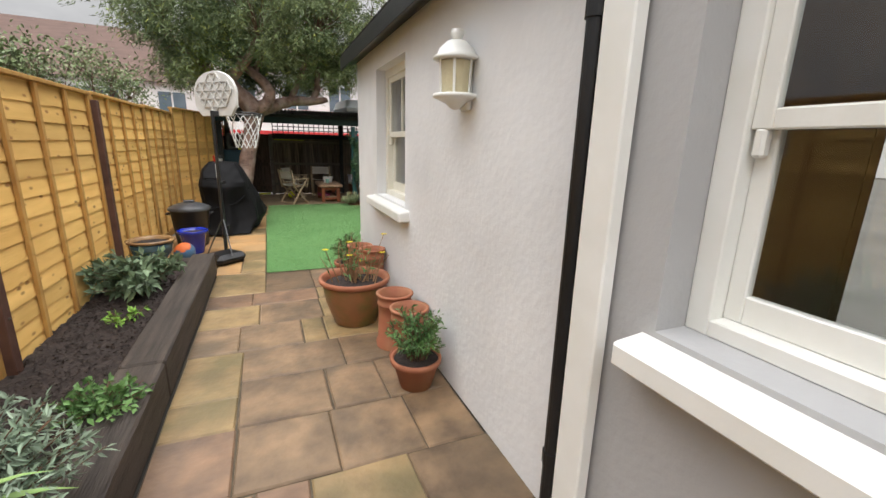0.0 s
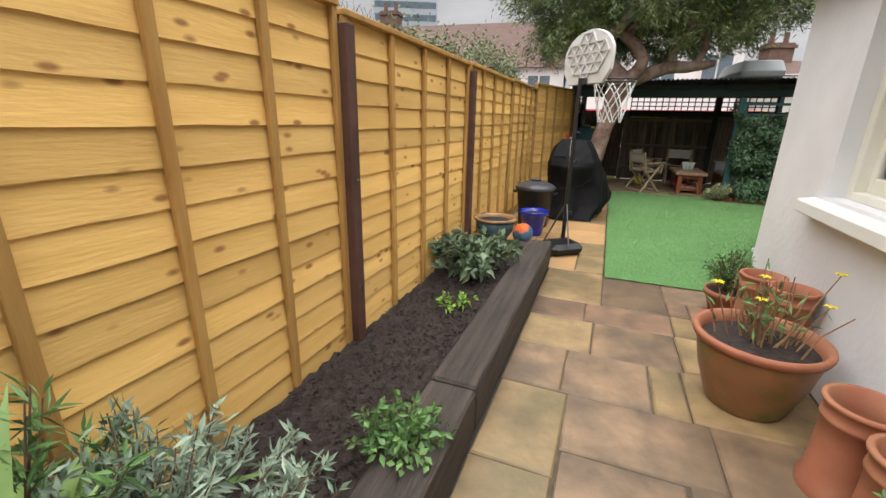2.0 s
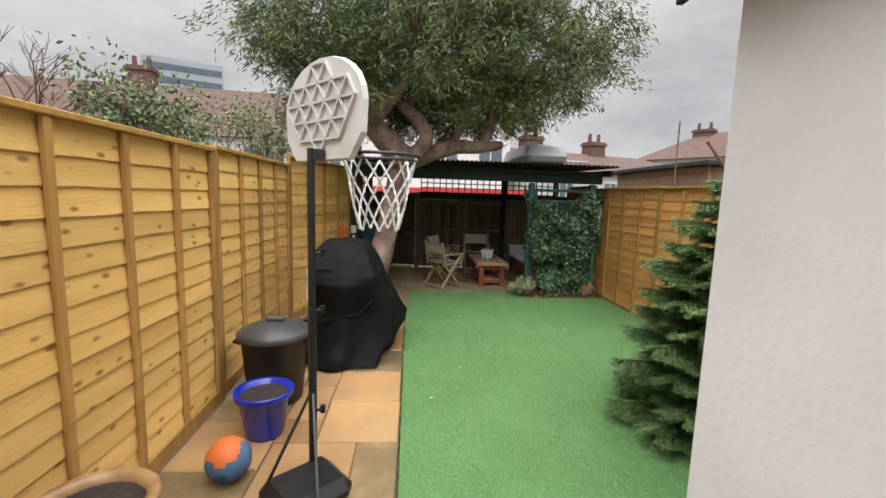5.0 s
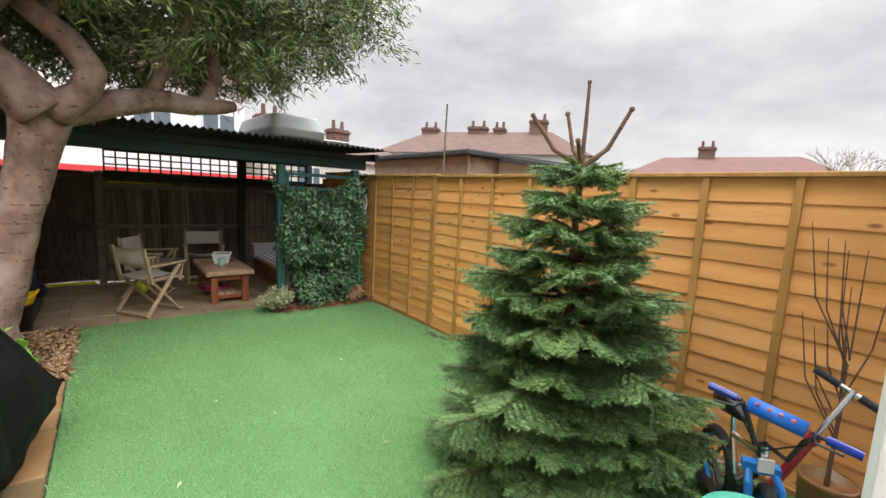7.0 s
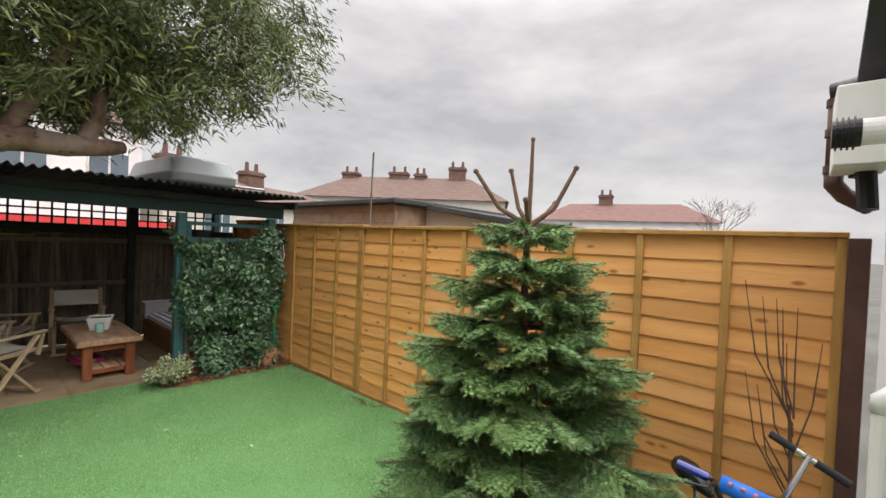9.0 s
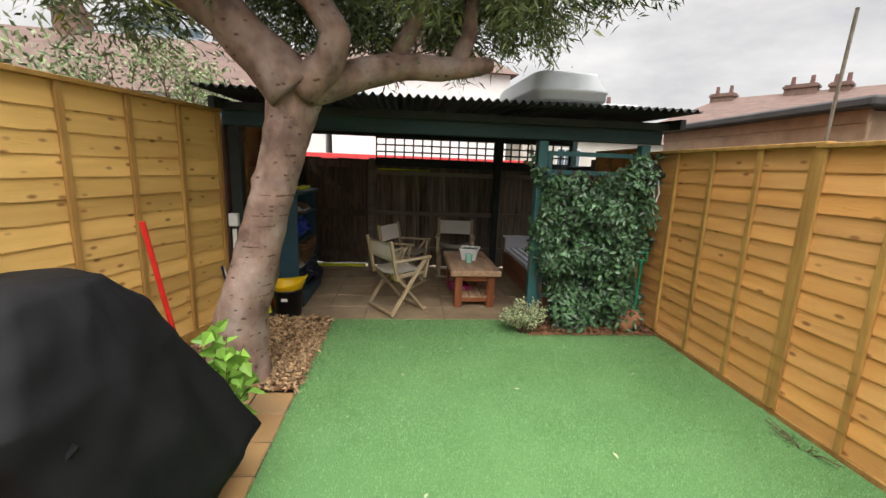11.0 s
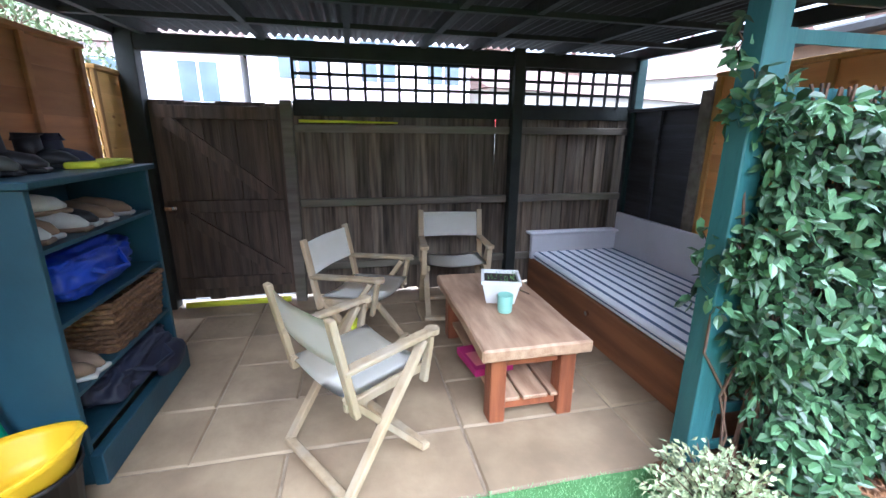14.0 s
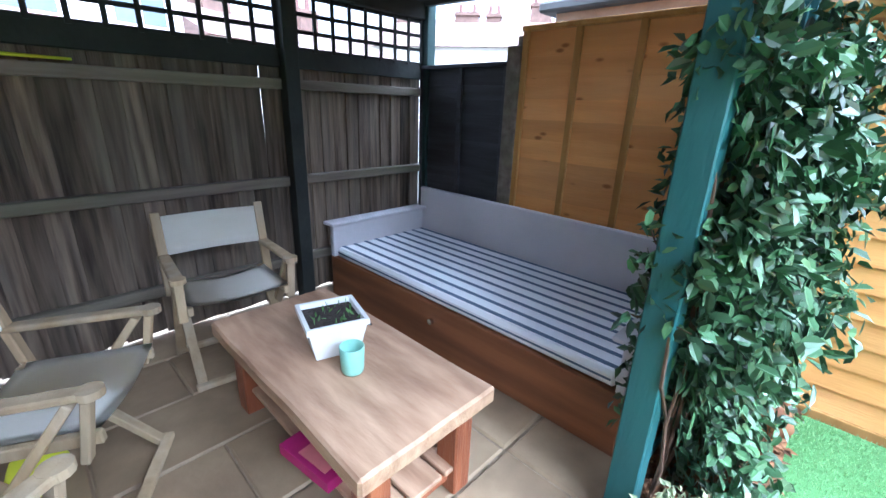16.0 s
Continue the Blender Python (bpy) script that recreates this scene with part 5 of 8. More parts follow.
def shoe(m, material):
    t = thing("shoe", "worn trainer lying on the shelf" if material is M["shoe_pale"] else "worn dark shoe lying on the shelf", "shoe", m, "shoes on the shelves")
    bm = B()
    tube(bm, [(-0.12, 0, 0.055), (-0.05, 0, 0.06), (0.03, 0, 0.05), (0.10, 0, 0.035), (0.14, 0, 0.025)], [0.03, 0.043, 0.042, 0.037, 0.015], 10)
    part("upper", bm, material, t, smooth=True)
    part("sole", box(B(), -0.135, 0.15, -0.04, 0.04, 0.0, 0.02, 0.006), M["shoe_pale"] if material is not M["shoe_pale"] else M["shoe_brown"], t)


for k, (x, y, z, rz, mm) in enumerate(((0.74, 12.72, 1.021, 10, "shoe_pale"), (0.72, 12.84, 1.021, -8, "shoe_brown"), (0.75, 12.96, 1.021, 5, "shoe_pale"), (0.73, 13.08, 1.021, 2, "boot_dark"), (0.74, 13.21, 1.021, -6, "shoe_brown"), (0.74, 13.36, 1.021, 8, "shoe_brown"), (0.72, 12.9, 1.10, 60, "shoe_pale"), (0.78, 12.72, 0.421, 20, "shoe_brown"), (0.78, 12.84, 0.421, -10, "shoe_brown"))):
    shoe(pose(x, y - 0.15, z, 0, 0, rz), M[mm])


def bag(name, label, m, size, material, seed):
    t = thing(name, label, "bag", m)
    bm = B()
    bmesh.ops.create_icosphere(bm, subdivisions=5, radius=1)
    for v in bm.verts:
        p = v.co.copy()
        q = 1 + 0.14 * noise.noise(p * 2.2 + Vector((seed, 0, 0))) + 0.06 * noise.noise(p * 6 + Vector((0, seed, 0))) - 0.16 * abs(noise.noise(p * 4 + Vector((seed, seed, 0))))
        v.co = Vector((math.copysign(abs(p.x) ** 0.6, p.x) * size[0] * q, math.copysign(abs(p.y) ** 0.6, p.y) * size[1] * q, max(-1.0, math.copysign(abs(p.z) ** 0.7, p.z) * q) * size[2] + size[2]))
    part("body", bm, material, t, smooth=True)
    bm = B()
    tube(bm, [(size[0] * 0.6, -size[1] * 0.5, size[2] * 1.6), (size[0] * 1.15, -size[1] * 0.3, size[2] * 1.0), (size[0] * 1.2, size[1] * 0.2, size[2] * 0.8), (size[0] * 0.7, size[1] * 0.5, size[2] * 1.5)], 0.014, 6)
    part("strap", bm, material, t)


bag("nylon_bag", "crumpled bright blue nylon bag stuffed on the shelf", pose(0.70, 12.90, 0.722), (0.20, 0.36, 0.115), M["bag_blue"], 1)
bag("holdall", "dark navy fabric holdall on the lowest shelf", pose(0.74, 12.98, 0.192), (0.24, 0.36, 0.10), M["bag_dark"], 4)
t = thing("cloth_bag", "dark navy bag spilling beside the shelf unit", "bag", pose(0.985, 13.13, 0.15))
bm = B()
bmesh.ops.create_icosphere(bm, subdivisions=3, radius=1)
for v in bm.verts:
    q = 1 + 0.2 * noise.noise(v.co * 2.5)
    v.co = Vector((v.co.x * 0.055 * q, v.co.y * 0.15 * q, max(0.002, 0.07 + v.co.z * 0.085 * q)))
part("body", bm, M["bag_dark"], t, smooth=True)


def basket():
    t = thing("wicker_basket", "brown woven wicker basket on the shelf", "basket", pose(0.73, 13.06, 0.421))
    bm = B()
    for r in range(9):
        z = 0.012 + r * 0.026
        g = 0.0 + r * 0.003
        pts = []
        for (x, y) in ((-0.16 - g, -0.24 - g), (0.17 + g, -0.24 - g), (0.17 + g, 0.24 + g), (-0.16 - g, 0.24 + g)):
            pts.append((x, y))
        ring = []
        for k in range(4):
            a, b = pts[k], pts[(k + 1) % 4]
            for i in range(9):
                u = i / 9
                off = 0.006 * (1 if (i + r) % 2 else -1)
                nx, ny = (0, off) if k % 2 == 0 else (off, 0)
                ring.append((a[0] + (b[0] - a[0]) * u + nx, a[1] + (b[1] - a[1]) * u + ny, z))
        loop_tube(bm, ring, 0.012, 6)
    part("weave", bm, M["wicker"], t)
    part("base", box(B(), -0.15, 0.16, -0.23, 0.23, 0.0, 0.012), M["wicker"], t)
    bm = B()
    loop_tube(bm, [(-0.19, -0.27, 0.25), (0.2, -0.27, 0.25), (0.2, 0.27, 0.25), (-0.19, 0.27, 0.25)], 0.014, 6)
    part("rim", bm, M["wicker"], t)


basket()


def bucket():
    t = thing("builders_bucket", "black plastic bucket holding a yellow flexible tub", "bucket", pose(0.87, 12.20, 0.002))
    bm = B()
    lathe(bm, [(0.0, 0.0), (0.125, 0.0), (0.13, 0.01), (0.16, 0.30), (0.168, 0.30), (0.168, 0.285)], seg=28)
    part("body", bm, M["black_plastic"], t, smooth=True)
    part("label", box(B(), -0.03, 0.03, -0.154, -0.150, 0.19, 0.22), M["white_plastic"], t, "small white printed label")
    bm = B()
    lathe(bm, [(0.0, 0.22), (0.11, 0.22), (0.14, 0.27), (0.165, 0.345), (0.182, 0.375), (0.187, 0.37), (0.178, 0.345), (0.158, 0.302), (0.12, 0.21), (0.0, 0.20)], seg=28)
    for v in bm.verts:
        a = math.atan2(v.co.y, v.co.x)
        v.co.z += 0.02 * math.cos(2 * a) * max(0, (v.co.z - 0.25)) / 0.15
        v.co.z += v.co.x * 0.12
    part("tub", bm, M["yellow"], t, "yellow flexible tub", smooth=True)
    bm = B()
    tube(bm, [(0.155, -0.05, 0.385), (0.185, -0.03, 0.415), (0.185, 0.05, 0.415), (0.155, 0.06, 0.385)], 0.011, 6)
    part("handle", bm, M["yellow"], t)


bucket()


def leaning(name, label, category, foot, top, build, group=""):
    """A thing built along +z and leant from foot to top."""
    foot, top = Vector(foot), Vector(top)
    z = (top - foot).normalized()
    x = Vector((1, -0.3, 0)).normalized()
    y = z.cross(x).normalized()
    x = y.cross(z)
    m = Matrix((x, y, z)).transposed().to_4x4()
    m.translation = foot
    t = thing(name, label, category, m, group)
    build(t)
    return t


def cricket_bat(t):
    bm = B()
    box(bm, -0.055, 0.055, -0.018, 0.018, 0.012, 0.52, 0.012)
    part("blade", bm, M["blue_bat"], t, "bright blue bat blade")
    bm = B()
    cyl(bm, (0, 0, 0.52), (0, 0, 0.82), 0.018, 0.016, 10)
    part("grip", bm, M["blue_bat"], t)
    bm = B()
    lathe(bm, [(0, 0), (0.04, 0), (0.04, 0.002), (0, 0.002)], seg=6)
    o = part("badge", bm, M["orange"], t, "orange hexagonal badge")
    o.matrix_local = pose(0, -0.0215, 0.40, 90, 0, 0)
    bm = B()
    box(bm, -0.02, -0.006, -0.025, -0.0238, 0.38, 0.42)
    box(bm, 0.006, 0.02, -0.025, -0.0238, 0.38, 0.42)
    part("bars", bm, M["navy"], t)


def foam_bat(t):
    bm = B()
    cyl(bm, (0, 0, 0.012), (0, 0, 0.72), 0.030, 0.028, 14)
    part("shaft", bm, M["foam_yellow"], t)


def spade(material):
    def build(t):
        bm = B()
        cyl(bm, (0, 0, 0.24), (0, 0, 0.84), 0.018, 0.016, 10)
        part("shaft", bm, material, t)
        bm = B()
        cyl(bm, (-0.07, 0, 0.86), (0.07, 0, 0.86), 0.016, seg=10)
        bar(bm, (-0.06, 0, 0.86), (0, 0, 0.8), 0.02, 0.02)
        bar(bm, (0.06, 0, 0.86), (0, 0, 0.8), 0.02, 0.02)
        part("handle", bm, M["black_plastic"] if material is M["red"] else material, t)
        bm = B()
        box(bm, -0.10, 0.10, -0.006, 0.006, 0.012, 0.26, 0.005)
        for v in bm.verts:
            v.co.y += (v.co.x ** 2) * 3
        part("blade", bm, material, t)
    return build


leaning("cricket_bat", "blue toy cricket bat with orange badge leaning by the tree", "cricket bat", (0.60, 12.06, 0.002), (0.43, 12.34, 0.78), cricket_bat)
leaning("foam_bat", "lime yellow foam stump leaning by the shelf unit", "toy bat", (0.68, 12.16, 0.002), (0.50, 12.40, 0.72), foam_bat, "foam stumps")
leaning("foam_bat", "lime yellow foam stump leaning by the shelf unit", "toy bat", (0.60, 12.20, 0.002), (0.44, 12.40, 0.72), foam_bat, "foam stumps")
leaning("toy_spade", "red plastic snow spade leaning by the shelf unit", "spade", (0.70, 12.33, 0.002), (0.52, 12.40, 0.84), spade(M["red"]))
leaning("toy_spade", "green plastic spade leaning by the shelf unit", "spade", (0.78, 12.37, 0.002), (0.56, 12.42, 0.80), spade(M["green_plastic"]))
bm = B()
box(bm, 0.42, 0.44, 12.06, 12.43, 0.0, 0.05, 0.004)
box(bm, 0.44, 0.80, 12.06, 12.43, 0.0, 0.035, 0.004)
tagged(part("rubber_tray", bm, M["black_rubber"]), "black rubber tray on the slabs", "tray")
t = thing("white_board", "white edged board leaning behind the tree", "board", pose(0.47, 11.84, 0.0, 0, -9, 20))
part("panel", box(B(), 0, 0.02, -0.02, 0.55, 0.01, 0.62, 0.003), M["bag_dark"], t)
part("edge", box(B(), 0.021, 0.03, -0.03, 0.0, 0.01, 0.62, 0.003), M["white_plastic"], t, "white plastic edge")
t = thing("gas_pipe", "white plastic pipe up the dark post", "pipe", pose(0.475, 11.92, 0.0))
bm = B()
cyl(bm, (0, 0, 0.05), (0, 0, 0.95), 0.02, seg=12)
part("pipe", bm, M["white_plastic"], t)
part("junction_box", box(B(), -0.04, 0.04, -0.03, 0.03, 0.98, 1.10, 0.006), M["white_plastic"], t)
t = thing("toy_ball", "lime toy ball under the chair", "ball", pose(1.98, 13.55, 0.0))
bm = B()
lathe(bm, [(0, 0), (0.05, 0.012), (0.085, 0.06), (0.09, 0.10), (0.07, 0.15), (0.03, 0.178), (0, 0.18)], seg=18)
part("ball", bm, M["foam_yellow"], t, smooth=True)


def post_reel():
    t = thing("hose_reel", "black cable reel hung on the teal post", "reel", pose(4.50, 11.88, 1.62))
    bm = B()
    for y in (-0.05, 0.01):
        cyl(bm, (0, y, 0), (0, y - 0.012, 0), 0.085, seg=20)
    cyl(bm, (0, 0.05, 0), (0, -0.055, 0), 0.045, seg=16)
    part("reel", bm, M["black_plastic"], t)
    bm = B()
    tube(bm, [(0.06, -0.04, -0.05), (0.075, -0.06, -0.2), (0.03, -0.06, -0.35), (0.06, -0.06, -0.48), (0.04, -0.05, -0.3), (0.03, -0.04, -0.08)], 0.007, 6)
    part("cord", bm, M["net"], t, "pale looped cord")


post_reel()
t = thing("fork_handle", "green plastic handled garden tool hung on the trellis", "garden tool", pose(4.44, 11.74, 0.62))
bm = B()
loop_tube(bm, [(-0.05, 0, 0.14), (0.05, 0, 0.14), (0.045, 0, 0.22), (-0.045, 0, 0.22)], 0.014, 8)
cyl(bm, (0, 0, 0.0), (0, 0, 0.14), 0.016, seg=8)
part("handle", bm, M["green_plastic"], t)
bm = B()
cyl(bm, (0, 0.03, -0.60), (0, 0, 0.0), 0.011, seg=8)
part("shaft", bm, M["green_plastic"], t)


# ---------------------------------------------------------------- things along the paving strip
def hoop():
    t = thing("basketball_hoop", "portable basketball hoop with white backboard and black pole", "basketball hoop", pose(0.87, 7.27, 0))
    bm = B()
    cyl(bm, (0, 0, 0.10), (0, 0, 1.0), 0.023, seg=14)
    part("pole", bm, M["dark_metal"], t)
    bm = B()
    cyl(bm, (0, 0, 1.0), (0, 0, 1.84), 0.02, seg=14)
    part("upper_pole", bm, M["dark_metal"], t)
    part("size_label", box(B(), -0.024, -0.0205, -0.012, 0.012, 1.05, 1.22), M["white_plastic"], t, "white height scale label")
    for z in (0.42, 0.99, 1.30):
        bm = B()
        cyl(bm, (0.0, 0, z), (0.06, 0.02, z), 0.009, seg=8)
        cyl(bm, (0.05, 0.02, z - 0.02), (0.05, 0.02, z + 0.02), 0.015, seg=8)
        part("clamp_knob", bm, M["black_plastic"], t)
    bm = B()
    box(bm, -0.2, 0.2, -0.17, 0.17, 0.0, 0.13, 0.05)
    o = part("base", bm, M["black_plastic"], t)
    o.matrix_local = pose(0.0, -0.16, 0.002, 0, 0, 40)
    bm = B()
    for s in (-1, 1):
        bar(bm, (s * 0.14 - 0.05, -0.3, 0.12), (0, 0, 0.55), 0.012, 0.012)
    part("brace", bm, M["dark_metal"], t)
    f = Vector((0.73, 0.68, 0)).normalized()
    u = Vector((-f.y, f.x, 0))
    # backboard outline: flat bottom corners cut, rounded top
    c = Vector((0.0, 0.0, 1.78)) + f * 0.055
    prof = [(-0.26, 0.0), (0.26, 0.0), (0.36, 0.12), (0.37, 0.27)]
    prof += [(0.37 * math.cos(a), 0.27 + 0.25 * math.sin(a)) for a in (k * math.pi / 12 for k in range(1, 12))]
    prof += [(-0.37, 0.27), (-0.36, 0.12)]
    bm = B()
    fr = [bm.verts.new(c + u * a + Vector((0, 0, b)) + f * 0.025) for a, b in prof]
    bk = [bm.verts.new(c + u * a * 0.97 + Vector((0, 0, 0.008 + b * 0.97))) for a, b in prof]
    bm.faces.new(fr)
    bm.faces.new(bk[::-1])
    for k in range(len(prof)):
        q = (k + 1) % len(prof)
        bm.faces.new((fr[k], bk[k], bk[q], fr[q]))
    bb = part("backboard", bm, M["board_white"], t, "off white moulded plastic backboard")
    # raised triangular ribs on its back
    bm = B()

    def inside(x, z):
        return (x / 0.345) ** 2 + ((z - 0.25) / 0.25) ** 2 < 1

    for i in range(-4, 5):
        for j in range(6):
            x0, z0 = i * 0.125 + (0.0625 if j % 2 else 0), 0.015 + j * 0.094
            for dx, dz in ((0.125, 0), (0.0625, 0.094), (-0.0625, 0.094)):
                if inside(x0, z0) and inside(x0 + dx, z0 + dz):
                    p = c + u * x0 + Vector((0, 0, z0)) - f * 0.006
                    bar(bm, p, p + u * dx + Vector((0, 0, dz)), 0.011, 0.022, f)
    part("rib", bm, M["board_white"], bb, "moulded triangular ribbing")
    part("bracket", box(B(), -0.014, 0.07, -0.014, 0.055, 1.78, 1.84, 0.004), M["dark_metal"], t)
    rc = Vector((0.03, 0, 1.84)) + f * 0.41
    bm = B()
    loop_tube(bm, circle(rc, f, u, 0.225, 32), 0.009, 8)
    loop_tube(bm, circle(rc - Vector((0, 0, 0.03)), f, u, 0.22, 32), 0.006, 6)
    bar(bm, rc - f * 0.21, rc - f * 0.29, 0.14, 0.02)
    part("rim", bm, M["dark_metal"], t, "black steel rim")
    # knotted net of two-strand braid
    bm = B()
    rows = []
    for j in range(4):
        r = 0.215 - 0.032 * j
        rows.append([rc + (f * math.cos(a) + u * math.sin(a)) * r - Vector((0, 0, 0.14 * j + 0.01)) for a in ((k + 0.5 * (j % 2)) * math.tau / 7 for k in range(7))])
    for j in range(3):
        for k in range(7):
            for q in ((k, k), (k, (k - 1) if j % 2 == 0 else (k + 1))):
                a, b = rows[j][q[0]], rows[j + 1][q[1] % 7]
                for ph in (0, math.pi):
                    e = (b - a).normalized().orthogonal().normalized()
                    g = (b - a).normalized().cross(e)
                    tube(bm, [a.lerp(b, i / 8) + (e * math.cos(ph + i * 1.3) + g * math.sin(ph + i * 1.3)) * 0.0038 for i in range(9)], 0.0042, 5, False)
    part("net", bm, M["net"], t, "white braided net")


hoop()


def pot(name, label, m, profile, material, rim=None, fill=None, seg=32):
    t = thing(name, label, "plant pot", m)
    bm = B()
    lathe(bm, profile, seg=seg)
    part("body", bm, material, t, smooth=True)
    if rim:
        bm = B()
        lathe(bm, rim[0], seg=seg)
        part("rim", bm, rim[1], t, smooth=True)
    if fill:
        bm = B()
        lathe(bm, [(0, fill[1] + 0.012), (fill[0] * 0.6, fill[1] + 0.008), (fill[0], fill[1])], seg=seg)
        part("soil", bm, M["soil"], t, "dark potting soil")
    return t


pot("blue_pot", "glossy cobalt blue glazed pot with soil", pose(0.44, 7.76, 0.002), [(0, 0), (0.115, 0), (0.12, 0.01), (0.16, 0.26), (0.185, 0.275), (0.19, 0.31), (0.18, 0.315), (0.155, 0.30), (0.14, 0.2), (0, 0.2)], M["glaze_blue"], None, (0.152, 0.275))
pot("glazed_pot", "mottled teal glazed bowl pot with brown rim", pose(0.24, 6.53, 0.224), [(0, 0), (0.11, 0), (0.13, 0.02), (0.19, 0.12), (0.2, 0.19), (0.185, 0.215), (0.17, 0.2), (0, 0.15)], M["glaze_teal"], ([(0.18, 0.205), (0.215, 0.215), (0.225, 0.235), (0.21, 0.245), (0.175, 0.235), (0.17, 0.2)], M["glaze_brown"]), (0.176, 0.205))


def dustbin():
    t = thing("dustbin", "dark grey plastic dustbin with domed lid", "dustbin", pose(0.36, 8.26, 0.002))
    bm = B()
    lathe(bm, [(0, 0), (0.19, 0), (0.2, 0.01), (0.245, 0.50), (0.26, 0.51), (0.26, 0.53), (0.24, 0.53)], seg=32)
    part("body", bm, M["bin"], t, smooth=True)
    bm = B()
    lathe(bm, [(0.27, 0.515), (0.275, 0.545), (0.25, 0.565), (0.2, 0.59), (0.12, 0.615), (0.0, 0.625)], seg=32)
    part("lid", bm, M["bin_lid"], t, "grey domed lid", smooth=True)
    bm = B()
    box(bm, -0.07, 0.07, -0.02, 0.02, 0.618, 0.655, 0.012)
    part("lid_handle", bm, M["bin_lid"], t)
    for k in range(2):
        bm = B()
        tube(bm, [(0.24 * (1 - 2 * k), -0.06, 0.46), (0.29 * (1 - 2 * k), -0.05, 0.47), (0.29 * (1 - 2 * k), 0.05, 0.47), (0.24 * (1 - 2 * k), 0.06, 0.46)], 0.012, 6)
        part("side_handle", bm, M["bin"], t)


dustbin()


def barbecue():
    t = thing("covered_barbecue", "barbecue under a creased black waterproof cover", "barbecue")
    # height and outline of the cover at hem, strap, lid edge, shoulder and crown
    levels = ((0.03, 0.36, 1.14, 8.75, 9.82), (0.22, 0.41, 1.27, 8.84, 9.88), (0.50, 0.42, 1.22, 8.90, 9.86), (0.78, 0.385, 1.14, 8.84, 9.78), (0.85, 0.40, 1.12, 8.87, 9.76), (1.02, 0.45, 1.03, 9.02, 9.68), (1.14, 0.55, 0.94, 9.12, 9.58))
    bm = B()
    na, sub = 88, 7
    rings = []

    def ridge(p):
        return 0.5 - 2.2 * abs(noise.noise(p))

    for i in range(len(levels) - 1):
        for q in range(sub + (i == len(levels) - 2)):
            w = q / sub
            z, x0, x1, y0, y1 = (levels[i][j] + (levels[i + 1][j] - levels[i][j]) * w for j in range(5))
            low = max(0.0, 1 - z / 0.8)
            ring = []
            for k in range(na):
                a = k * math.tau / na
                c, s = math.cos(a), math.sin(a)
                m = max(abs(c), abs(s)) * 0.72 + 0.28 * (abs(c) + abs(s)) / 1.30
                x, y = c / m, s / m
                px, py = (x0 + x1) / 2 + x * (x1 - x0) / 2, (y0 + y1) / 2 + y * (y1 - y0) / 2
                flare = max(0.0, x) * max(0.0, 0.4 + y) * low
                fold = 0.050 * ridge(Vector((px * 2.4, py * 2.4, z * 1.5))) * (0.35 + low) + 0.016 * ridge(Vector((px * 6, py * 6 + 3, z * 3)))
                fold += 0.03 * low * math.sin(a * 7 + 1.0)
                pz = z + 0.10 * flare * low + 0.02 * low * noise.noise(Vector((px * 3, py * 3, 1)))
                ring.append(bm.verts.new((px + x * fold + 0.17 * flare, py + y * fold, max(0.012, pz + 0.012 * ridge(Vector((px * 4, py * 4, 2)))))))
            rings.append(ring)
    for a, b in zip(rings, rings[1:]):
        for k in range(na):
            bm.faces.new((a[k], a[(k + 1) % na], b[(k + 1) % na], b[k]))
    top = bm.verts.new((0.745, 9.35, 1.155))
    for k in range(na):
        bm.faces.new((rings[-1][k], rings[-1][(k + 1) % na], top))
    part("cover", bm, M["cover"], t, smooth=True)
    bm = B()
    tube(bm, [(0.40, 9.00, 0.40), (0.55, 8.89, 0.42), (0.75, 8.865, 0.47), (0.92, 8.87, 0.50), (1.03, 8.93, 0.60), (1.12, 9.06, 0.74)], 0.013, 6)
    part("tie_strap", bm, M["cover"], t, "black tie strap")
    bm = B()
    tube(bm, [(0.50, 8.925, 0.90), (0.53, 8.905, 0.915), (0.64, 8.90, 0.915), (0.67, 8.915, 0.90)], 0.011, 6)
    part("grab_handle", bm, M["cover"], t, "black fabric handle")
    for x in (0.55, 1.05):
        for y in (9.05, 9.65):
            bm = B()
            cyl(bm, (x, y, 0.0), (x, y, 0.6), 0.018, seg=8)
            part("leg", bm, M["dark_metal"], t)


barbecue()
t = thing("basketball", "small orange and blue basketball", "ball", pose(0.40, 7.30, 0.122))
bm = B()
bmesh.ops.create_uvsphere(bm, u_segments=24, v_segments=16, radius=0.12)
part("orange_panels", bm, M["orange"], t, smooth=True)
for a in (0, 60, 120):
    bm = B()
    bmesh.ops.create_uvsphere(bm, u_segments=24, v_segments=16, radius=0.1212)
    ax = Vector((math.cos(radians(a)), math.sin(radians(a)), 0.3)).normalized()
    bmesh.ops.delete(bm, geom=[v for v in bm.verts if abs(v.co.normalized().dot(ax)) < 0.72], context="VERTS")
    part("blue_panel", bm, M["ball_blue"], t, "blue grey rubber panel", smooth=True)
t = thing("pink_ball", "small pink ball on the bed edge", "ball", pose(0.62, 6.78, 0.052))
bm = B()
bmesh.ops.create_uvsphere(bm, u_segments=16, v_segments=10, radius=0.05)
part("ball", bm, M["pink"], t, smooth=True)
leaning("snow_shovel", "red handled tool stuck upright in the gravel by the fence", "garden tool", (0.64, 10.62, 0.02), (0.49, 10.51, 1.25), lambda t: part("shaft", tube(B(), [(0, 0, 0), (0, 0, 1.2)], 0.016, 8), M["red"], t))

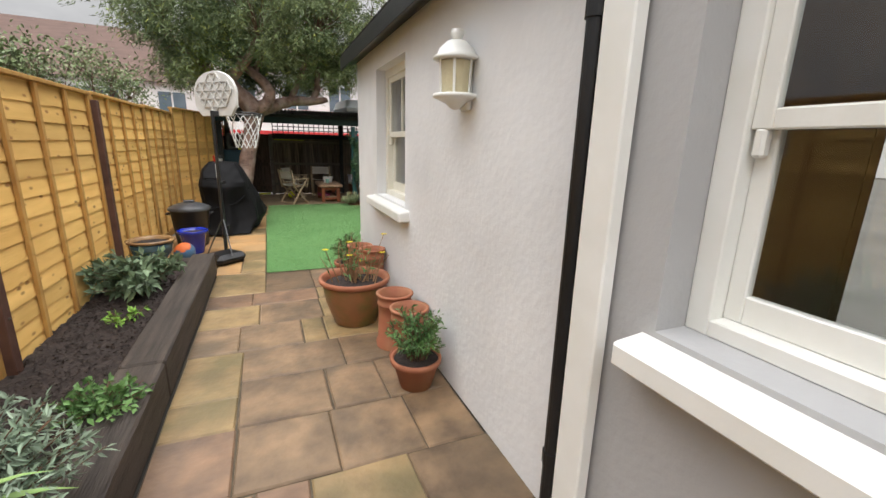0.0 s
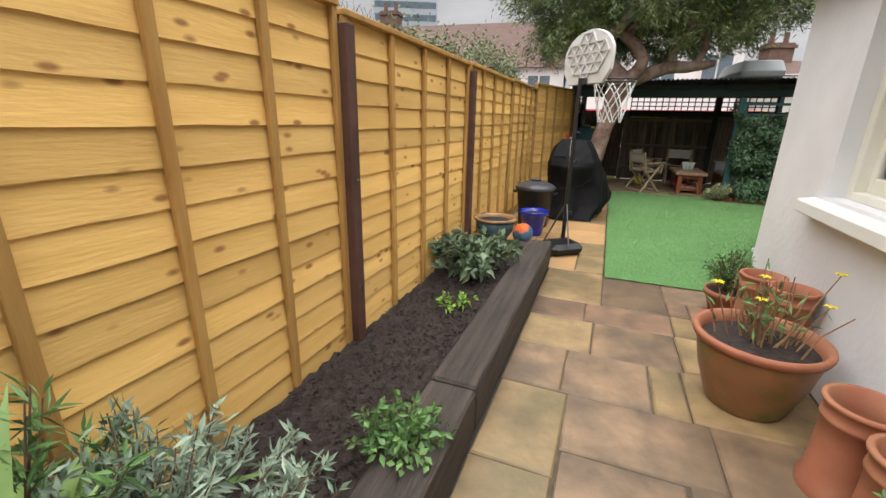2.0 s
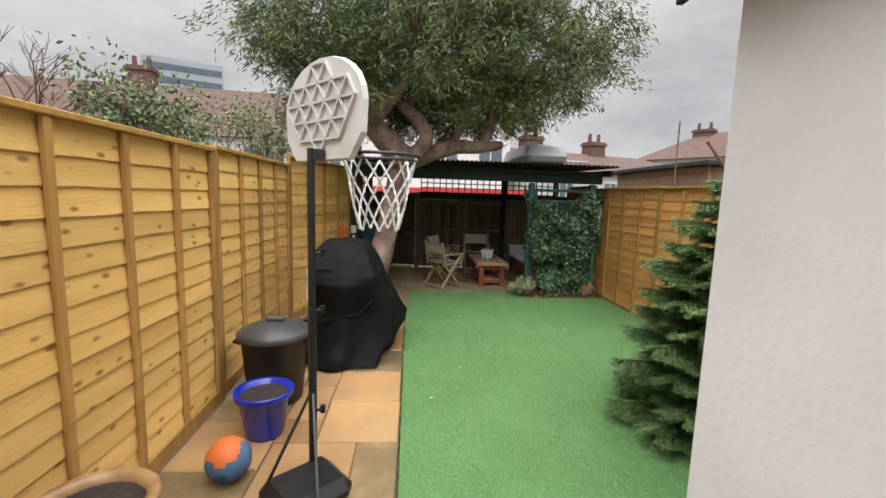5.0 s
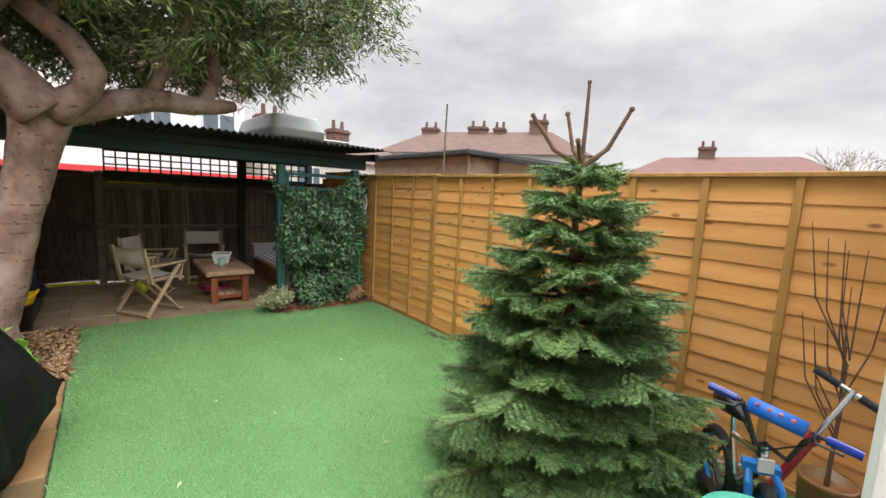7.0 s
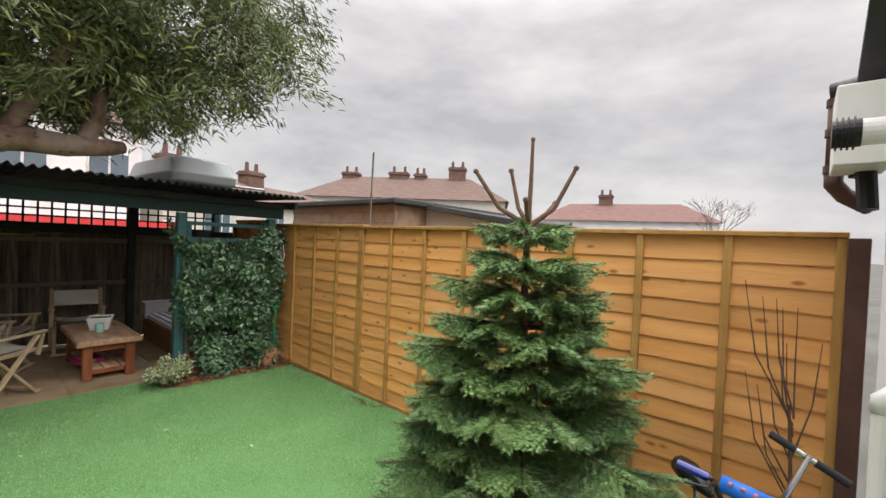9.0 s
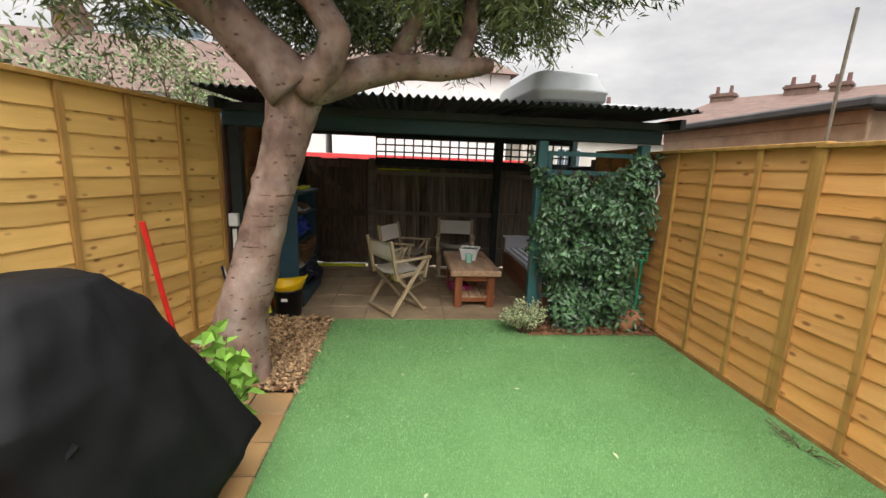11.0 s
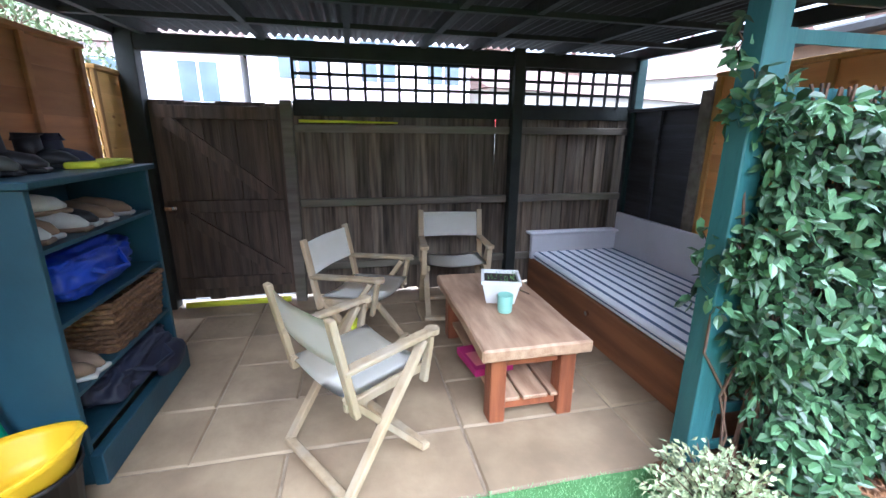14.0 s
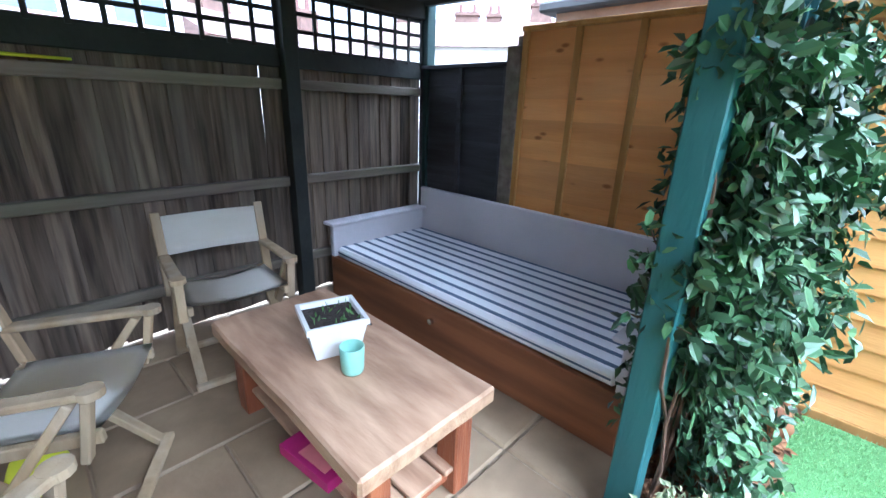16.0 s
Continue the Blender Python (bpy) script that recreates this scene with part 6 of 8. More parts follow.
# pots along the house wall
big = pot("terracotta_pot", "large mossy terracotta pot of flowering bulbs", pose(2.07, 4.80, 0.002), [(0, 0), (0.17, 0), (0.18, 0.01), (0.245, 0.20), (0.272, 0.34), (0.268, 0.36)], M["terracotta_mossy"], ([(0.265, 0.355), (0.29, 0.36), (0.30, 0.385), (0.295, 0.405), (0.27, 0.40), (0.255, 0.36), (0.25, 0.33)], M["terracotta"]), (0.256, 0.345))
pot("small_pot", "small terracotta pot with a leafy shrub", pose(2.24, 3.66, 0.002), [(0, 0), (0.10, 0), (0.145, 0.16), (0.16, 0.165), (0.162, 0.2), (0.145, 0.2), (0.14, 0.16)], M["terracotta"], None, (0.142, 0.185))
pot("small_pot", "small terracotta pot with a flowering shrub", pose(2.22, 5.98, 0.002), [(0, 0), (0.10, 0), (0.145, 0.17), (0.16, 0.175), (0.162, 0.21), (0.145, 0.21), (0.14, 0.16)], M["terracotta"], None, (0.142, 0.19))


def chimney_pot(x, y, h, r, tilt=0.0):
    t = thing("chimney_pot", "old red clay chimney pot standing by the wall", "chimney pot", pose(x, y, 0.002, 0, tilt, 0), "chimney pots")
    bm = B()
    lathe(bm, [(r * 1.12, 0), (r * 1.14, 0.04), (r * 1.02, 0.06), (r * 0.98, h * 0.6), (r, h - 0.09), (r * 1.05, h - 0.085), (r * 1.05, h - 0.07), (r, h - 0.065), (r * 1.04, h - 0.02), (r * 1.12, h - 0.015), (r * 1.12, h), (r * 0.95, h), (r * 0.9, h - 0.1), (r * 0.88, 0.05), (r * 1.0, 0.0)], seg=26)
    part("body", bm, M["terracotta"], t, smooth=True)


chimney_pot(2.27, 4.26, 0.42, 0.125)
chimney_pot(2.30, 3.99, 0.40, 0.125)
chimney_pot(2.26, 5.52, 0.50, 0.115)
chimney_pot(2.32, 5.22, 0.53, 0.11)
t = thing("terracotta_pot", "terracotta pot lying at the foot of the climber", "plant pot", pose(4.34, 11.72, 0.12, 0, 70, 30))
bm = B()
lathe(bm, [(0, -0.1), (0.07, -0.1), (0.1, 0.06), (0.115, 0.065), (0.115, 0.1), (0.1, 0.1), (0.09, 0.0), (0, 0.0)], seg=22)
part("body", bm, M["terracotta"], t, smooth=True)


# ---------------------------------------------------------------- bicycles and toys
def bicycle(name, label, m, frame_mat, wheel_r, grips, bar_h=0.92, scale=1.0):
    """A bicycle along +x, front wheel at +x; the wheels touch z 0."""
    t = thing(name, label, "bicycle", m)
    r = wheel_r
    wb = 2.1 * r + 0.42
    for k, x in enumerate((0.0, wb)):
        bm = B()
        loop_tube(bm, circle((x, 0, r), (1, 0, 0), (0, 0, 1), r - 0.024, 36), 0.024, 8)
        ty = part("tyre", bm, M["black_rubber"], t, "knobbly black tyre")
        bm = B()
        loop_tube(bm, circle((x, 0, r), (1, 0, 0), (0, 0, 1), r - 0.05, 32), 0.011, 6)
        part("rim", bm, M["chrome"], ty, "polished wheel rim")
        bm = B()
        for q in range(16):
            a = q * math.tau / 16
            cyl(bm, (x, 0.02 * (-1) ** q, r), (x + (r - 0.05) * math.cos(a), 0, r + (r - 0.05) * math.sin(a)), 0.0022, seg=4, caps=False)
        cyl(bm, (x, -0.05, r), (x, 0.05, r), 0.018, seg=10)
        part("spokes", bm, M["chrome"], ty)
        if k:
            bm = B()
            for q in range(60):
                a = q * math.tau / 60
                for s in (-0.012, 0.012):
                    c = Vector((x + (r + 0.001) * math.cos(a), s, r + (r + 0.001) * math.sin(a)))
                    bar(bm, c, c + Vector((0.012 * math.cos(a), 0, 0.012 * math.sin(a))), 0.012, 0.016)
            part("tread", bm, M["black_rubber"], ty)
    hx, hz = wb - 0.20, 2 * r + 0.17
    bbx, bbz = 0.44 * wb, r * 0.98
    sx, sz = 0.32 * wb, 2 * r + 0.06
    bm = B()
    for a, b, q in (((sx, 0, sz), (hx, 0, hz - 0.03), 0.017), ((bbx, 0, bbz), (hx + 0.02, 0, hz - 0.11), 0.021), ((bbx, 0, bbz), (sx, 0, sz), 0.016)):
        cyl(bm, a, b, q, seg=10)
    for s in (-1, 1):
        cyl(bm, (bbx, 0, bbz), (0, s * 0.055, r), 0.010, seg=8)
        cyl(bm, (sx, 0, sz - 0.03), (0, s * 0.055, r), 0.009, seg=8)
    cyl(bm, (hx + 0.025, 0, hz - 0.15), (hx - 0.01, 0, hz + 0.02), 0.024, seg=10)
    part("frame", bm, frame_mat, t)
    bm = B()
    for s in (-1, 1):
        tube(bm, [(hx + 0.03, s * 0.05, hz - 0.17), (hx + 0.1, s * 0.055, r + 0.12), (wb, s * 0.055, r)], 0.014, 8)
    bar(bm, (hx + 0.03, -0.065, hz - 0.16), (hx + 0.03, 0.065, hz - 0.16), 0.035, 0.035)
    part("fork", bm, frame_mat, t)
    bm = B()
    tube(bm, [(hx - 0.01, 0, hz + 0.02), (hx, 0, bar_h - 0.04)], 0.014, 8)
    tube(bm, [(hx - 0.08, -0.31, bar_h + 0.03), (hx - 0.02, -0.12, bar_h + 0.02), (hx + 0.02, 0, bar_h - 0.03), (hx - 0.02, 0.12, bar_h + 0.02), (hx - 0.08, 0.31, bar_h + 0.03)], 0.011, 8)
    hb = part("handlebar", bm, M["dark_metal"] if frame_mat is M["dark_metal"] else M["chrome"], t)
    for s in (-1, 1):
        bm = B()
        tube(bm, [(hx - 0.05, s * 0.20, bar_h + 0.025), (hx - 0.085, s * 0.325, bar_h + 0.03)], 0.018, 10)
        part("grip", bm, grips, hb, "ribbed handlebar grip")
        bm = B()
        tube(bm, [(hx - 0.03, s * 0.17, bar_h + 0.01), (hx + 0.03, s * 0.2, bar_h - 0.01), (hx + 0.02, s * 0.28, bar_h - 0.01)], 0.007, 6)
        tube(bm, [(hx, s * 0.16, bar_h), (hx + 0.1, s * 0.1, bar_h - 0.06), (hx + 0.06, 0, hz - 0.1)], 0.0035, 5)
        part("brake_lever", bm, M["black_plastic"], hb)
    bm = B()
    cyl(bm, (sx, 0, sz), (sx - 0.03, 0, sz + 0.14), 0.012, seg=8)
    part("seat_post", bm, M["chrome"], t)
    bm = B()
    tube(bm, [(sx - 0.15, 0, sz + 0.17), (sx - 0.08, 0, sz + 0.165), (sx + 0.03, 0, sz + 0.16), (sx + 0.11, 0, sz + 0.155)], [0.05, 0.06, 0.03, 0.015], 10)
    part("saddle", bm, M["black_plastic"], t, smooth=True)
    bm = B()
    cyl(bm, (bbx, 0.05, bbz), (bbx, 0.058, bbz), 0.075, seg=20)
    bar(bm, (bbx, 0.075, bbz), (bbx + 0.1, 0.075, bbz - 0.10), 0.018, 0.012)
    bar(bm, (bbx, -0.07, bbz), (bbx - 0.1, -0.07, bbz + 0.10), 0.018, 0.012)
    box(bm, bbx + 0.06, bbx + 0.14, 0.08, 0.16, bbz - 0.115, bbz - 0.095)
    part("crank", bm, M["dark_metal"], t)
    return t


bicycle("mountain_bike", "black mountain bike leaning by the shrubs", pose(0.24, 1.24, 0.15, 10, 0, 98), M["dark_metal"], 0.33, M["black_rubber"], 1.09)
def childs_bike():
    t = thing("childs_bike", "childrens bike with royal blue fork and chrome frame", "bicycle")
    F, Rw = Vector((3.84, 6.76, 0.012)), Vector((4.24, 7.08, 0.012))
    d = (F - Rw).normalized()
    n = Vector((-d.y, d.x, 0))
    up = Vector((0, 0, 1))
    r = 0.20
    for k, (c, dd) in enumerate(((F, Vector((-0.92, -0.4, 0)).normalized()), (Rw, d))):
        c = c + up * r
        nn = Vector((-dd.y, dd.x, 0))
        bm = B()
        loop_tube(bm, circle(c, dd, up, r - 0.026, 32), 0.026, 8)
        ty = part("tyre", bm, M["black_rubber"], t, "grey black ribbed tyre")
        bm = B()
        loop_tube(bm, circle(c, dd, up, r - 0.056, 28), 0.011, 6)
        part("rim", bm, M["bike_blue"], ty, "royal blue wheel rim")
        bm = B()
        for q in range(14):
            a = q * math.tau / 14
            cyl(bm, c + nn * 0.02 * (-1) ** q, c + (dd * math.cos(a) + up * math.sin(a)) * (r - 0.056), 0.0022, seg=4, caps=False)
        cyl(bm, c - nn * 0.07, c + nn * 0.07, 0.014, seg=10)
        part("spokes", bm, M["chrome"], ty)
    fd = Vector((-0.92, -0.4, 0)).normalized()
    fn = Vector((-fd.y, fd.x, 0))
    hd = F + d * -0.10 + up * 0.50
    bm = B()
    for sg in (-1, 1):
        tube(bm, [hd - up * 0.06 + fn * sg * 0.045, F + up * 0.38 + fn * sg * 0.06 - d * 0.05, F + up * r + fn * sg * 0.06], 0.017, 8)
    bar(bm, hd - up * 0.06 - fn * 0.07, hd - up * 0.06 + fn * 0.07, 0.05, 0.04)
    part("fork", bm, M["bike_blue"], t, "royal blue fork")
    bb = Rw.lerp(F, 0.45) + up * 0.21
    st = Rw.lerp(F, 0.26) + up * 0.44
    bm = B()
    for p, q, w in ((st, hd, 0.016), (bb, hd - up * 0.07, 0.019), (bb, st, 0.016)):
        cyl(bm, p, q, w, seg=10)
    for sg in (-1, 1):
        cyl(bm, bb, Rw + up * r + n * sg * 0.05, 0.010, seg=8)
        cyl(bm, st - up * 0.04, Rw + up * r + n * sg * 0.05, 0.009, seg=8)
    cyl(bm, hd - up * 0.09, hd + up * 0.05, 0.024, seg=12)
    part("frame", bm, M["chrome"], t, "scuffed chrome frame")
    bm = B()
    cyl(bm, st, st + up * 0.10 + d * -0.02, 0.012, seg=8)
    part("seat_post", bm, M["chrome"], t)
    bm = B()
    tube(bm, [st + up * 0.13 - d * 0.16, st + up * 0.135 - d * 0.07, st + up * 0.13 + d * 0.10], [0.05, 0.06, 0.018], 10)
    part("saddle", bm, M["black_plastic"], t, smooth=True)
    L, Rr = Vector((3.80, 7.03, 0.79)), Vector((3.80, 6.51, 0.72))
    mid = hd + up * 0.06
    bm = B()
    ca, cb = L.lerp(Rr, 0.30), L.lerp(Rr, 0.68)
    tube(bm, [L, L.lerp(Rr, 0.24), ca - up * 0.05, L.lerp(Rr, 0.38) - up * 0.16, mid, L.lerp(Rr, 0.60) - up * 0.16, cb - up * 0.05, L.lerp(Rr, 0.76), Rr], 0.011, 8)
    cyl(bm, mid - up * 0.02, hd, 0.016, seg=8)
    hb = part("handlebar", bm, M["dark_metal"], t, "black bent handlebar")
    bm = B()
    cyl(bm, ca + up * 0.0, cb + up * 0.0, 0.034, seg=12)
    part("bar_pad", bm, M["blue_bat"], hb, "bright blue crossbar pad with printed flowers", smooth=True)
    bm = B()
    for k in range(4):
        c = ca.lerp(cb, 0.18 + k * 0.21) + Vector((-0.026, 0, 0.024))
        bmesh.ops.create_icosphere(bm, subdivisions=1, radius=0.010, matrix=Matrix.Translation(c))
    part("pad_print", bm, M["pink"], hb, "small pale printed flowers")
    for p, q in ((L, L.lerp(Rr, 0.22)), (Rr, L.lerp(Rr, 0.80))):
        bm = B()
        tube(bm, [p, q], 0.018, 10)
        part("grip", bm, M["glaze_blue"], hb, "blue rubber grip")
    for p in (0.27, 0.72):
        bm = B()
        c = L.lerp(Rr, p)
        tube(bm, [c, c + Vector((-0.05, 0.02 if p < 0.5 else -0.02, -0.015)), c + Vector((-0.06, 0.10 if p < 0.5 else -0.10, -0.02))], 0.006, 6)
        tube(bm, [c, c + Vector((-0.08, 0, -0.02)), mid + Vector((-0.06, 0, -0.02)), hd - up * 0.08], 0.0035, 5)
        part("brake_lever", bm, M["black_plastic"], hb)
    bm = B()
    bar(bm, hd + d * 0.03 - up * 0.03, hd + d * 0.045 - up * 0.03, 0.06, 0.06)
    part("reflector", bm, M["white_plastic"], t, "white front reflector")
    bm = B()
    cyl(bm, bb - n * 0.02, bb + n * 0.06, 0.07, seg=18)
    bar(bm, bb + n * 0.07, bb + n * 0.07 + d * 0.10 - up * 0.08, 0.018, 0.012)
    bar(bm, bb - n * 0.07, bb - n * 0.07 - d * 0.10 + up * 0.08, 0.018, 0.012)
    part("crank", bm, M["dark_metal"], t)
    for sg in (-1, 1):
        bm = B()
        cyl(bm, Rw + up * r + n * sg * 0.07, Rw + up * r + n * sg * 0.15, 0.018, seg=10)
        part("stunt_peg", bm, M["chrome"], t)


childs_bike()


def scooter():
    t = thing("scooter", "red and chrome push scooter propped against the fence post", "scooter")
    foot, top = Vector((4.02, 6.88, 0.10)), Vector((4.22, 6.60, 0.83))
    u = (top - foot).normalized()
    bm = B()
    cyl(bm, foot.lerp(top, 0.62), top, 0.013, seg=10)
    part("stem", bm, M["chrome"], t)
    bm = B()
    cyl(bm, foot, foot.lerp(top, 0.66), 0.021, seg=12)
    cyl(bm, foot.lerp(top, 0.62), foot.lerp(top, 0.68), 0.027, seg=12)
    part("steering_tube", bm, M["bike_red"], t, "dark red steering tube")
    a, b = Vector((4.22, 6.74, 0.88)), Vector((4.22, 6.47, 0.755))
    bm = B()
    cyl(bm, a, b, 0.011, seg=10)
    part("handlebar", bm, M["chrome"], t)
    for p, q in ((a, a.lerp(b, 0.34)), (b, b.lerp(a, 0.40))):
        bm = B()
        cyl(bm, p, q, 0.018, seg=12)
        part("grip", bm, M["black_rubber"], t, "black foam grip")
    bm = B()
    bar(bm, foot + Vector((0, 0, -0.03)), foot + Vector((0.30, 0.28, -0.03)), 0.11, 0.03)
    part("deck", bm, M["dark_metal"], t)
    for c in (foot + Vector((-0.03, -0.02, -0.035)), foot + Vector((0.32, 0.30, -0.035))):
        bm = B()
        loop_tube(bm, circle(c, Vector((0.73, 0.68, 0)), (0, 0, 1), 0.035, 18), 0.017, 8)
        part("wheel", bm, M["black_rubber"], t)


scooter()
t = thing("mint_toy", "mint green plastic tub upturned beside the bike", "toy", pose(3.38, 6.70, 0.012))
bm = B()
lathe(bm, [(0.205, 0), (0.21, 0.03), (0.19, 0.47), (0.175, 0.50), (0.12, 0.518), (0, 0.522)], seg=28)
part("shell", bm, M["mint"], t, smooth=True)
bm = B()
lathe(bm, [(0.206, 0.005), (0.225, 0.01), (0.225, 0.03), (0.206, 0.035)], seg=28)
part("rim", bm, M["mint"], t)


def fence_clutter():
    t = thing("white_plank", "white painted plank with a red strip against the fence", "plank", pose(0.15, 2.20, 0.14, 0, -3, 0))
    part("plank", box(B(), -0.012, 0.012, -0.10, 0.10, 0.0, 1.75, 0.003), M["white_paint"], t)
    part("strip", box(B(), 0.013, 0.02, 0.02, 0.075, 0.0, 1.2, 0.002), M["bike_red"], t, "dark red strip")
    t = thing("foam_ring", "neon yellow throwing ring hung on the fence", "toy ring", pose(0.17, 2.275, 1.44))
    bm = B()
    loop_tube(bm, circle((0, 0, 0), (0, 1, 0), (0, 0, 1), 0.145, 36), 0.022, 10)
    part("ring", bm, M["neon"], t)
    bm = B()
    loop_tube(bm, circle((0.02, 0, 0), (0, 1, 0), (0, 0, 1), 0.145, 36), 0.009, 6)
    part("stripe", bm, M["navy"], t, "navy stripe")
    t = thing("toy_water_gun", "red plastic toy grip hung on the fence", "toy", pose(0.17, 2.245, 1.26))
    bm = B()
    tube(bm, [(0, 0, 0.14), (0, 0.01, 0.02), (0.0, 0.03, -0.05)], [0.02, 0.024, 0.03], 10)
    tube(bm, [(0, 0.02, -0.04), (0, 0.06, -0.06)], [0.03, 0.015], 10)
    part("grip", bm, M["red"], t, smooth=True)


fence_clutter()


# ---------------------------------------------------------------- trees and plants
def garden_tree():
    t = thing("garden_tree", "leaning evergreen tree with scarred pinkish trunk", "tree")
    trunk = [(0.88, 10.83, -0.05), (0.875, 10.83, 0.15), (0.90, 10.85, 0.45), (0.99, 10.90, 0.8), (1.07, 10.95, 1.15), (1.15, 11.03, 1.5), (1.22, 11.11, 1.85), (1.26, 11.15, 2.08), (1.28, 11.17, 2.25)]
    rad = [0.25, 0.208, 0.178, 0.158, 0.147, 0.147, 0.165, 0.205, 0.16]
    pts, rs = [], []
    for i in range(len(trunk) - 1):
        for k in range(5):
            u = k / 5
            pts.append(Vector(trunk[i]).lerp(Vector(trunk[i + 1]), u))
            rs.append(rad[i] + (rad[i + 1] - rad[i]) * u)
    bm = B()
    tube(bm, pts, rs, 28)
    rng = random.Random(3)
    scars = [(rng.uniform(0, math.tau), 1.95 - 1.8 * rng.random() ** 0.6) for _ in range(240)]
    for v in bm.verts:
        if v.co.z < 0.02:
            continue
        i = min(range(len(pts)), key=lambda k: abs(pts[k].z - v.co.z))
        d = v.co - pts[i]
        if d.length < 1e-4:
            continue
        a = math.atan2(d.y, d.x)
        q = 0.012 * noise.noise(Vector((math.cos(a) * 2, math.sin(a) * 2, v.co.z * 3.5))) + 0.008 * noise.noise(v.co * 16)
        for sa, sz in scars:
            da = (a - sa + math.pi) % math.tau - math.pi
            if abs(da) < 0.5 and abs(v.co.z - sz) < 0.06:
                q += 0.014 * math.exp(-(da / 0.16) ** 2 - ((v.co.z - sz) / 0.02) ** 2)
        v.co += d.normalized() * q
    part("trunk", bm, M["bark"], t, smooth=True)
    bm = B()
    for sa, sz in scars[:210]:
        i = min(range(len(pts)), key=lambda k: abs(pts[k].z - sz))
        c = pts[i] + Vector((math.cos(sa), math.sin(sa), 0)) * (rs[i] + 0.002)
        tng = Vector((-math.sin(sa), math.cos(sa), 0))
        w = rng.uniform(0.010, 0.040)
        cyl(bm, c - tng * w, c + tng * w, rng.uniform(0.003, 0.007), seg=6)
    tagged(part("bark_scarring", bm, M["twig"], t, "dark healed scars in the bark", smooth=True), kind="stuff")
    limbs = [
        ([(1.36, 11.08, 2.12), (1.66, 11.17, 2.22), (2.00, 11.26, 2.33), (2.33, 11.35, 2.36), (2.75, 11.40, 2.42)], [0.11, 0.095, 0.085, 0.075, 0.05]),
        ([(1.34, 11.05, 2.10), (1.52, 10.98, 2.26), (1.60, 10.95, 2.45), (1.45, 10.98, 2.66), (1.15, 11.05, 2.92), (0.95, 11.1, 3.3)], [0.115, 0.09, 0.08, 0.075, 0.065, 0.04]),
        ([(1.28, 11.05, 2.08), (1.08, 11.02, 2.30), (0.88, 10.97, 2.52), (0.70, 10.92, 2.64), (0.56, 10.88, 2.66)], [0.16, 0.135, 0.12, 0.105, 0.085]),
        ([(0.80, 10.95, 2.60), (1.0, 10.9, 2.78), (1.25, 10.75, 3.05), (1.45, 10.5, 3.4)], [0.10, 0.085, 0.06, 0.03]),
        ([(0.66, 10.9, 2.62), (0.45, 10.85, 2.85), (0.15, 10.8, 3.1), (-0.15, 10.9, 3.4)], [0.07, 0.055, 0.045, 0.025]),
        ([(2.45, 11.37, 2.38), (2.56, 11.45, 2.65), (2.58, 11.52, 3.0), (2.85, 11.6, 3.5)], [0.06, 0.055, 0.045, 0.025]),
        ([(2.00, 11.26, 2.33), (2.15, 11.2, 2.75), (2.35, 11.05, 3.2), (2.5, 10.8, 3.6)], [0.05, 0.045, 0.035, 0.02]),
        ([(1.30, 11.02, 2.80), (1.6, 11.3, 3.3), (1.9, 11.5, 3.9)], [0.055, 0.045, 0.025]),
        ([(2.58, 11.52, 3.0), (3.1, 11.5, 3.1), (3.7, 11.3, 3.3)], [0.035, 0.028, 0.015]),
    ]
    tips = []
    for path, radii in limbs:
        bm = B()
        fine, fr = [], []
        for i in range(len(path) - 1):
            for k in range(4):
                u = k / 4
                p = Vector(path[i]).lerp(Vector(path[i + 1]), u)
                fine.append(p + Vector(noise.noise_vector(p * 4)) * 0.02)
                fr.append(1.25 * (radii[i] + (radii[i + 1] - radii[i]) * u))
        fine.append(Vector(path[-1]))
        fr.append(radii[-1])
        tube(bm, fine, fr, 12)
        part("limb", bm, M["bark"], t, smooth=True)
        tips += [fine[k] for k in range(len(fine) // 3, len(fine))]
    # crown: clumps of drooping sprays gathered round lobes, with gaps between
    nr = np.random.default_rng(11)
    lobes = np.array([[1.0, 11.2, 3.6, 1.0], [2.0, 11.3, 3.9, 1.15], [3.0, 11.4, 3.75, 0.95], [0.1, 11.0, 3.5, 0.9], [1.5, 10.5, 3.7, 0.95], [2.6, 10.6, 3.9, 0.95], [0.3, 11.9, 3.9, 0.9], [2.3, 12.2, 3.7, 0.9], [3.7, 11.3, 3.6, 0.75], [1.4, 11.0, 4.7, 1.1], [2.5, 11.2, 4.8, 1.0], [0.6, 10.5, 4.3, 0.85], [3.3, 11.0, 4.5, 0.8], [2.9, 11.7, 3.05, 0.55], [0.55, 10.7, 3.0, 0.5], [4.2, 11.3, 4.1, 0.55], [-0.6, 11.2, 3.9, 0.6], [1.7, 11.7, 3.0, 0.6], [2.3, 11.0, 3.15, 0.5], [3.3, 11.2, 3.1, 0.5], [0.0, 11.3, 2.95, 0.5], [2.6, 12.1, 3.0, 0.5], [0.9, 11.5, 3.0, 0.6], [1.5, 11.5, 2.85, 0.45], [0.2, 10.6, 2.95, 0.45], [2.2, 11.7, 2.8, 0.4], [1.1, 12.3, 3.5, 0.9], [0.2, 10.4, 3.6, 0.7], [3.2, 12.3, 3.5, 0.7]])
    bm = B()
    P, D, N = [], [], []
    sprays = []
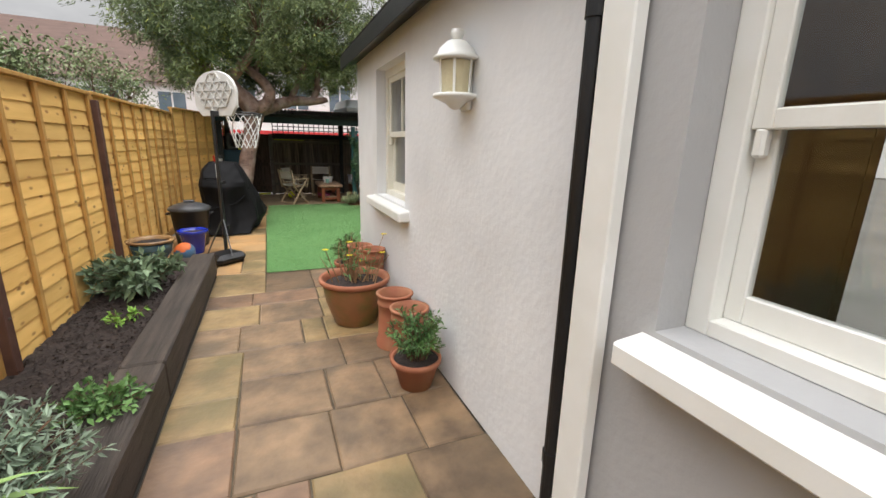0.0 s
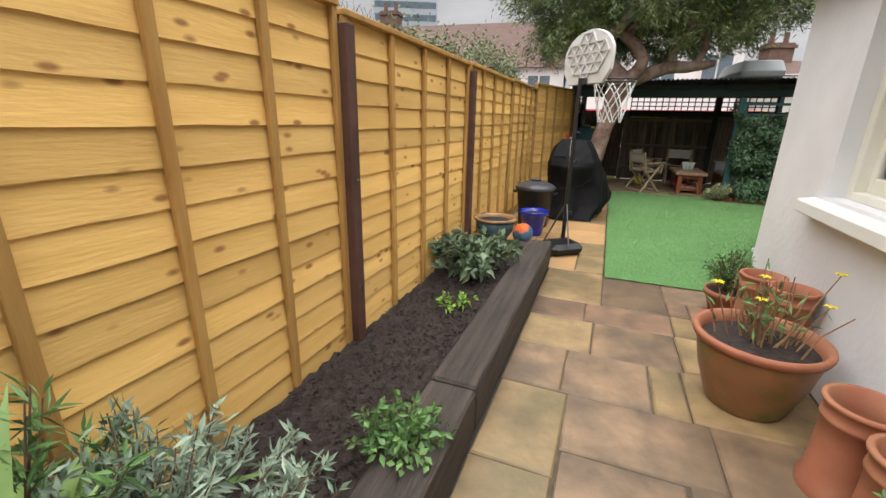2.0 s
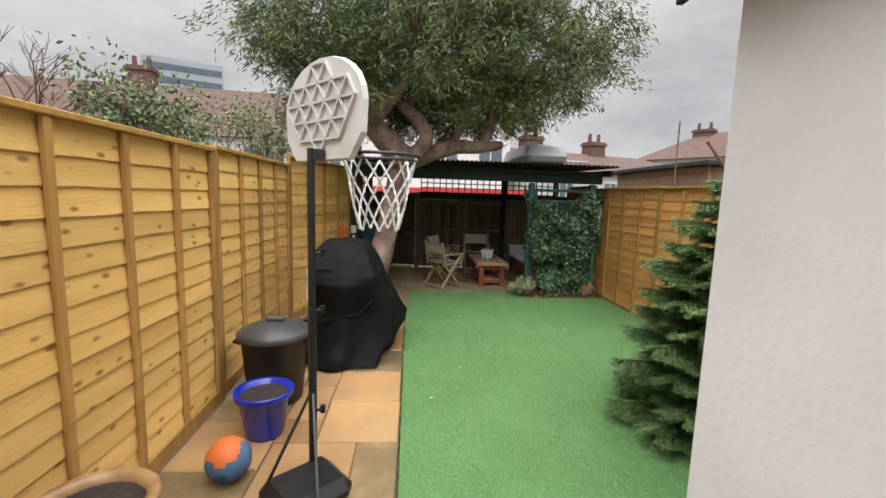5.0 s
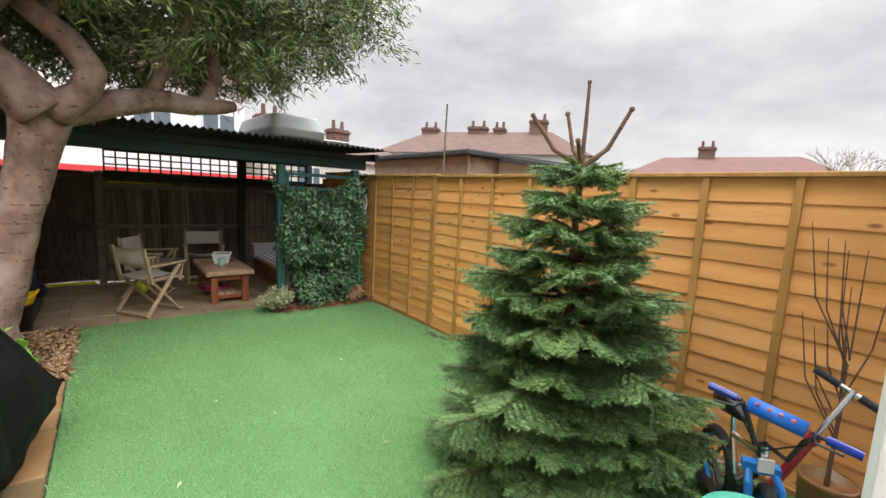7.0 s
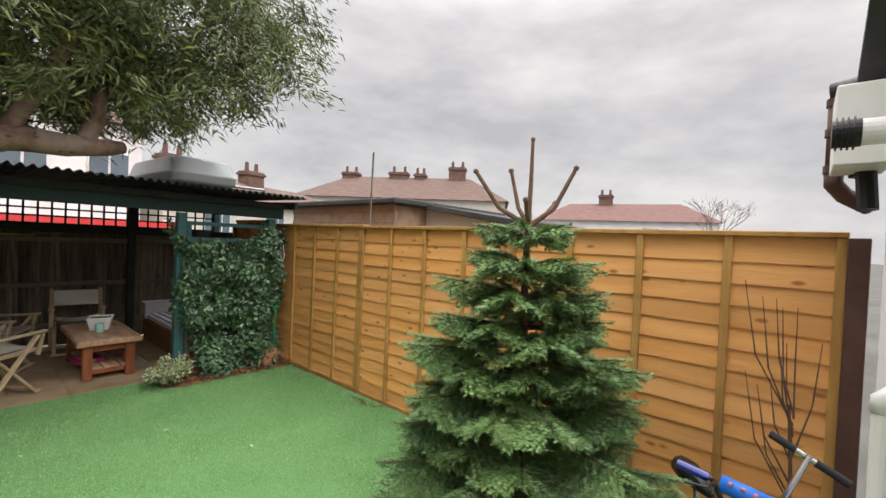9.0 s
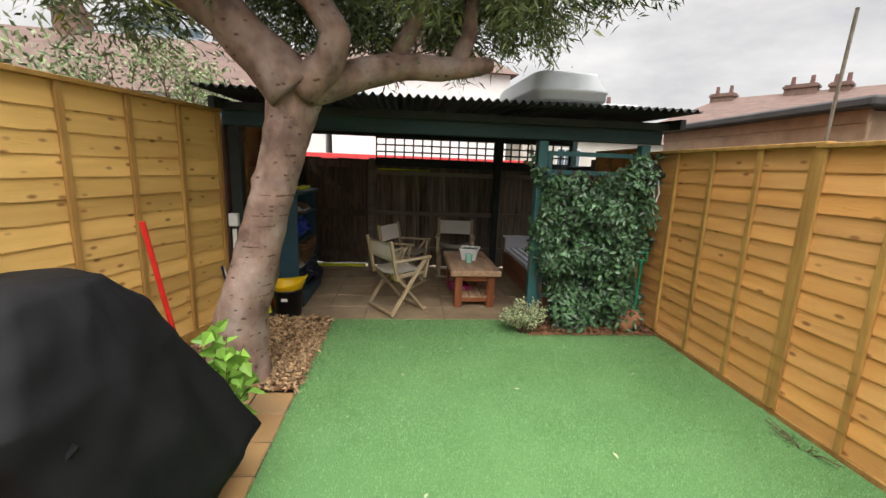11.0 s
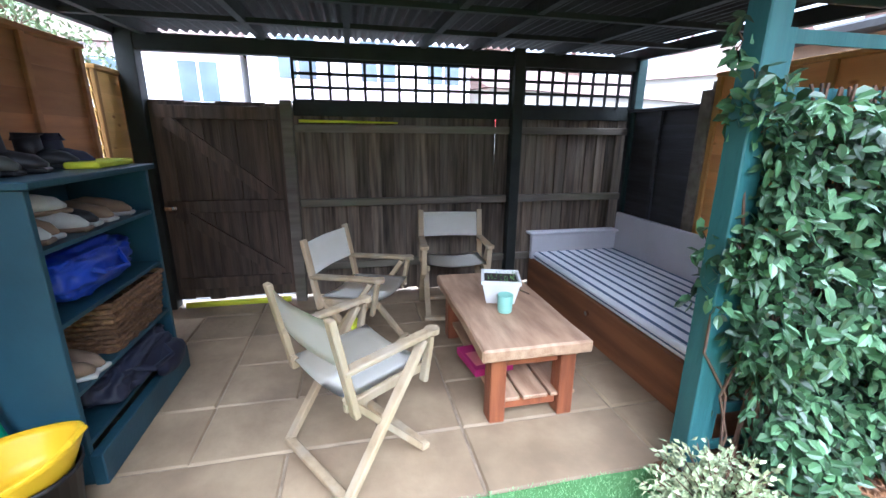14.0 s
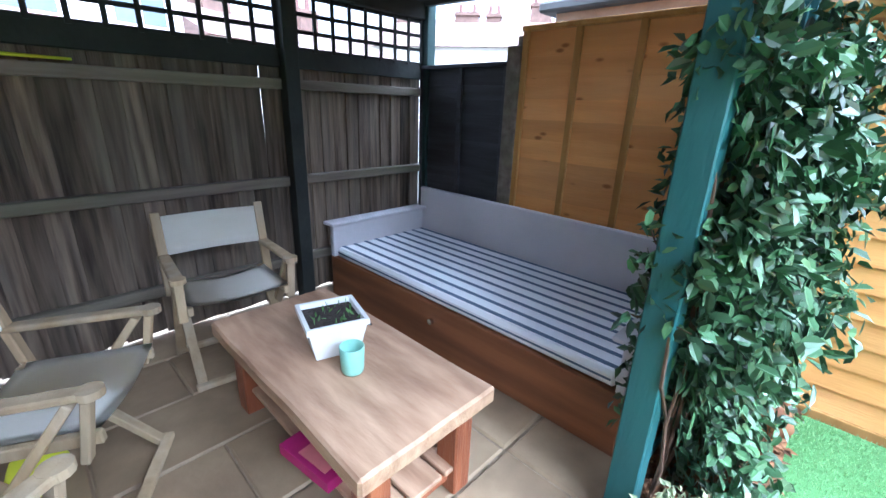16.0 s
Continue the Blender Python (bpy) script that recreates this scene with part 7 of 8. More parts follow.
    for k, (x, y, z, r) in enumerate(lobes):
        n = int(76 * r * r)
        d = rand_dirs(nr, n)
        rr = r * nr.uniform(0.35, 1.0, n) ** 0.6
        c = np.array([x, y, z]) + d * rr[:, None] * [1.0, 1.0, 0.72]
        sprays.append(c)
    sprays = np.concatenate(sprays)
    tp = np.array([list(p) for p in tips])
    for c in sprays:
        j = tp[np.argmin(((tp - c) ** 2).sum(1))]
        if nr.random() < 0.22:
            mid = (j + c) / 2 + nr.normal(size=3) * 0.08
            tube(bm, [j, mid, c], [0.010, 0.007, 0.003], 4, False)
        m = 74
        droop = np.array([nr.normal() * 0.5, nr.normal() * 0.5, -0.55])
        u = nr.uniform(0, 1, m) ** 0.8
        base = c + u[:, None] * droop * 0.42 + nr.normal(size=(m, 3)) * 0.07
        dd = rand_dirs(nr, m) * [1, 1, 0.6] + droop * 0.9
        P.append(base)
        D.append(dd)
        N.append(rand_dirs(nr, m))
    tagged(part("twig_growth", bm, M["twig"], t), kind="stuff")
    P, D, N = np.concatenate(P), np.concatenate(D), np.concatenate(N)
    # a few scattered leaves and one low clump take the painted lit colour
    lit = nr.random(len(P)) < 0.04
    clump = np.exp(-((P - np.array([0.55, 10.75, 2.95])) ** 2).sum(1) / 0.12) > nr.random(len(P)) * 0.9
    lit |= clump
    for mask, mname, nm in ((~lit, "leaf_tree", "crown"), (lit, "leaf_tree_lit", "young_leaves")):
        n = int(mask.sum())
        tagged(leaves(nm, P[mask], D[mask], N[mask], nr.uniform(0.075, 0.125, n), nr.uniform(0.014, 0.022, n), M[mname], t, 0.2, 0.12), "dense narrow grey green leaves" if nm == "crown" else "paler yellow green leaves coloured as if lit", kind="stuff")
    # low shoots over the roof edge
    return t


garden_tree()


def fir_tree():
    x, y = 3.66, 7.72
    t = thing("fir_tree", "green Nordmann fir with bare leader, planted in the turf", "conifer", pose(x, y, 0))
    rng = random.Random(6)
    bm = B()
    tube(bm, [(0, 0, 0), (0.01, 0, 0.8), (0, 0.01, 1.6), (0, 0, 2.0), (0, 0, 2.23)], [0.04, 0.032, 0.016, 0.011, 0.008], 10)
    part("trunk", bm, M["twig"], t)
    P, D, N, L = [], [], [], []
    wood = B()

    def shoot(a, b, dens, ln):
        a, b = np.array(a), np.array(b)
        n = max(6, int(np.linalg.norm(b - a) * dens))
        u = np.linspace(0, 1, n)
        d = (b - a) / (np.linalg.norm(b - a) + 1e-9)
        side = np.cross(d, [0, 0, 1.0])
        side /= np.linalg.norm(side) + 1e-9
        up = np.cross(side, d)
        for s in range(4):
            ang = nr.normal(scale=0.25, size=n) + (-0.05, math.pi + 0.05, 0.75, math.pi - 0.75)[s]
            q = side * np.cos(ang)[:, None] + up * np.sin(ang)[:, None]
            P.append(a + (b - a) * u[:, None])
            D.append(q * 0.8 + d * 0.62)
            N.append(np.tile(up, (n, 1)) + nr.normal(scale=0.3, size=(n, 3)))
            L.append(np.full(n, ln) * nr.uniform(0.8, 1.15, n))

    nr = np.random.default_rng(6)
    for li in range(11):
        z = 0.13 + li * 0.16
        u = z / 1.95
        R = 0.83 * (1 - u) ** 0.52 * (0.93 if li < 2 else 1)
        nb = 11 if li < 7 else 10
        for k in range(nb):
            a = (k + rng.uniform(-0.3, 0.3)) * math.tau / nb + li * 0.9
            r = R * rng.uniform(0.72, 1.10)
            c, s = math.cos(a), math.sin(a)
            out = Vector((c, s, 0))
            p0 = Vector((0, 0, z + rng.uniform(-0.03, 0.03)))
            p1 = p0 + out * r * 0.5 + Vector((0, 0, r * (0.16 * u)))
            p2 = p0 + out * r + Vector((0, 0, r * (-0.02 + 0.22 * u) + 0.01))
            tube(wood, [p0, p1, p2], [0.010, 0.007, 0.003], 5, False)
            shoot(p0.lerp(p1, 0.4), p1, 170, 0.026)
            shoot(p1, p2 + out * 0.03, 190, 0.030)
            ns = max(3, int(r / 0.062))
            sd = Vector((-s, c, 0))
            for i in range(ns):
                f = 0.26 + 0.70 * i / ns
                q = p0.lerp(p1, f / 0.5) if f < 0.5 else p1.lerp(p2, (f - 0.5) / 0.5)
                ln = min(0.30, (1.04 - f) * r * 0.60 + 0.055)
                for sg in (-1, 1):
                    e = q + (out * 0.72 + sd * sg * 0.72).normalized() * ln * rng.uniform(0.75, 1.1) + Vector((0, 0, -0.34 * ln + rng.uniform(-0.012, 0.012)))
                    shoot(q, e, 165, 0.029)
                    if ln > 0.13:
                        h = q.lerp(e, 0.45)
                        shoot(h, h + (out * 0.95 + sd * sg * 0.1) * ln * 0.50 - Vector((0, 0, 0.14 * ln)), 160, 0.028)
                        h = q.lerp(e, 0.6)
                        shoot(h, h + (out * 0.1 + sd * sg * 0.95) * ln * 0.36 - Vector((0, 0, 0.20 * ln)), 160, 0.027)
    tips = ((0.28, 0.24, 125), (0.22, 0.27, -55), (0.12, 0.26, 90), (0.13, 0.09, 200), (0.17, 0.10, -20))
    for k in range(5):
        z0 = 1.82
        o, h, a = tips[k]
        a = radians(a)
        c, s = math.cos(a), math.sin(a)
        e = Vector((c * o, s * o, z0 + h))
        m1 = Vector((c * o * 0.55, s * o * 0.55, z0 + h * 0.24))
        tube(wood, [(0, 0, z0 - 0.03), m1, e], [0.014, 0.012, 0.010], 6)
        bmesh.ops.create_icosphere(wood, subdivisions=1, radius=0.016, matrix=Matrix.Translation(e))
        shoot(m1, e, 190, 0.014)
    bmesh.ops.create_icosphere(wood, subdivisions=1, radius=0.013, matrix=Matrix.Translation((0, 0, 2.23)))
    shoot((0, 0, 1.62), (0, 0.001, 1.84), 170, 0.026)
    shoot((0, 0, 1.84), (0, 0.001, 2.22), 110, 0.010)
    tagged(part("branch_wood", wood, M["twig"], t), kind="stuff")
    P, D, N, L = (np.concatenate(q) for q in (P, D, N, L))
    tagged(leaves("needles", P, D, N, L, 0.0062, M["needle"], t, 0.0), "dense dark green flat needles", kind="stuff")
    return t


fir_tree()


def climber():
    t = thing("evergreen_climber", "dense glossy evergreen climber covering the trellis", "climbing plant")
    nr = np.random.default_rng(21)
    n = 8200
    u = nr.uniform(0, 1, n)
    z = 0.06 + 1.55 * nr.uniform(0, 1, n)
    edge = 0.06 * np.sin(z * 7) + 0.05 * np.sin(z * 17 + 1)
    x = 3.42 + 1.10 * u + edge * (u - 0.3)
    z = z * (0.90 + 0.16 * u + 0.05 * np.sin(u * 9) + 0.03 * np.sin(u * 23))
    bulge = 0.17 + 0.20 * np.array([noise.noise((a * 3, b * 3, 0)) for a, b in zip(x, z)])
    y = 11.96 - bulge * nr.uniform(0.1, 1.3, n) * np.clip(np.minimum(u, 1 - u) * 5 + 0.5, 0, 1) + nr.normal(scale=0.03, size=n)
    keep = (np.array([noise.noise((a * 5, b * 5, 4)) for a, b in zip(x, z)]) > -0.38) & ((z > 0.6) | (x > 3.58))
    p = np.stack([x, y, z], 1)[keep]
    n = len(p)
    d = rand_dirs(nr, n) * [1, 0.7, 1] + [0, -0.35, -0.35]
    nn = rand_dirs(nr, n) * 0.7 + [0, -1.0, 0.55]
    tagged(leaves("foliage", p, d, nn, nr.uniform(0.045, 0.075, n), nr.uniform(0.026, 0.040, n), M["leaf_ivy"], t, 0.12, 0.1, oval=True), "glossy dark green oval leaves", kind="stuff")
    # back growth and stray shoots round the post
    n = 2600
    p = np.stack([nr.uniform(3.5, 4.45, n), nr.uniform(11.98, 12.14, n), nr.uniform(0.3, 1.6, n)], 1)
    leaves("back_foliage", p, rand_dirs(nr, n) + [0, 0.4, -0.3], rand_dirs(nr, n) + [0, 1, 0.4], 0.05, 0.026, M["leaf_ivy"], t, 0.2, 0.1)
    bm = B()
    P = []
    for k in range(28):
        z0 = nr.uniform(0.7, 1.75)
        side = -1 if k % 2 else 1
        p0 = Vector((3.46 if side < 0 else 4.45, 12.09 if k % 4 == 1 else 11.95, z0))
        pts = [p0]
        for q in range(5):
            pts.append(pts[-1] + Vector((side * nr.uniform(-0.01, 0.05), nr.uniform(-0.05, 0.03), nr.uniform(-0.02, 0.05))))
        tube(bm, pts, 0.0025, 4, False)
        for q in pts[1:]:
            for _ in range(5):
                P.append(np.array(q) + nr.normal(size=3) * 0.02)
    for k in range(22):
        x0 = nr.uniform(3.5, 4.4)
        pts = [Vector((x0, 11.95, 0.02))]
        for q in range(8):
            pts.append(pts[-1] + Vector((nr.normal() * 0.04, nr.normal() * 0.02, 0.2)))
        tube(bm, pts, 0.006, 5, False)
    tagged(tagged(part("stem_tangle", bm, M["twig"], t), kind="stuff"), kind="stuff")
    P = np.array(P)
    leaves("stray_leaves", P, rand_dirs(nr, len(P)) + [0, -0.3, -0.2], rand_dirs(nr, len(P)) + [0, -0.8, 0.5], 0.06, 0.032, M["leaf_ivy"], t, 0.12, 0.1, oval=True)


climber()


def bush(name, label, c, r, h, n, leaf, material, seed, parent=None, stems=30, up=0.6, category="shrub", flat=1.0):
    """A low bush: stems from the root, leaves along their outer half."""
    t = thing(name, label, category, pose(*c))
    nr = np.random.default_rng(seed)
    bm = B()
    P, D = [], []
    per = max(4, n // stems)
    for k in range(stems):
        a, q = nr.uniform(0, math.tau), nr.uniform(0.1, 1) ** 0.6
        tip = np.array([math.cos(a) * r * q, math.sin(a) * r * q * flat, h * (1.05 - 0.55 * q * q) * nr.uniform(0.75, 1.1)])
        mid = tip * [0.45, 0.45, 0.6]
        tube(bm, [(0.3 * tip[0], 0.3 * tip[1], 0), mid, tip], [0.005, 0.0035, 0.002], 4, False)
        u = nr.uniform(0, 1, per)[:, None]
        base = np.where(u < 0.35, mid * 0.6 + (mid * 0.4) * (u / 0.35), mid + (tip - mid) * (u - 0.35) / 0.65)
        P.append(base + nr.normal(size=(per, 3)) * 0.008)
        ax = (tip - mid) / (np.linalg.norm(tip - mid) + 1e-9)
        D.append(rand_dirs(nr, per) * 0.9 + ax * up)
    tagged(part("stem_tangle", bm, M["twig"], t), kind="stuff")
    P, D = np.concatenate(P), np.concatenate(D)
    m = len(P)
    tagged(leaves("foliage", P, D, rand_dirs(nr, m, 0.8), nr.uniform(leaf[0] * 0.7, leaf[0] * 1.2, m), leaf[1], material, t, 0.15, 0.1), kind="stuff")
    return t


bush("silver_bush", "silver leaved artemisia bush spilling over the sleeper", (0.40, 2.85, 0.16), 0.50, 0.55, 7600, (0.055, 0.013), M["leaf_silver"], 31, stems=110)
bush("silver_bush", "silver leaved artemisia bush beside the fence", (0.28, 2.35, 0.16), 0.30, 0.50, 3000, (0.055, 0.013), M["leaf_silver"], 32, stems=70)
bush("silver_bush", "silver leaved artemisia bush over the bed edge", (0.66, 2.40, 0.16), 0.34, 0.42, 3600, (0.05, 0.013), M["leaf_silver"], 33, stems=70)
bush("feathery_shrub", "feathery green shrub against the fence", (0.16, 2.72, 0.16), 0.32, 0.74, 2200, (0.075, 0.010), M["leaf_green"], 34, stems=45)
bush("trailing_plant", "small leafy green plant over the sleeper", (0.62, 3.62, 0.20), 0.20, 0.16, 620, (0.045, 0.024), M["leaf_green"], 35, stems=36)
bush("acanthus", "broad lobed grey green plant in the bed", (0.30, 5.62, 0.16), 0.42, 0.36, 900, (0.10, 0.05), M["leaf_grey"], 36, stems=60, category="plant")
bush("lime_seedlings", "small lime green seedlings in the bed", (0.38, 4.95, 0.17), 0.16, 0.08, 90, (0.05, 0.024), M["leaf_lime"], 37, stems=14, category="plant")
bush("variegated_bush", "cream and green variegated low bush by the patio", (3.30, 11.72, 0.015), 0.27, 0.30, 2400, (0.035, 0.018), M["leaf_varieg"], 38, stems=80)
bush("pot_shrub", "bushy green shrub growing in a small pot", (2.24, 3.66, 0.18), 0.21, 0.34, 1500, (0.04, 0.013), M["leaf_green"], 39, stems=60)
bush("pot_shrub", "bushy green shrub with pale buds in a pot", (2.22, 5.98, 0.19), 0.19, 0.34, 1000, (0.04, 0.013), M["leaf_green"], 40, stems=44)
bush("hydrangea", "bright lime leaved plant beside the tree", (1.04, 10.20, 0.0), 0.20, 0.62, 150, (0.13, 0.08), M["leaf_lime"], 41, stems=24, category="plant")
bush("weeds", "small weeds along the fence foot", (4.5, 9.9, 0.012), 0.08, 0.05, 60, (0.03, 0.012), M["leaf_green"], 42, stems=10, category="plant", flat=4)


def strap_plant(c, n, length, seed, label):
    t = thing("strap_leaved_plant", label, "plant", pose(*c))
    nr = random.Random(seed)
    for k in range(n):
        a = nr.uniform(0, math.tau)
        L = length * nr.uniform(0.7, 1.1)
        w = nr.uniform(0.016, 0.026)
        out = nr.uniform(0.35, 0.8)
        bm = B()
        prev = None
        for i in range(9):
            u = i / 8
            r = L * out * u
            z = L * (u * 1.1 - 0.9 * u * u * out * 1.3)
            q = w * math.sin(math.pi * (0.12 + 0.88 * u)) if u < 1 else 0.001
            p = Vector((math.cos(a) * r, math.sin(a) * r, max(0.01, z)))
            s = Vector((-math.sin(a), math.cos(a), 0)) * q
            row = (bm.verts.new(p - s), bm.verts.new(p - Vector((0, 0, q * 0.35))), bm.verts.new(p + s))
            if prev:
                bm.faces.new((prev[0], prev[1], row[1], row[0]))
                bm.faces.new((prev[1], prev[2], row[2], row[1]))
            prev = row
        part("leaf", bm, M["leaf_strap"], t, smooth=True)


strap_plant((0.36, 2.60, 0.24), 26, 0.84, 4, "arching green strap leaved clump in the bed")
strap_plant((0.26, 2.52, 0.22), 14, 0.85, 5, "arching green strap leaved clump by the fence")


def pot_flowers():
    t = thing("potted_bulbs", "leggy stems and yellow flowers in the large pot", "plant", pose(2.07, 4.80, 0.35))
    nr = random.Random(12)
    P = []
    for k in range(38):
        a, q = nr.uniform(0, math.tau), nr.uniform(0, 0.2)
        x, y = math.cos(a) * q, math.sin(a) * q
        L = nr.uniform(0.12, 0.40)
        tip = Vector((x * 1.5 + nr.uniform(-0.06, 0.06), y * 1.5 + nr.uniform(-0.06, 0.06), L))
        st = B()
        tube(st, [(x, y, 0), ((x + tip.x) / 2 + nr.uniform(-0.03, 0.03), (y + tip.y) / 2, L * 0.55), tip], [0.005, 0.004, 0.0025], 5, False)
        stem = part("stem", st, M["straw"], t)
        if k < 6:
            fl = B()
            for j in range(6):
                b = j * math.tau / 6
                v = [fl.verts.new(tip + Vector(p)) for p in ((0, 0, 0), (0.02 * math.cos(b - 0.4), 0.02 * math.sin(b - 0.4), 0.008), (0.034 * math.cos(b), 0.034 * math.sin(b), 0.004), (0.02 * math.cos(b + 0.4), 0.02 * math.sin(b + 0.4), 0.008))]
                fl.faces.new(v)
            part("flower", fl, M["flower"], stem, "small yellow flower")
        for _ in range(3):
            P.append([tip.x * 0.8 + nr.uniform(-0.03, 0.03), tip.y * 0.8 + nr.uniform(-0.03, 0.03), L * nr.uniform(0.2, 0.9)])
    rng = np.random.default_rng(5)
    leaves("leaves", P, rand_dirs(rng, len(P), 0.6), rand_dirs(rng, len(P)), 0.07, 0.014, M["leaf_green"], t)


pot_flowers()


def whip_shrub():
    t = thing("bare_shrub", "bare twiggy young shrub in a rusty pot by the fence", "shrub", pose(4.50, 6.66, 0.012))
    bm = B()
    lathe(bm, [(0, 0), (0.10, 0), (0.12, 0.22), (0.125, 0.24), (0.11, 0.24), (0.1, 0.2), (0, 0.2)], seg=18)
    part("pot", bm, M["terracotta_mossy"], t, "rust brown pot", smooth=True)
    nr = random.Random(9)
    bm = B()
    tube(bm, [(0, 0, 0.2), (0.01, 0, 0.6), (-0.02, 0.02, 0.95)], [0.012, 0.01, 0.007], 6)
    for k in range(12):
        z = nr.uniform(0.4, 0.95)
        a = nr.uniform(0, math.tau)
        L = nr.uniform(0.35, 0.75)
        tube(bm, [(0, 0, z), (math.cos(a) * 0.03 * L * 3, math.sin(a) * 0.25 * L, z + L * 0.45), (math.cos(a) * 0.05, math.sin(a) * 0.34 * L, z + L)], [0.005, 0.004, 0.002], 5, False)
    tagged(part("stem_tangle", bm, M["twig"], t), kind="stuff")


whip_shrub()


def roof_box():
    t = thing("car_roof_box", "silver grey car roof box stored on the shelter roof", "roof box", pose(3.50, 12.35, 2.195, 0, 0, 4))
    bm = B()
    n = 24
    rings = []
    for z, q in ((0.0, 0.92), (0.04, 1.0), (0.09, 1.0), (0.105, 1.03), (0.125, 1.0), (0.26, 0.90), (0.285, 0.86), (0.295, 0.8)):
        ring = []
        for k in range(n):
            a = k * math.tau / n
            c, s = math.cos(a), math.sin(a)
            ring.append(bm.verts.new((math.copysign(abs(c) ** 0.28, c) * 0.36 * q, math.copysign(abs(s) ** 0.28, s) * 0.74 * q, z)))
        rings.append(ring)
    for a, b in zip(rings, rings[1:]):
        for k in range(n):
            bm.faces.new((a[k], a[(k + 1) % n], b[(k + 1) % n], b[k]))
    bm.faces.new(rings[0][::-1])
    bm.faces.new(rings[-1])
    part("shell", bm, M["roofbox"], t, smooth=True)
    t = thing("roof_rack", "bent metal roof rack bars on the shelter roof", "roof rack", pose(4.05, 12.4, 2.20))
    for y in (-0.3, 0.3):
        part("rack_bar", tube(B(), [(-0.35, y, 0.0), (-0.3, y, 0.07), (0.35, y, 0.07), (0.4, y, 0.0)], 0.018, 8), M["tool_shaft"], t)


roof_box()


# ---------------------------------------------------------------- beyond the garden
def house_block(name, label, p, q, depth, eave, ridge, wall_mat, roof_mat, chimneys=(), windows=(), hip=0.0):
    """A pitched house whose near face runs from p to q in plan."""
    p, q = Vector((*p, 0)), Vector((*q, 0))
    u = (q - p).normalized()
    n = Vector((-u.y, u.x, 0))
    if n.dot(Vector((1.8, 8, 0)) - p) > 0:
        n = -n
    L = (q - p).length
    t = thing(name, label, "house")
    bm = B()
    at = lambda a, b, z: p + u * a + n * b + Vector((0, 0, z))
    v = [bm.verts.new(at(a, b, z)) for a, b in ((0, 0), (L, 0), (L, depth), (0, depth)) for z in (0, eave)]
    for i in range(4):
        j = (i + 1) % 4
        bm.faces.new((v[2 * i], v[2 * j], v[2 * j + 1], v[2 * i + 1]))
    part("wall", bm, wall_mat, t)
    bm = B()
    o = 0.3
    e = [bm.verts.new(at(a, b, eave - 0.05)) for a, b in ((-o, -o), (L + o, -o), (L + o, depth + o), (-o, depth + o))]
    r = [bm.verts.new(at(hip, depth / 2, ridge)), bm.verts.new(at(L - hip, depth / 2, ridge))]
    bm.faces.new((e[0], e[1], r[1], r[0]))
    bm.faces.new((e[2], e[3], r[0], r[1]))
    bm.faces.new((e[1], e[2], r[1]))
    bm.faces.new((e[3], e[0], r[0]))
    bm.faces.new(e[::-1])
    rf = part("roof", bm, roof_mat, t)
    for a, w, h in chimneys:
        bm = B()
        m = Matrix((u, n, Vector((0, 0, 1)))).transposed().to_4x4()
        m.translation = at(a, depth / 2, ridge - 0.6)
        box(bm, -w / 2, w / 2, -0.45, 0.45, 0, h + 0.6, 0, m)
        box(bm, -w / 2 - 0.08, w / 2 + 0.08, -0.53, 0.53, h + 0.35, h + 0.5, 0, m)
        ck = part("chimney", bm, M["brick_far"], rf)
        for k in (-0.3, 0.3):
            bm = B()
            c = at(a + k * w, depth / 2, ridge + h)
            cyl(bm, c, c + Vector((0, 0, 0.55)), 0.14, 0.11, 8)
            part("chimney_pot", bm, M["tile_red"], rf)
    for a, z, w, h in windows:
        m = Matrix((u, n, Vector((0, 0, 1)))).transposed().to_4x4()
        m.translation = at(a, -0.06, z)
        wd = part("window", box(B(), -w / 2, w / 2, 0, 0.05, 0, h, 0, m), M["far_white"], t)
        nn = max(2, round(w / 0.55))
        for k in range(nn):
            x0 = -w / 2 + 0.06 + k * (w - 0.06) / nn
            part("pane", box(B(), x0, x0 + (w - 0.06) / nn - 0.08, -0.03, -0.005, 0.07, h - 0.07, 0, m), M["far_glass"], wd)
    return t


house_block("terrace_house", "brown roofed terrace with chimneys beyond the fence", (20.6, 39.7), (30.4, 24.9), 8.0, 5.2, 7.5, M["far_cream"], M["tile_brown"], ((3.4, 1.5, 0.35), (8.0, 1.7, 0.45), (10.0, 1.0, 0.35), (13.4, 1.5, 1.0)), ((4, 2.9, 1.4, 1.3), (9, 2.9, 1.4, 1.3), (14, 2.9, 1.4, 1.3)), 3.2)
house_block("terrace_house", "red roofed houses far beyond the fence", (39.0, 26.5), (43.5, 12.0), 8.0, 4.4, 6.3, M["far_white"], M["tile_red"], ((6.0, 1.3, 0.9),), ((3, 2.6, 1.4, 1.2), (10, 2.6, 1.4, 1.2)), 2.5)
house_block("white_house", "white rendered house behind the back fence", (-1.0, 25.9), (6.4, 26.4), 8.0, 5.6, 7.6, M["far_white"], M["tile_brown"], ((4, 1.4, 1.0),), ((1.5, 3.1, 1.3, 1.4), (4.1, 3.1, 1.3, 1.4), (6.4, 3.1, 1.3, 1.4)), 1.0)
house_block("brick_house", "pale brick terrace behind the back fence", (7.2, 26.5), (19.5, 30.5), 8.0, 3.2, 4.7, M["far_cream"], M["tile_brown"], ((3, 1.2, 0.8), (8, 1.2, 0.8)), ((2.5, 1.5, 1.4, 1.2), (6.0, 1.5, 1.4, 1.2), (10.0, 1.5, 1.4, 1.2)), 0.5)
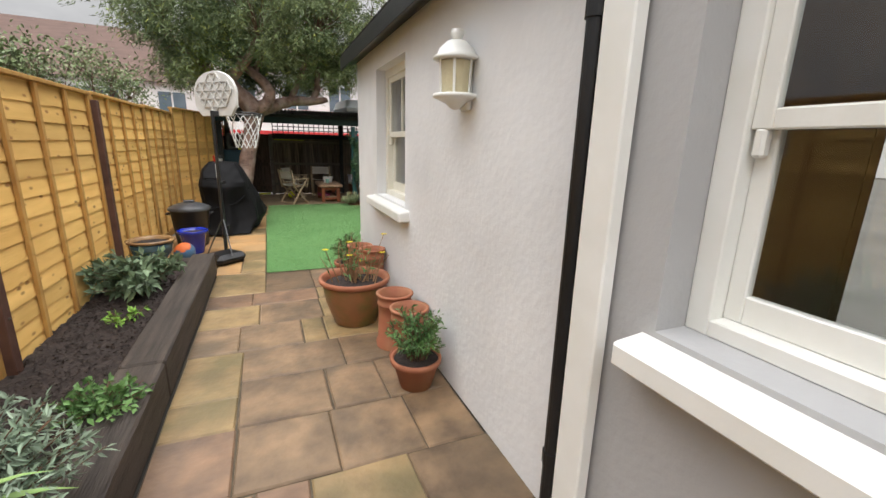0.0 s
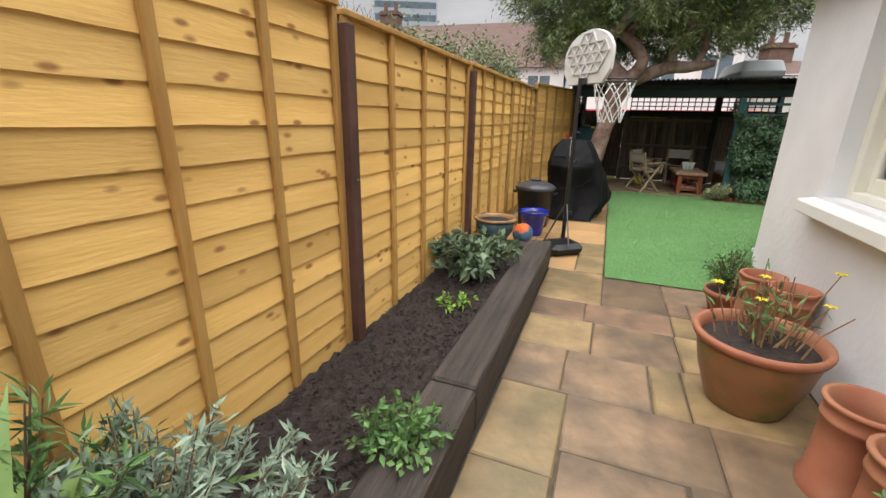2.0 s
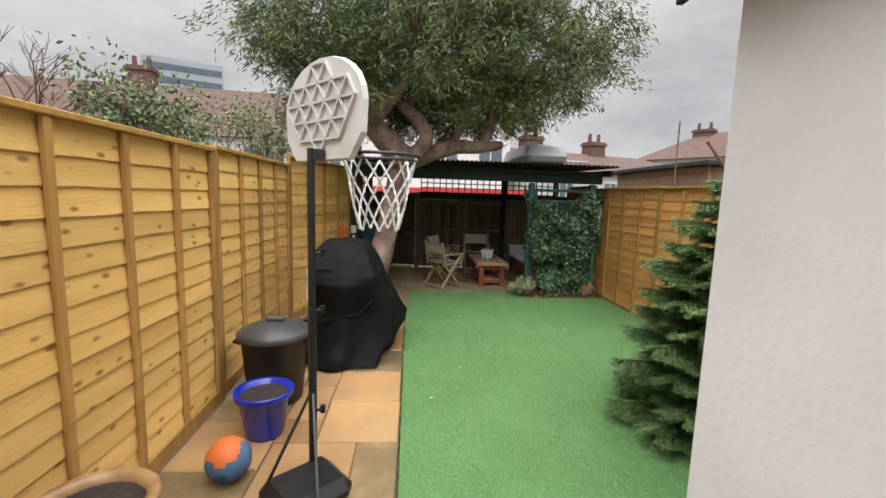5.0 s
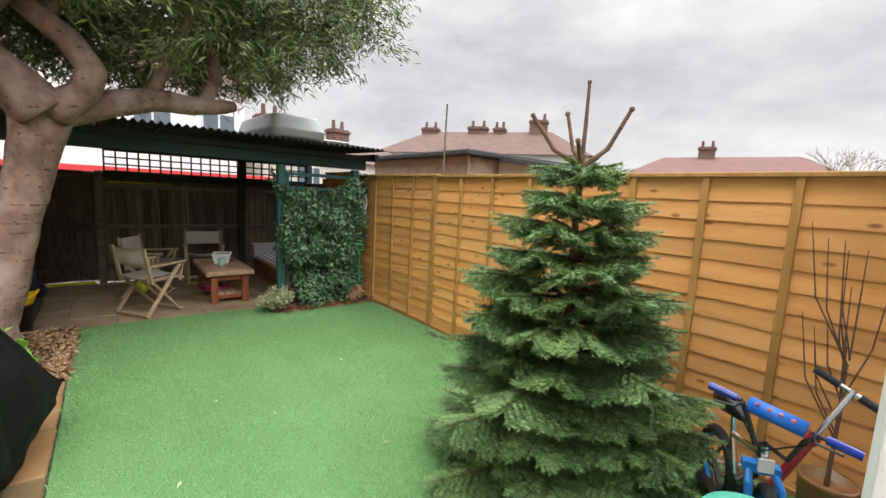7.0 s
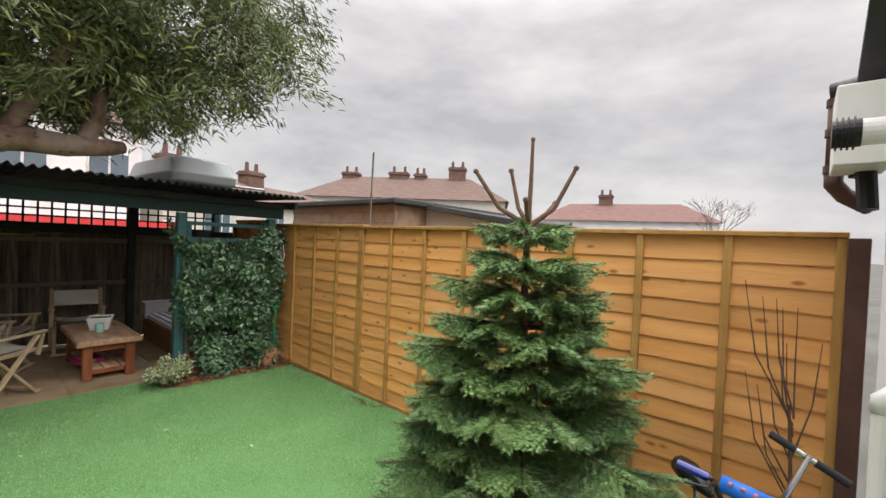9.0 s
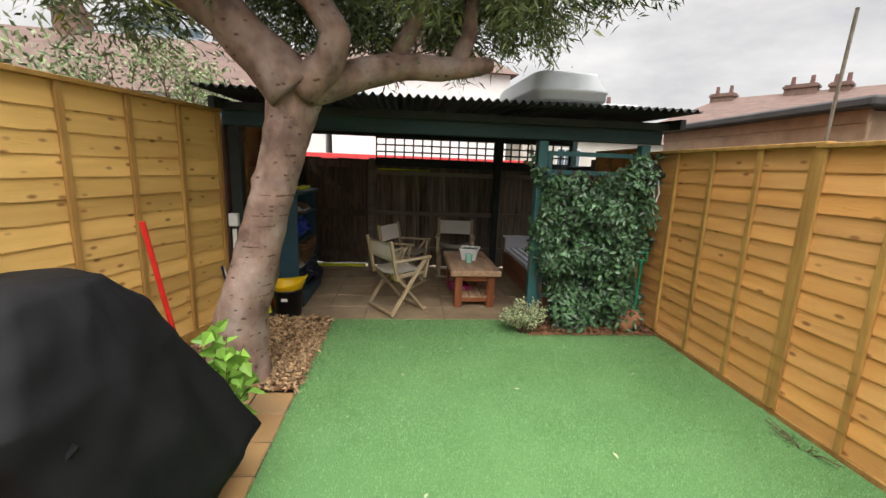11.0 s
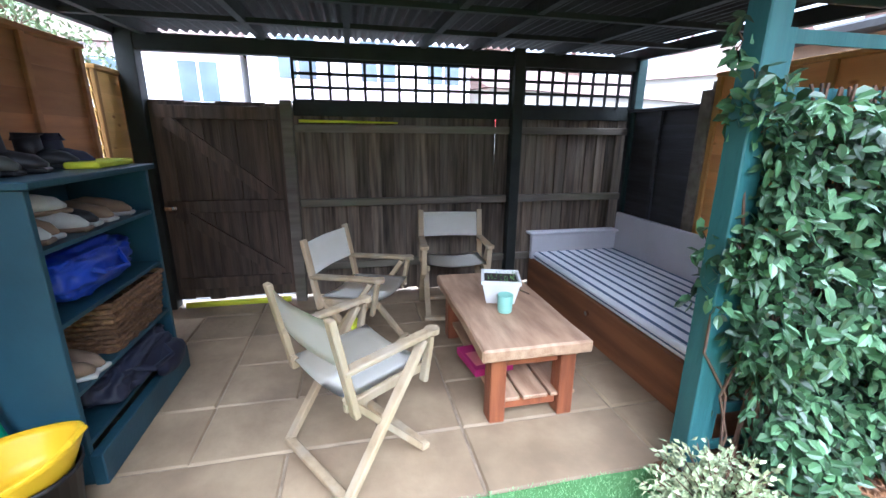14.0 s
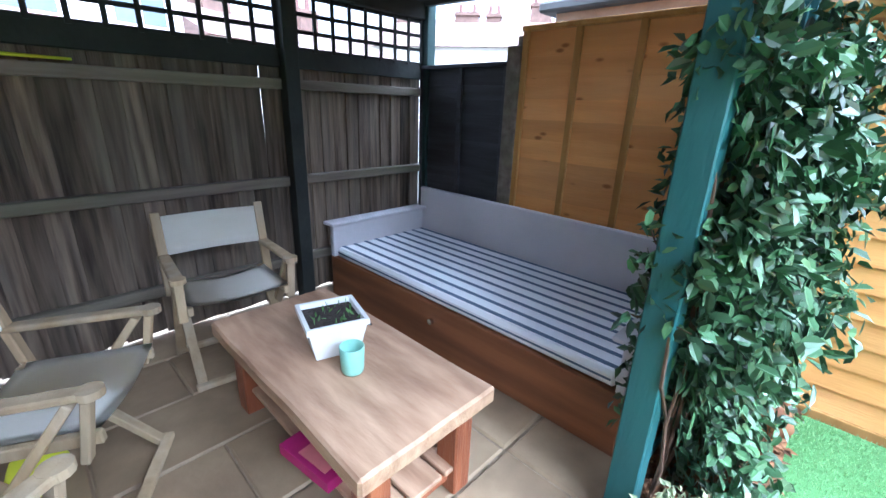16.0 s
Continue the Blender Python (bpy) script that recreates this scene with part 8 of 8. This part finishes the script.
house_block("terrace_house", "brown roofed terrace beyond the other fence", (-24.0, 25.2), (-1.5, 27.2), 8.0, 4.2, 7.2, M["far_white"], M["tile_brown"], ((3, 1.4, 1.0), (11.0, 1.2, 0.9)), ((4, 2.4, 1.4, 1.3), (9, 2.4, 1.4, 1.3), (14, 2.4, 1.4, 1.3), (18.2, 2.4, 2.0, 1.4), (21.3, 2.4, 1.3, 1.4)), 0.3)


def far_things():
    t = thing("tower_block", "distant pale grey tower block", "tower block", pose(-61, 130, 0, 0, 0, 25))
    part("wall", box(B(), -9, 9, -9, 9, 0, 34), M["far_grey"], t)
    for k in range(10):
        part("window_band", box(B(), -8.6, 8.6, -9.06, -9.01, 2.2 + k * 3.2, 3.8 + k * 3.2), M["far_glass"], t)
    t = thing("shop_canopy", "long red canopy over the alley behind the gate", "canopy", pose(0.6, 24.2, 0, 0, 0, 2))
    part("canopy", box(B(), -6.5, 6.5, 0, 0.9, 1.72, 1.98, 0.02), M["far_red"], t)
    part("wall", box(B(), -6.5, 6.5, 0.91, 1.2, 0, 1.95), M["far_white"], t)
    t = thing("neighbour_shed", "timber clad shed with grey felt roof next door", "shed", pose(5.9, 11.17, 0))
    me = None
    for k in range(9):
        z = 0.9 + k * 0.15
        if me is None:
            o = part("cladding_board", box(B(), 0, 0.04, 0, 2.83, 0, 0.16, 0.004), M["shed_wood"], t)
            me = o.data
        else:
            o = new("cladding_board", me)
            o.parent = t
        o.location = (0.012 * (k % 2), 0, z)
    part("body", box(B(), 0.06, 2.6, 0.02, 2.81, 0, 2.2), M["shed_wood"], t)
    part("roof", box(B(), -0.12, 2.8, -0.12, 2.95, 2.21, 2.30, 0.02), M["felt"], t, "grey felt roof")
    t = thing("neighbour_garage", "cream rendered outbuilding with dark sloping verge next door", "outbuilding", pose(6.6, 9.6, 0))
    bm = B()
    prof = ((0.05, 0.0), (2.3, 0.0), (2.3, 2.30), (0.05, 1.96))
    lo = [bm.verts.new((0, y, z)) for y, z in prof]
    hi = [bm.verts.new((3.2, y, z)) for y, z in prof]
    bm.faces.new(lo)
    bm.faces.new(hi[::-1])
    for k in range(4):
        bm.faces.new((lo[k], hi[k], hi[(k + 1) % 4], lo[(k + 1) % 4]))
    part("wall", bm, M["far_cream"], t)
    bm = B()
    bar(bm, (1.6, -0.08, 1.99), (1.6, 2.42, 2.365), 3.5, 0.07)
    part("roof", bm, M["felt"], t, "dark sloping felt roof")
    t = thing("bamboo_cane", "pale cane standing beyond the fence", "cane", pose(5.2, 10.9, 0, 6, -4, 0))
    part("cane", tube(B(), [(0, 0, 0), (0, 0, 2.75)], 0.012, 6), M["old_rail"], t)


far_things()


def bare_tree(name, label, c, h, spread, seed, leafy=0, trunk_r=0.14):
    t = thing(name, label, "tree", pose(*c))
    nr = random.Random(seed)
    bm = B()
    ends = []

    def grow(p, d, L, r, depth):
        q = p + d * L
        mid = p + d * L * 0.5 + Vector((nr.uniform(-1, 1), nr.uniform(-1, 1), 0)) * L * 0.06
        tube(bm, [p, mid, q], [r, r * 0.85, r * 0.65], 6 if depth > 2 else 4, False)
        if depth == 0:
            ends.append(q)
            return
        for k in range(3):
            e = (d + Vector((nr.uniform(-1, 1), nr.uniform(-1, 1), nr.uniform(-0.3, 0.7))) * spread).normalized()
            grow(q, e, L * nr.uniform(0.6, 0.85), r * 0.6, depth - 1)

    grow(Vector((0, 0, 0)), Vector((0, 0, 1)), h * 0.34, trunk_r, 5)
    part("trunk", bm, M["twig"], t)
    if leafy:
        rng = np.random.default_rng(seed)
        e = np.array([list(q) for q in ends])
        p = np.repeat(e, leafy, 0) + rng.normal(size=(len(e) * leafy, 3)) * 0.28
        n = len(p)
        tagged(leaves("crown", p, rand_dirs(rng, n), rand_dirs(rng, n), 0.12, 0.055, M["leaf_tree"], t), kind="stuff")


bare_tree("bare_tree", "leafless tree beyond the fence", (-5.2, 12.5, 0), 3.9, 0.75, 3, 0, 0.07)
bare_tree("leafy_tree", "dark evergreen shrubby tree beyond the fence", (-2.9, 13.2, 0), 3.1, 0.8, 8, 12, 0.07)
bare_tree("leafy_tree", "dark evergreen shrubby tree behind the houses", (-3.5, 19.0, 0), 3.6, 0.8, 14, 14, 0.09)
bare_tree("bare_tree", "leafless street tree far beyond the fence", (33.0, 10.8, 0), 4.6, 0.75, 5, 0, 0.07)


# ---------------------------------------------------------------- paving slabs
_slab_cache = {}
_rng = random.Random(77)
for base, x, y, w, h, mname, dz, rot in SLABS:
    key = (round(w, 3), round(h, 3), mname, _rng.randrange(2))
    if key not in _slab_cache:
        _bm = slab_mesh(w, h, _rng)
        _me = bpy.data.meshes.new("slab")
        _bm.normal_update()
        _bm.to_mesh(_me)
        _bm.free()
        _me.materials.append(M[mname])
        _slab_cache[key] = _me
    s = new("slab", _slab_cache[key])
    s.parent = base
    s.matrix_local = pose(x, y, 0.0 + dz, 0, 0, rot * 0.5)
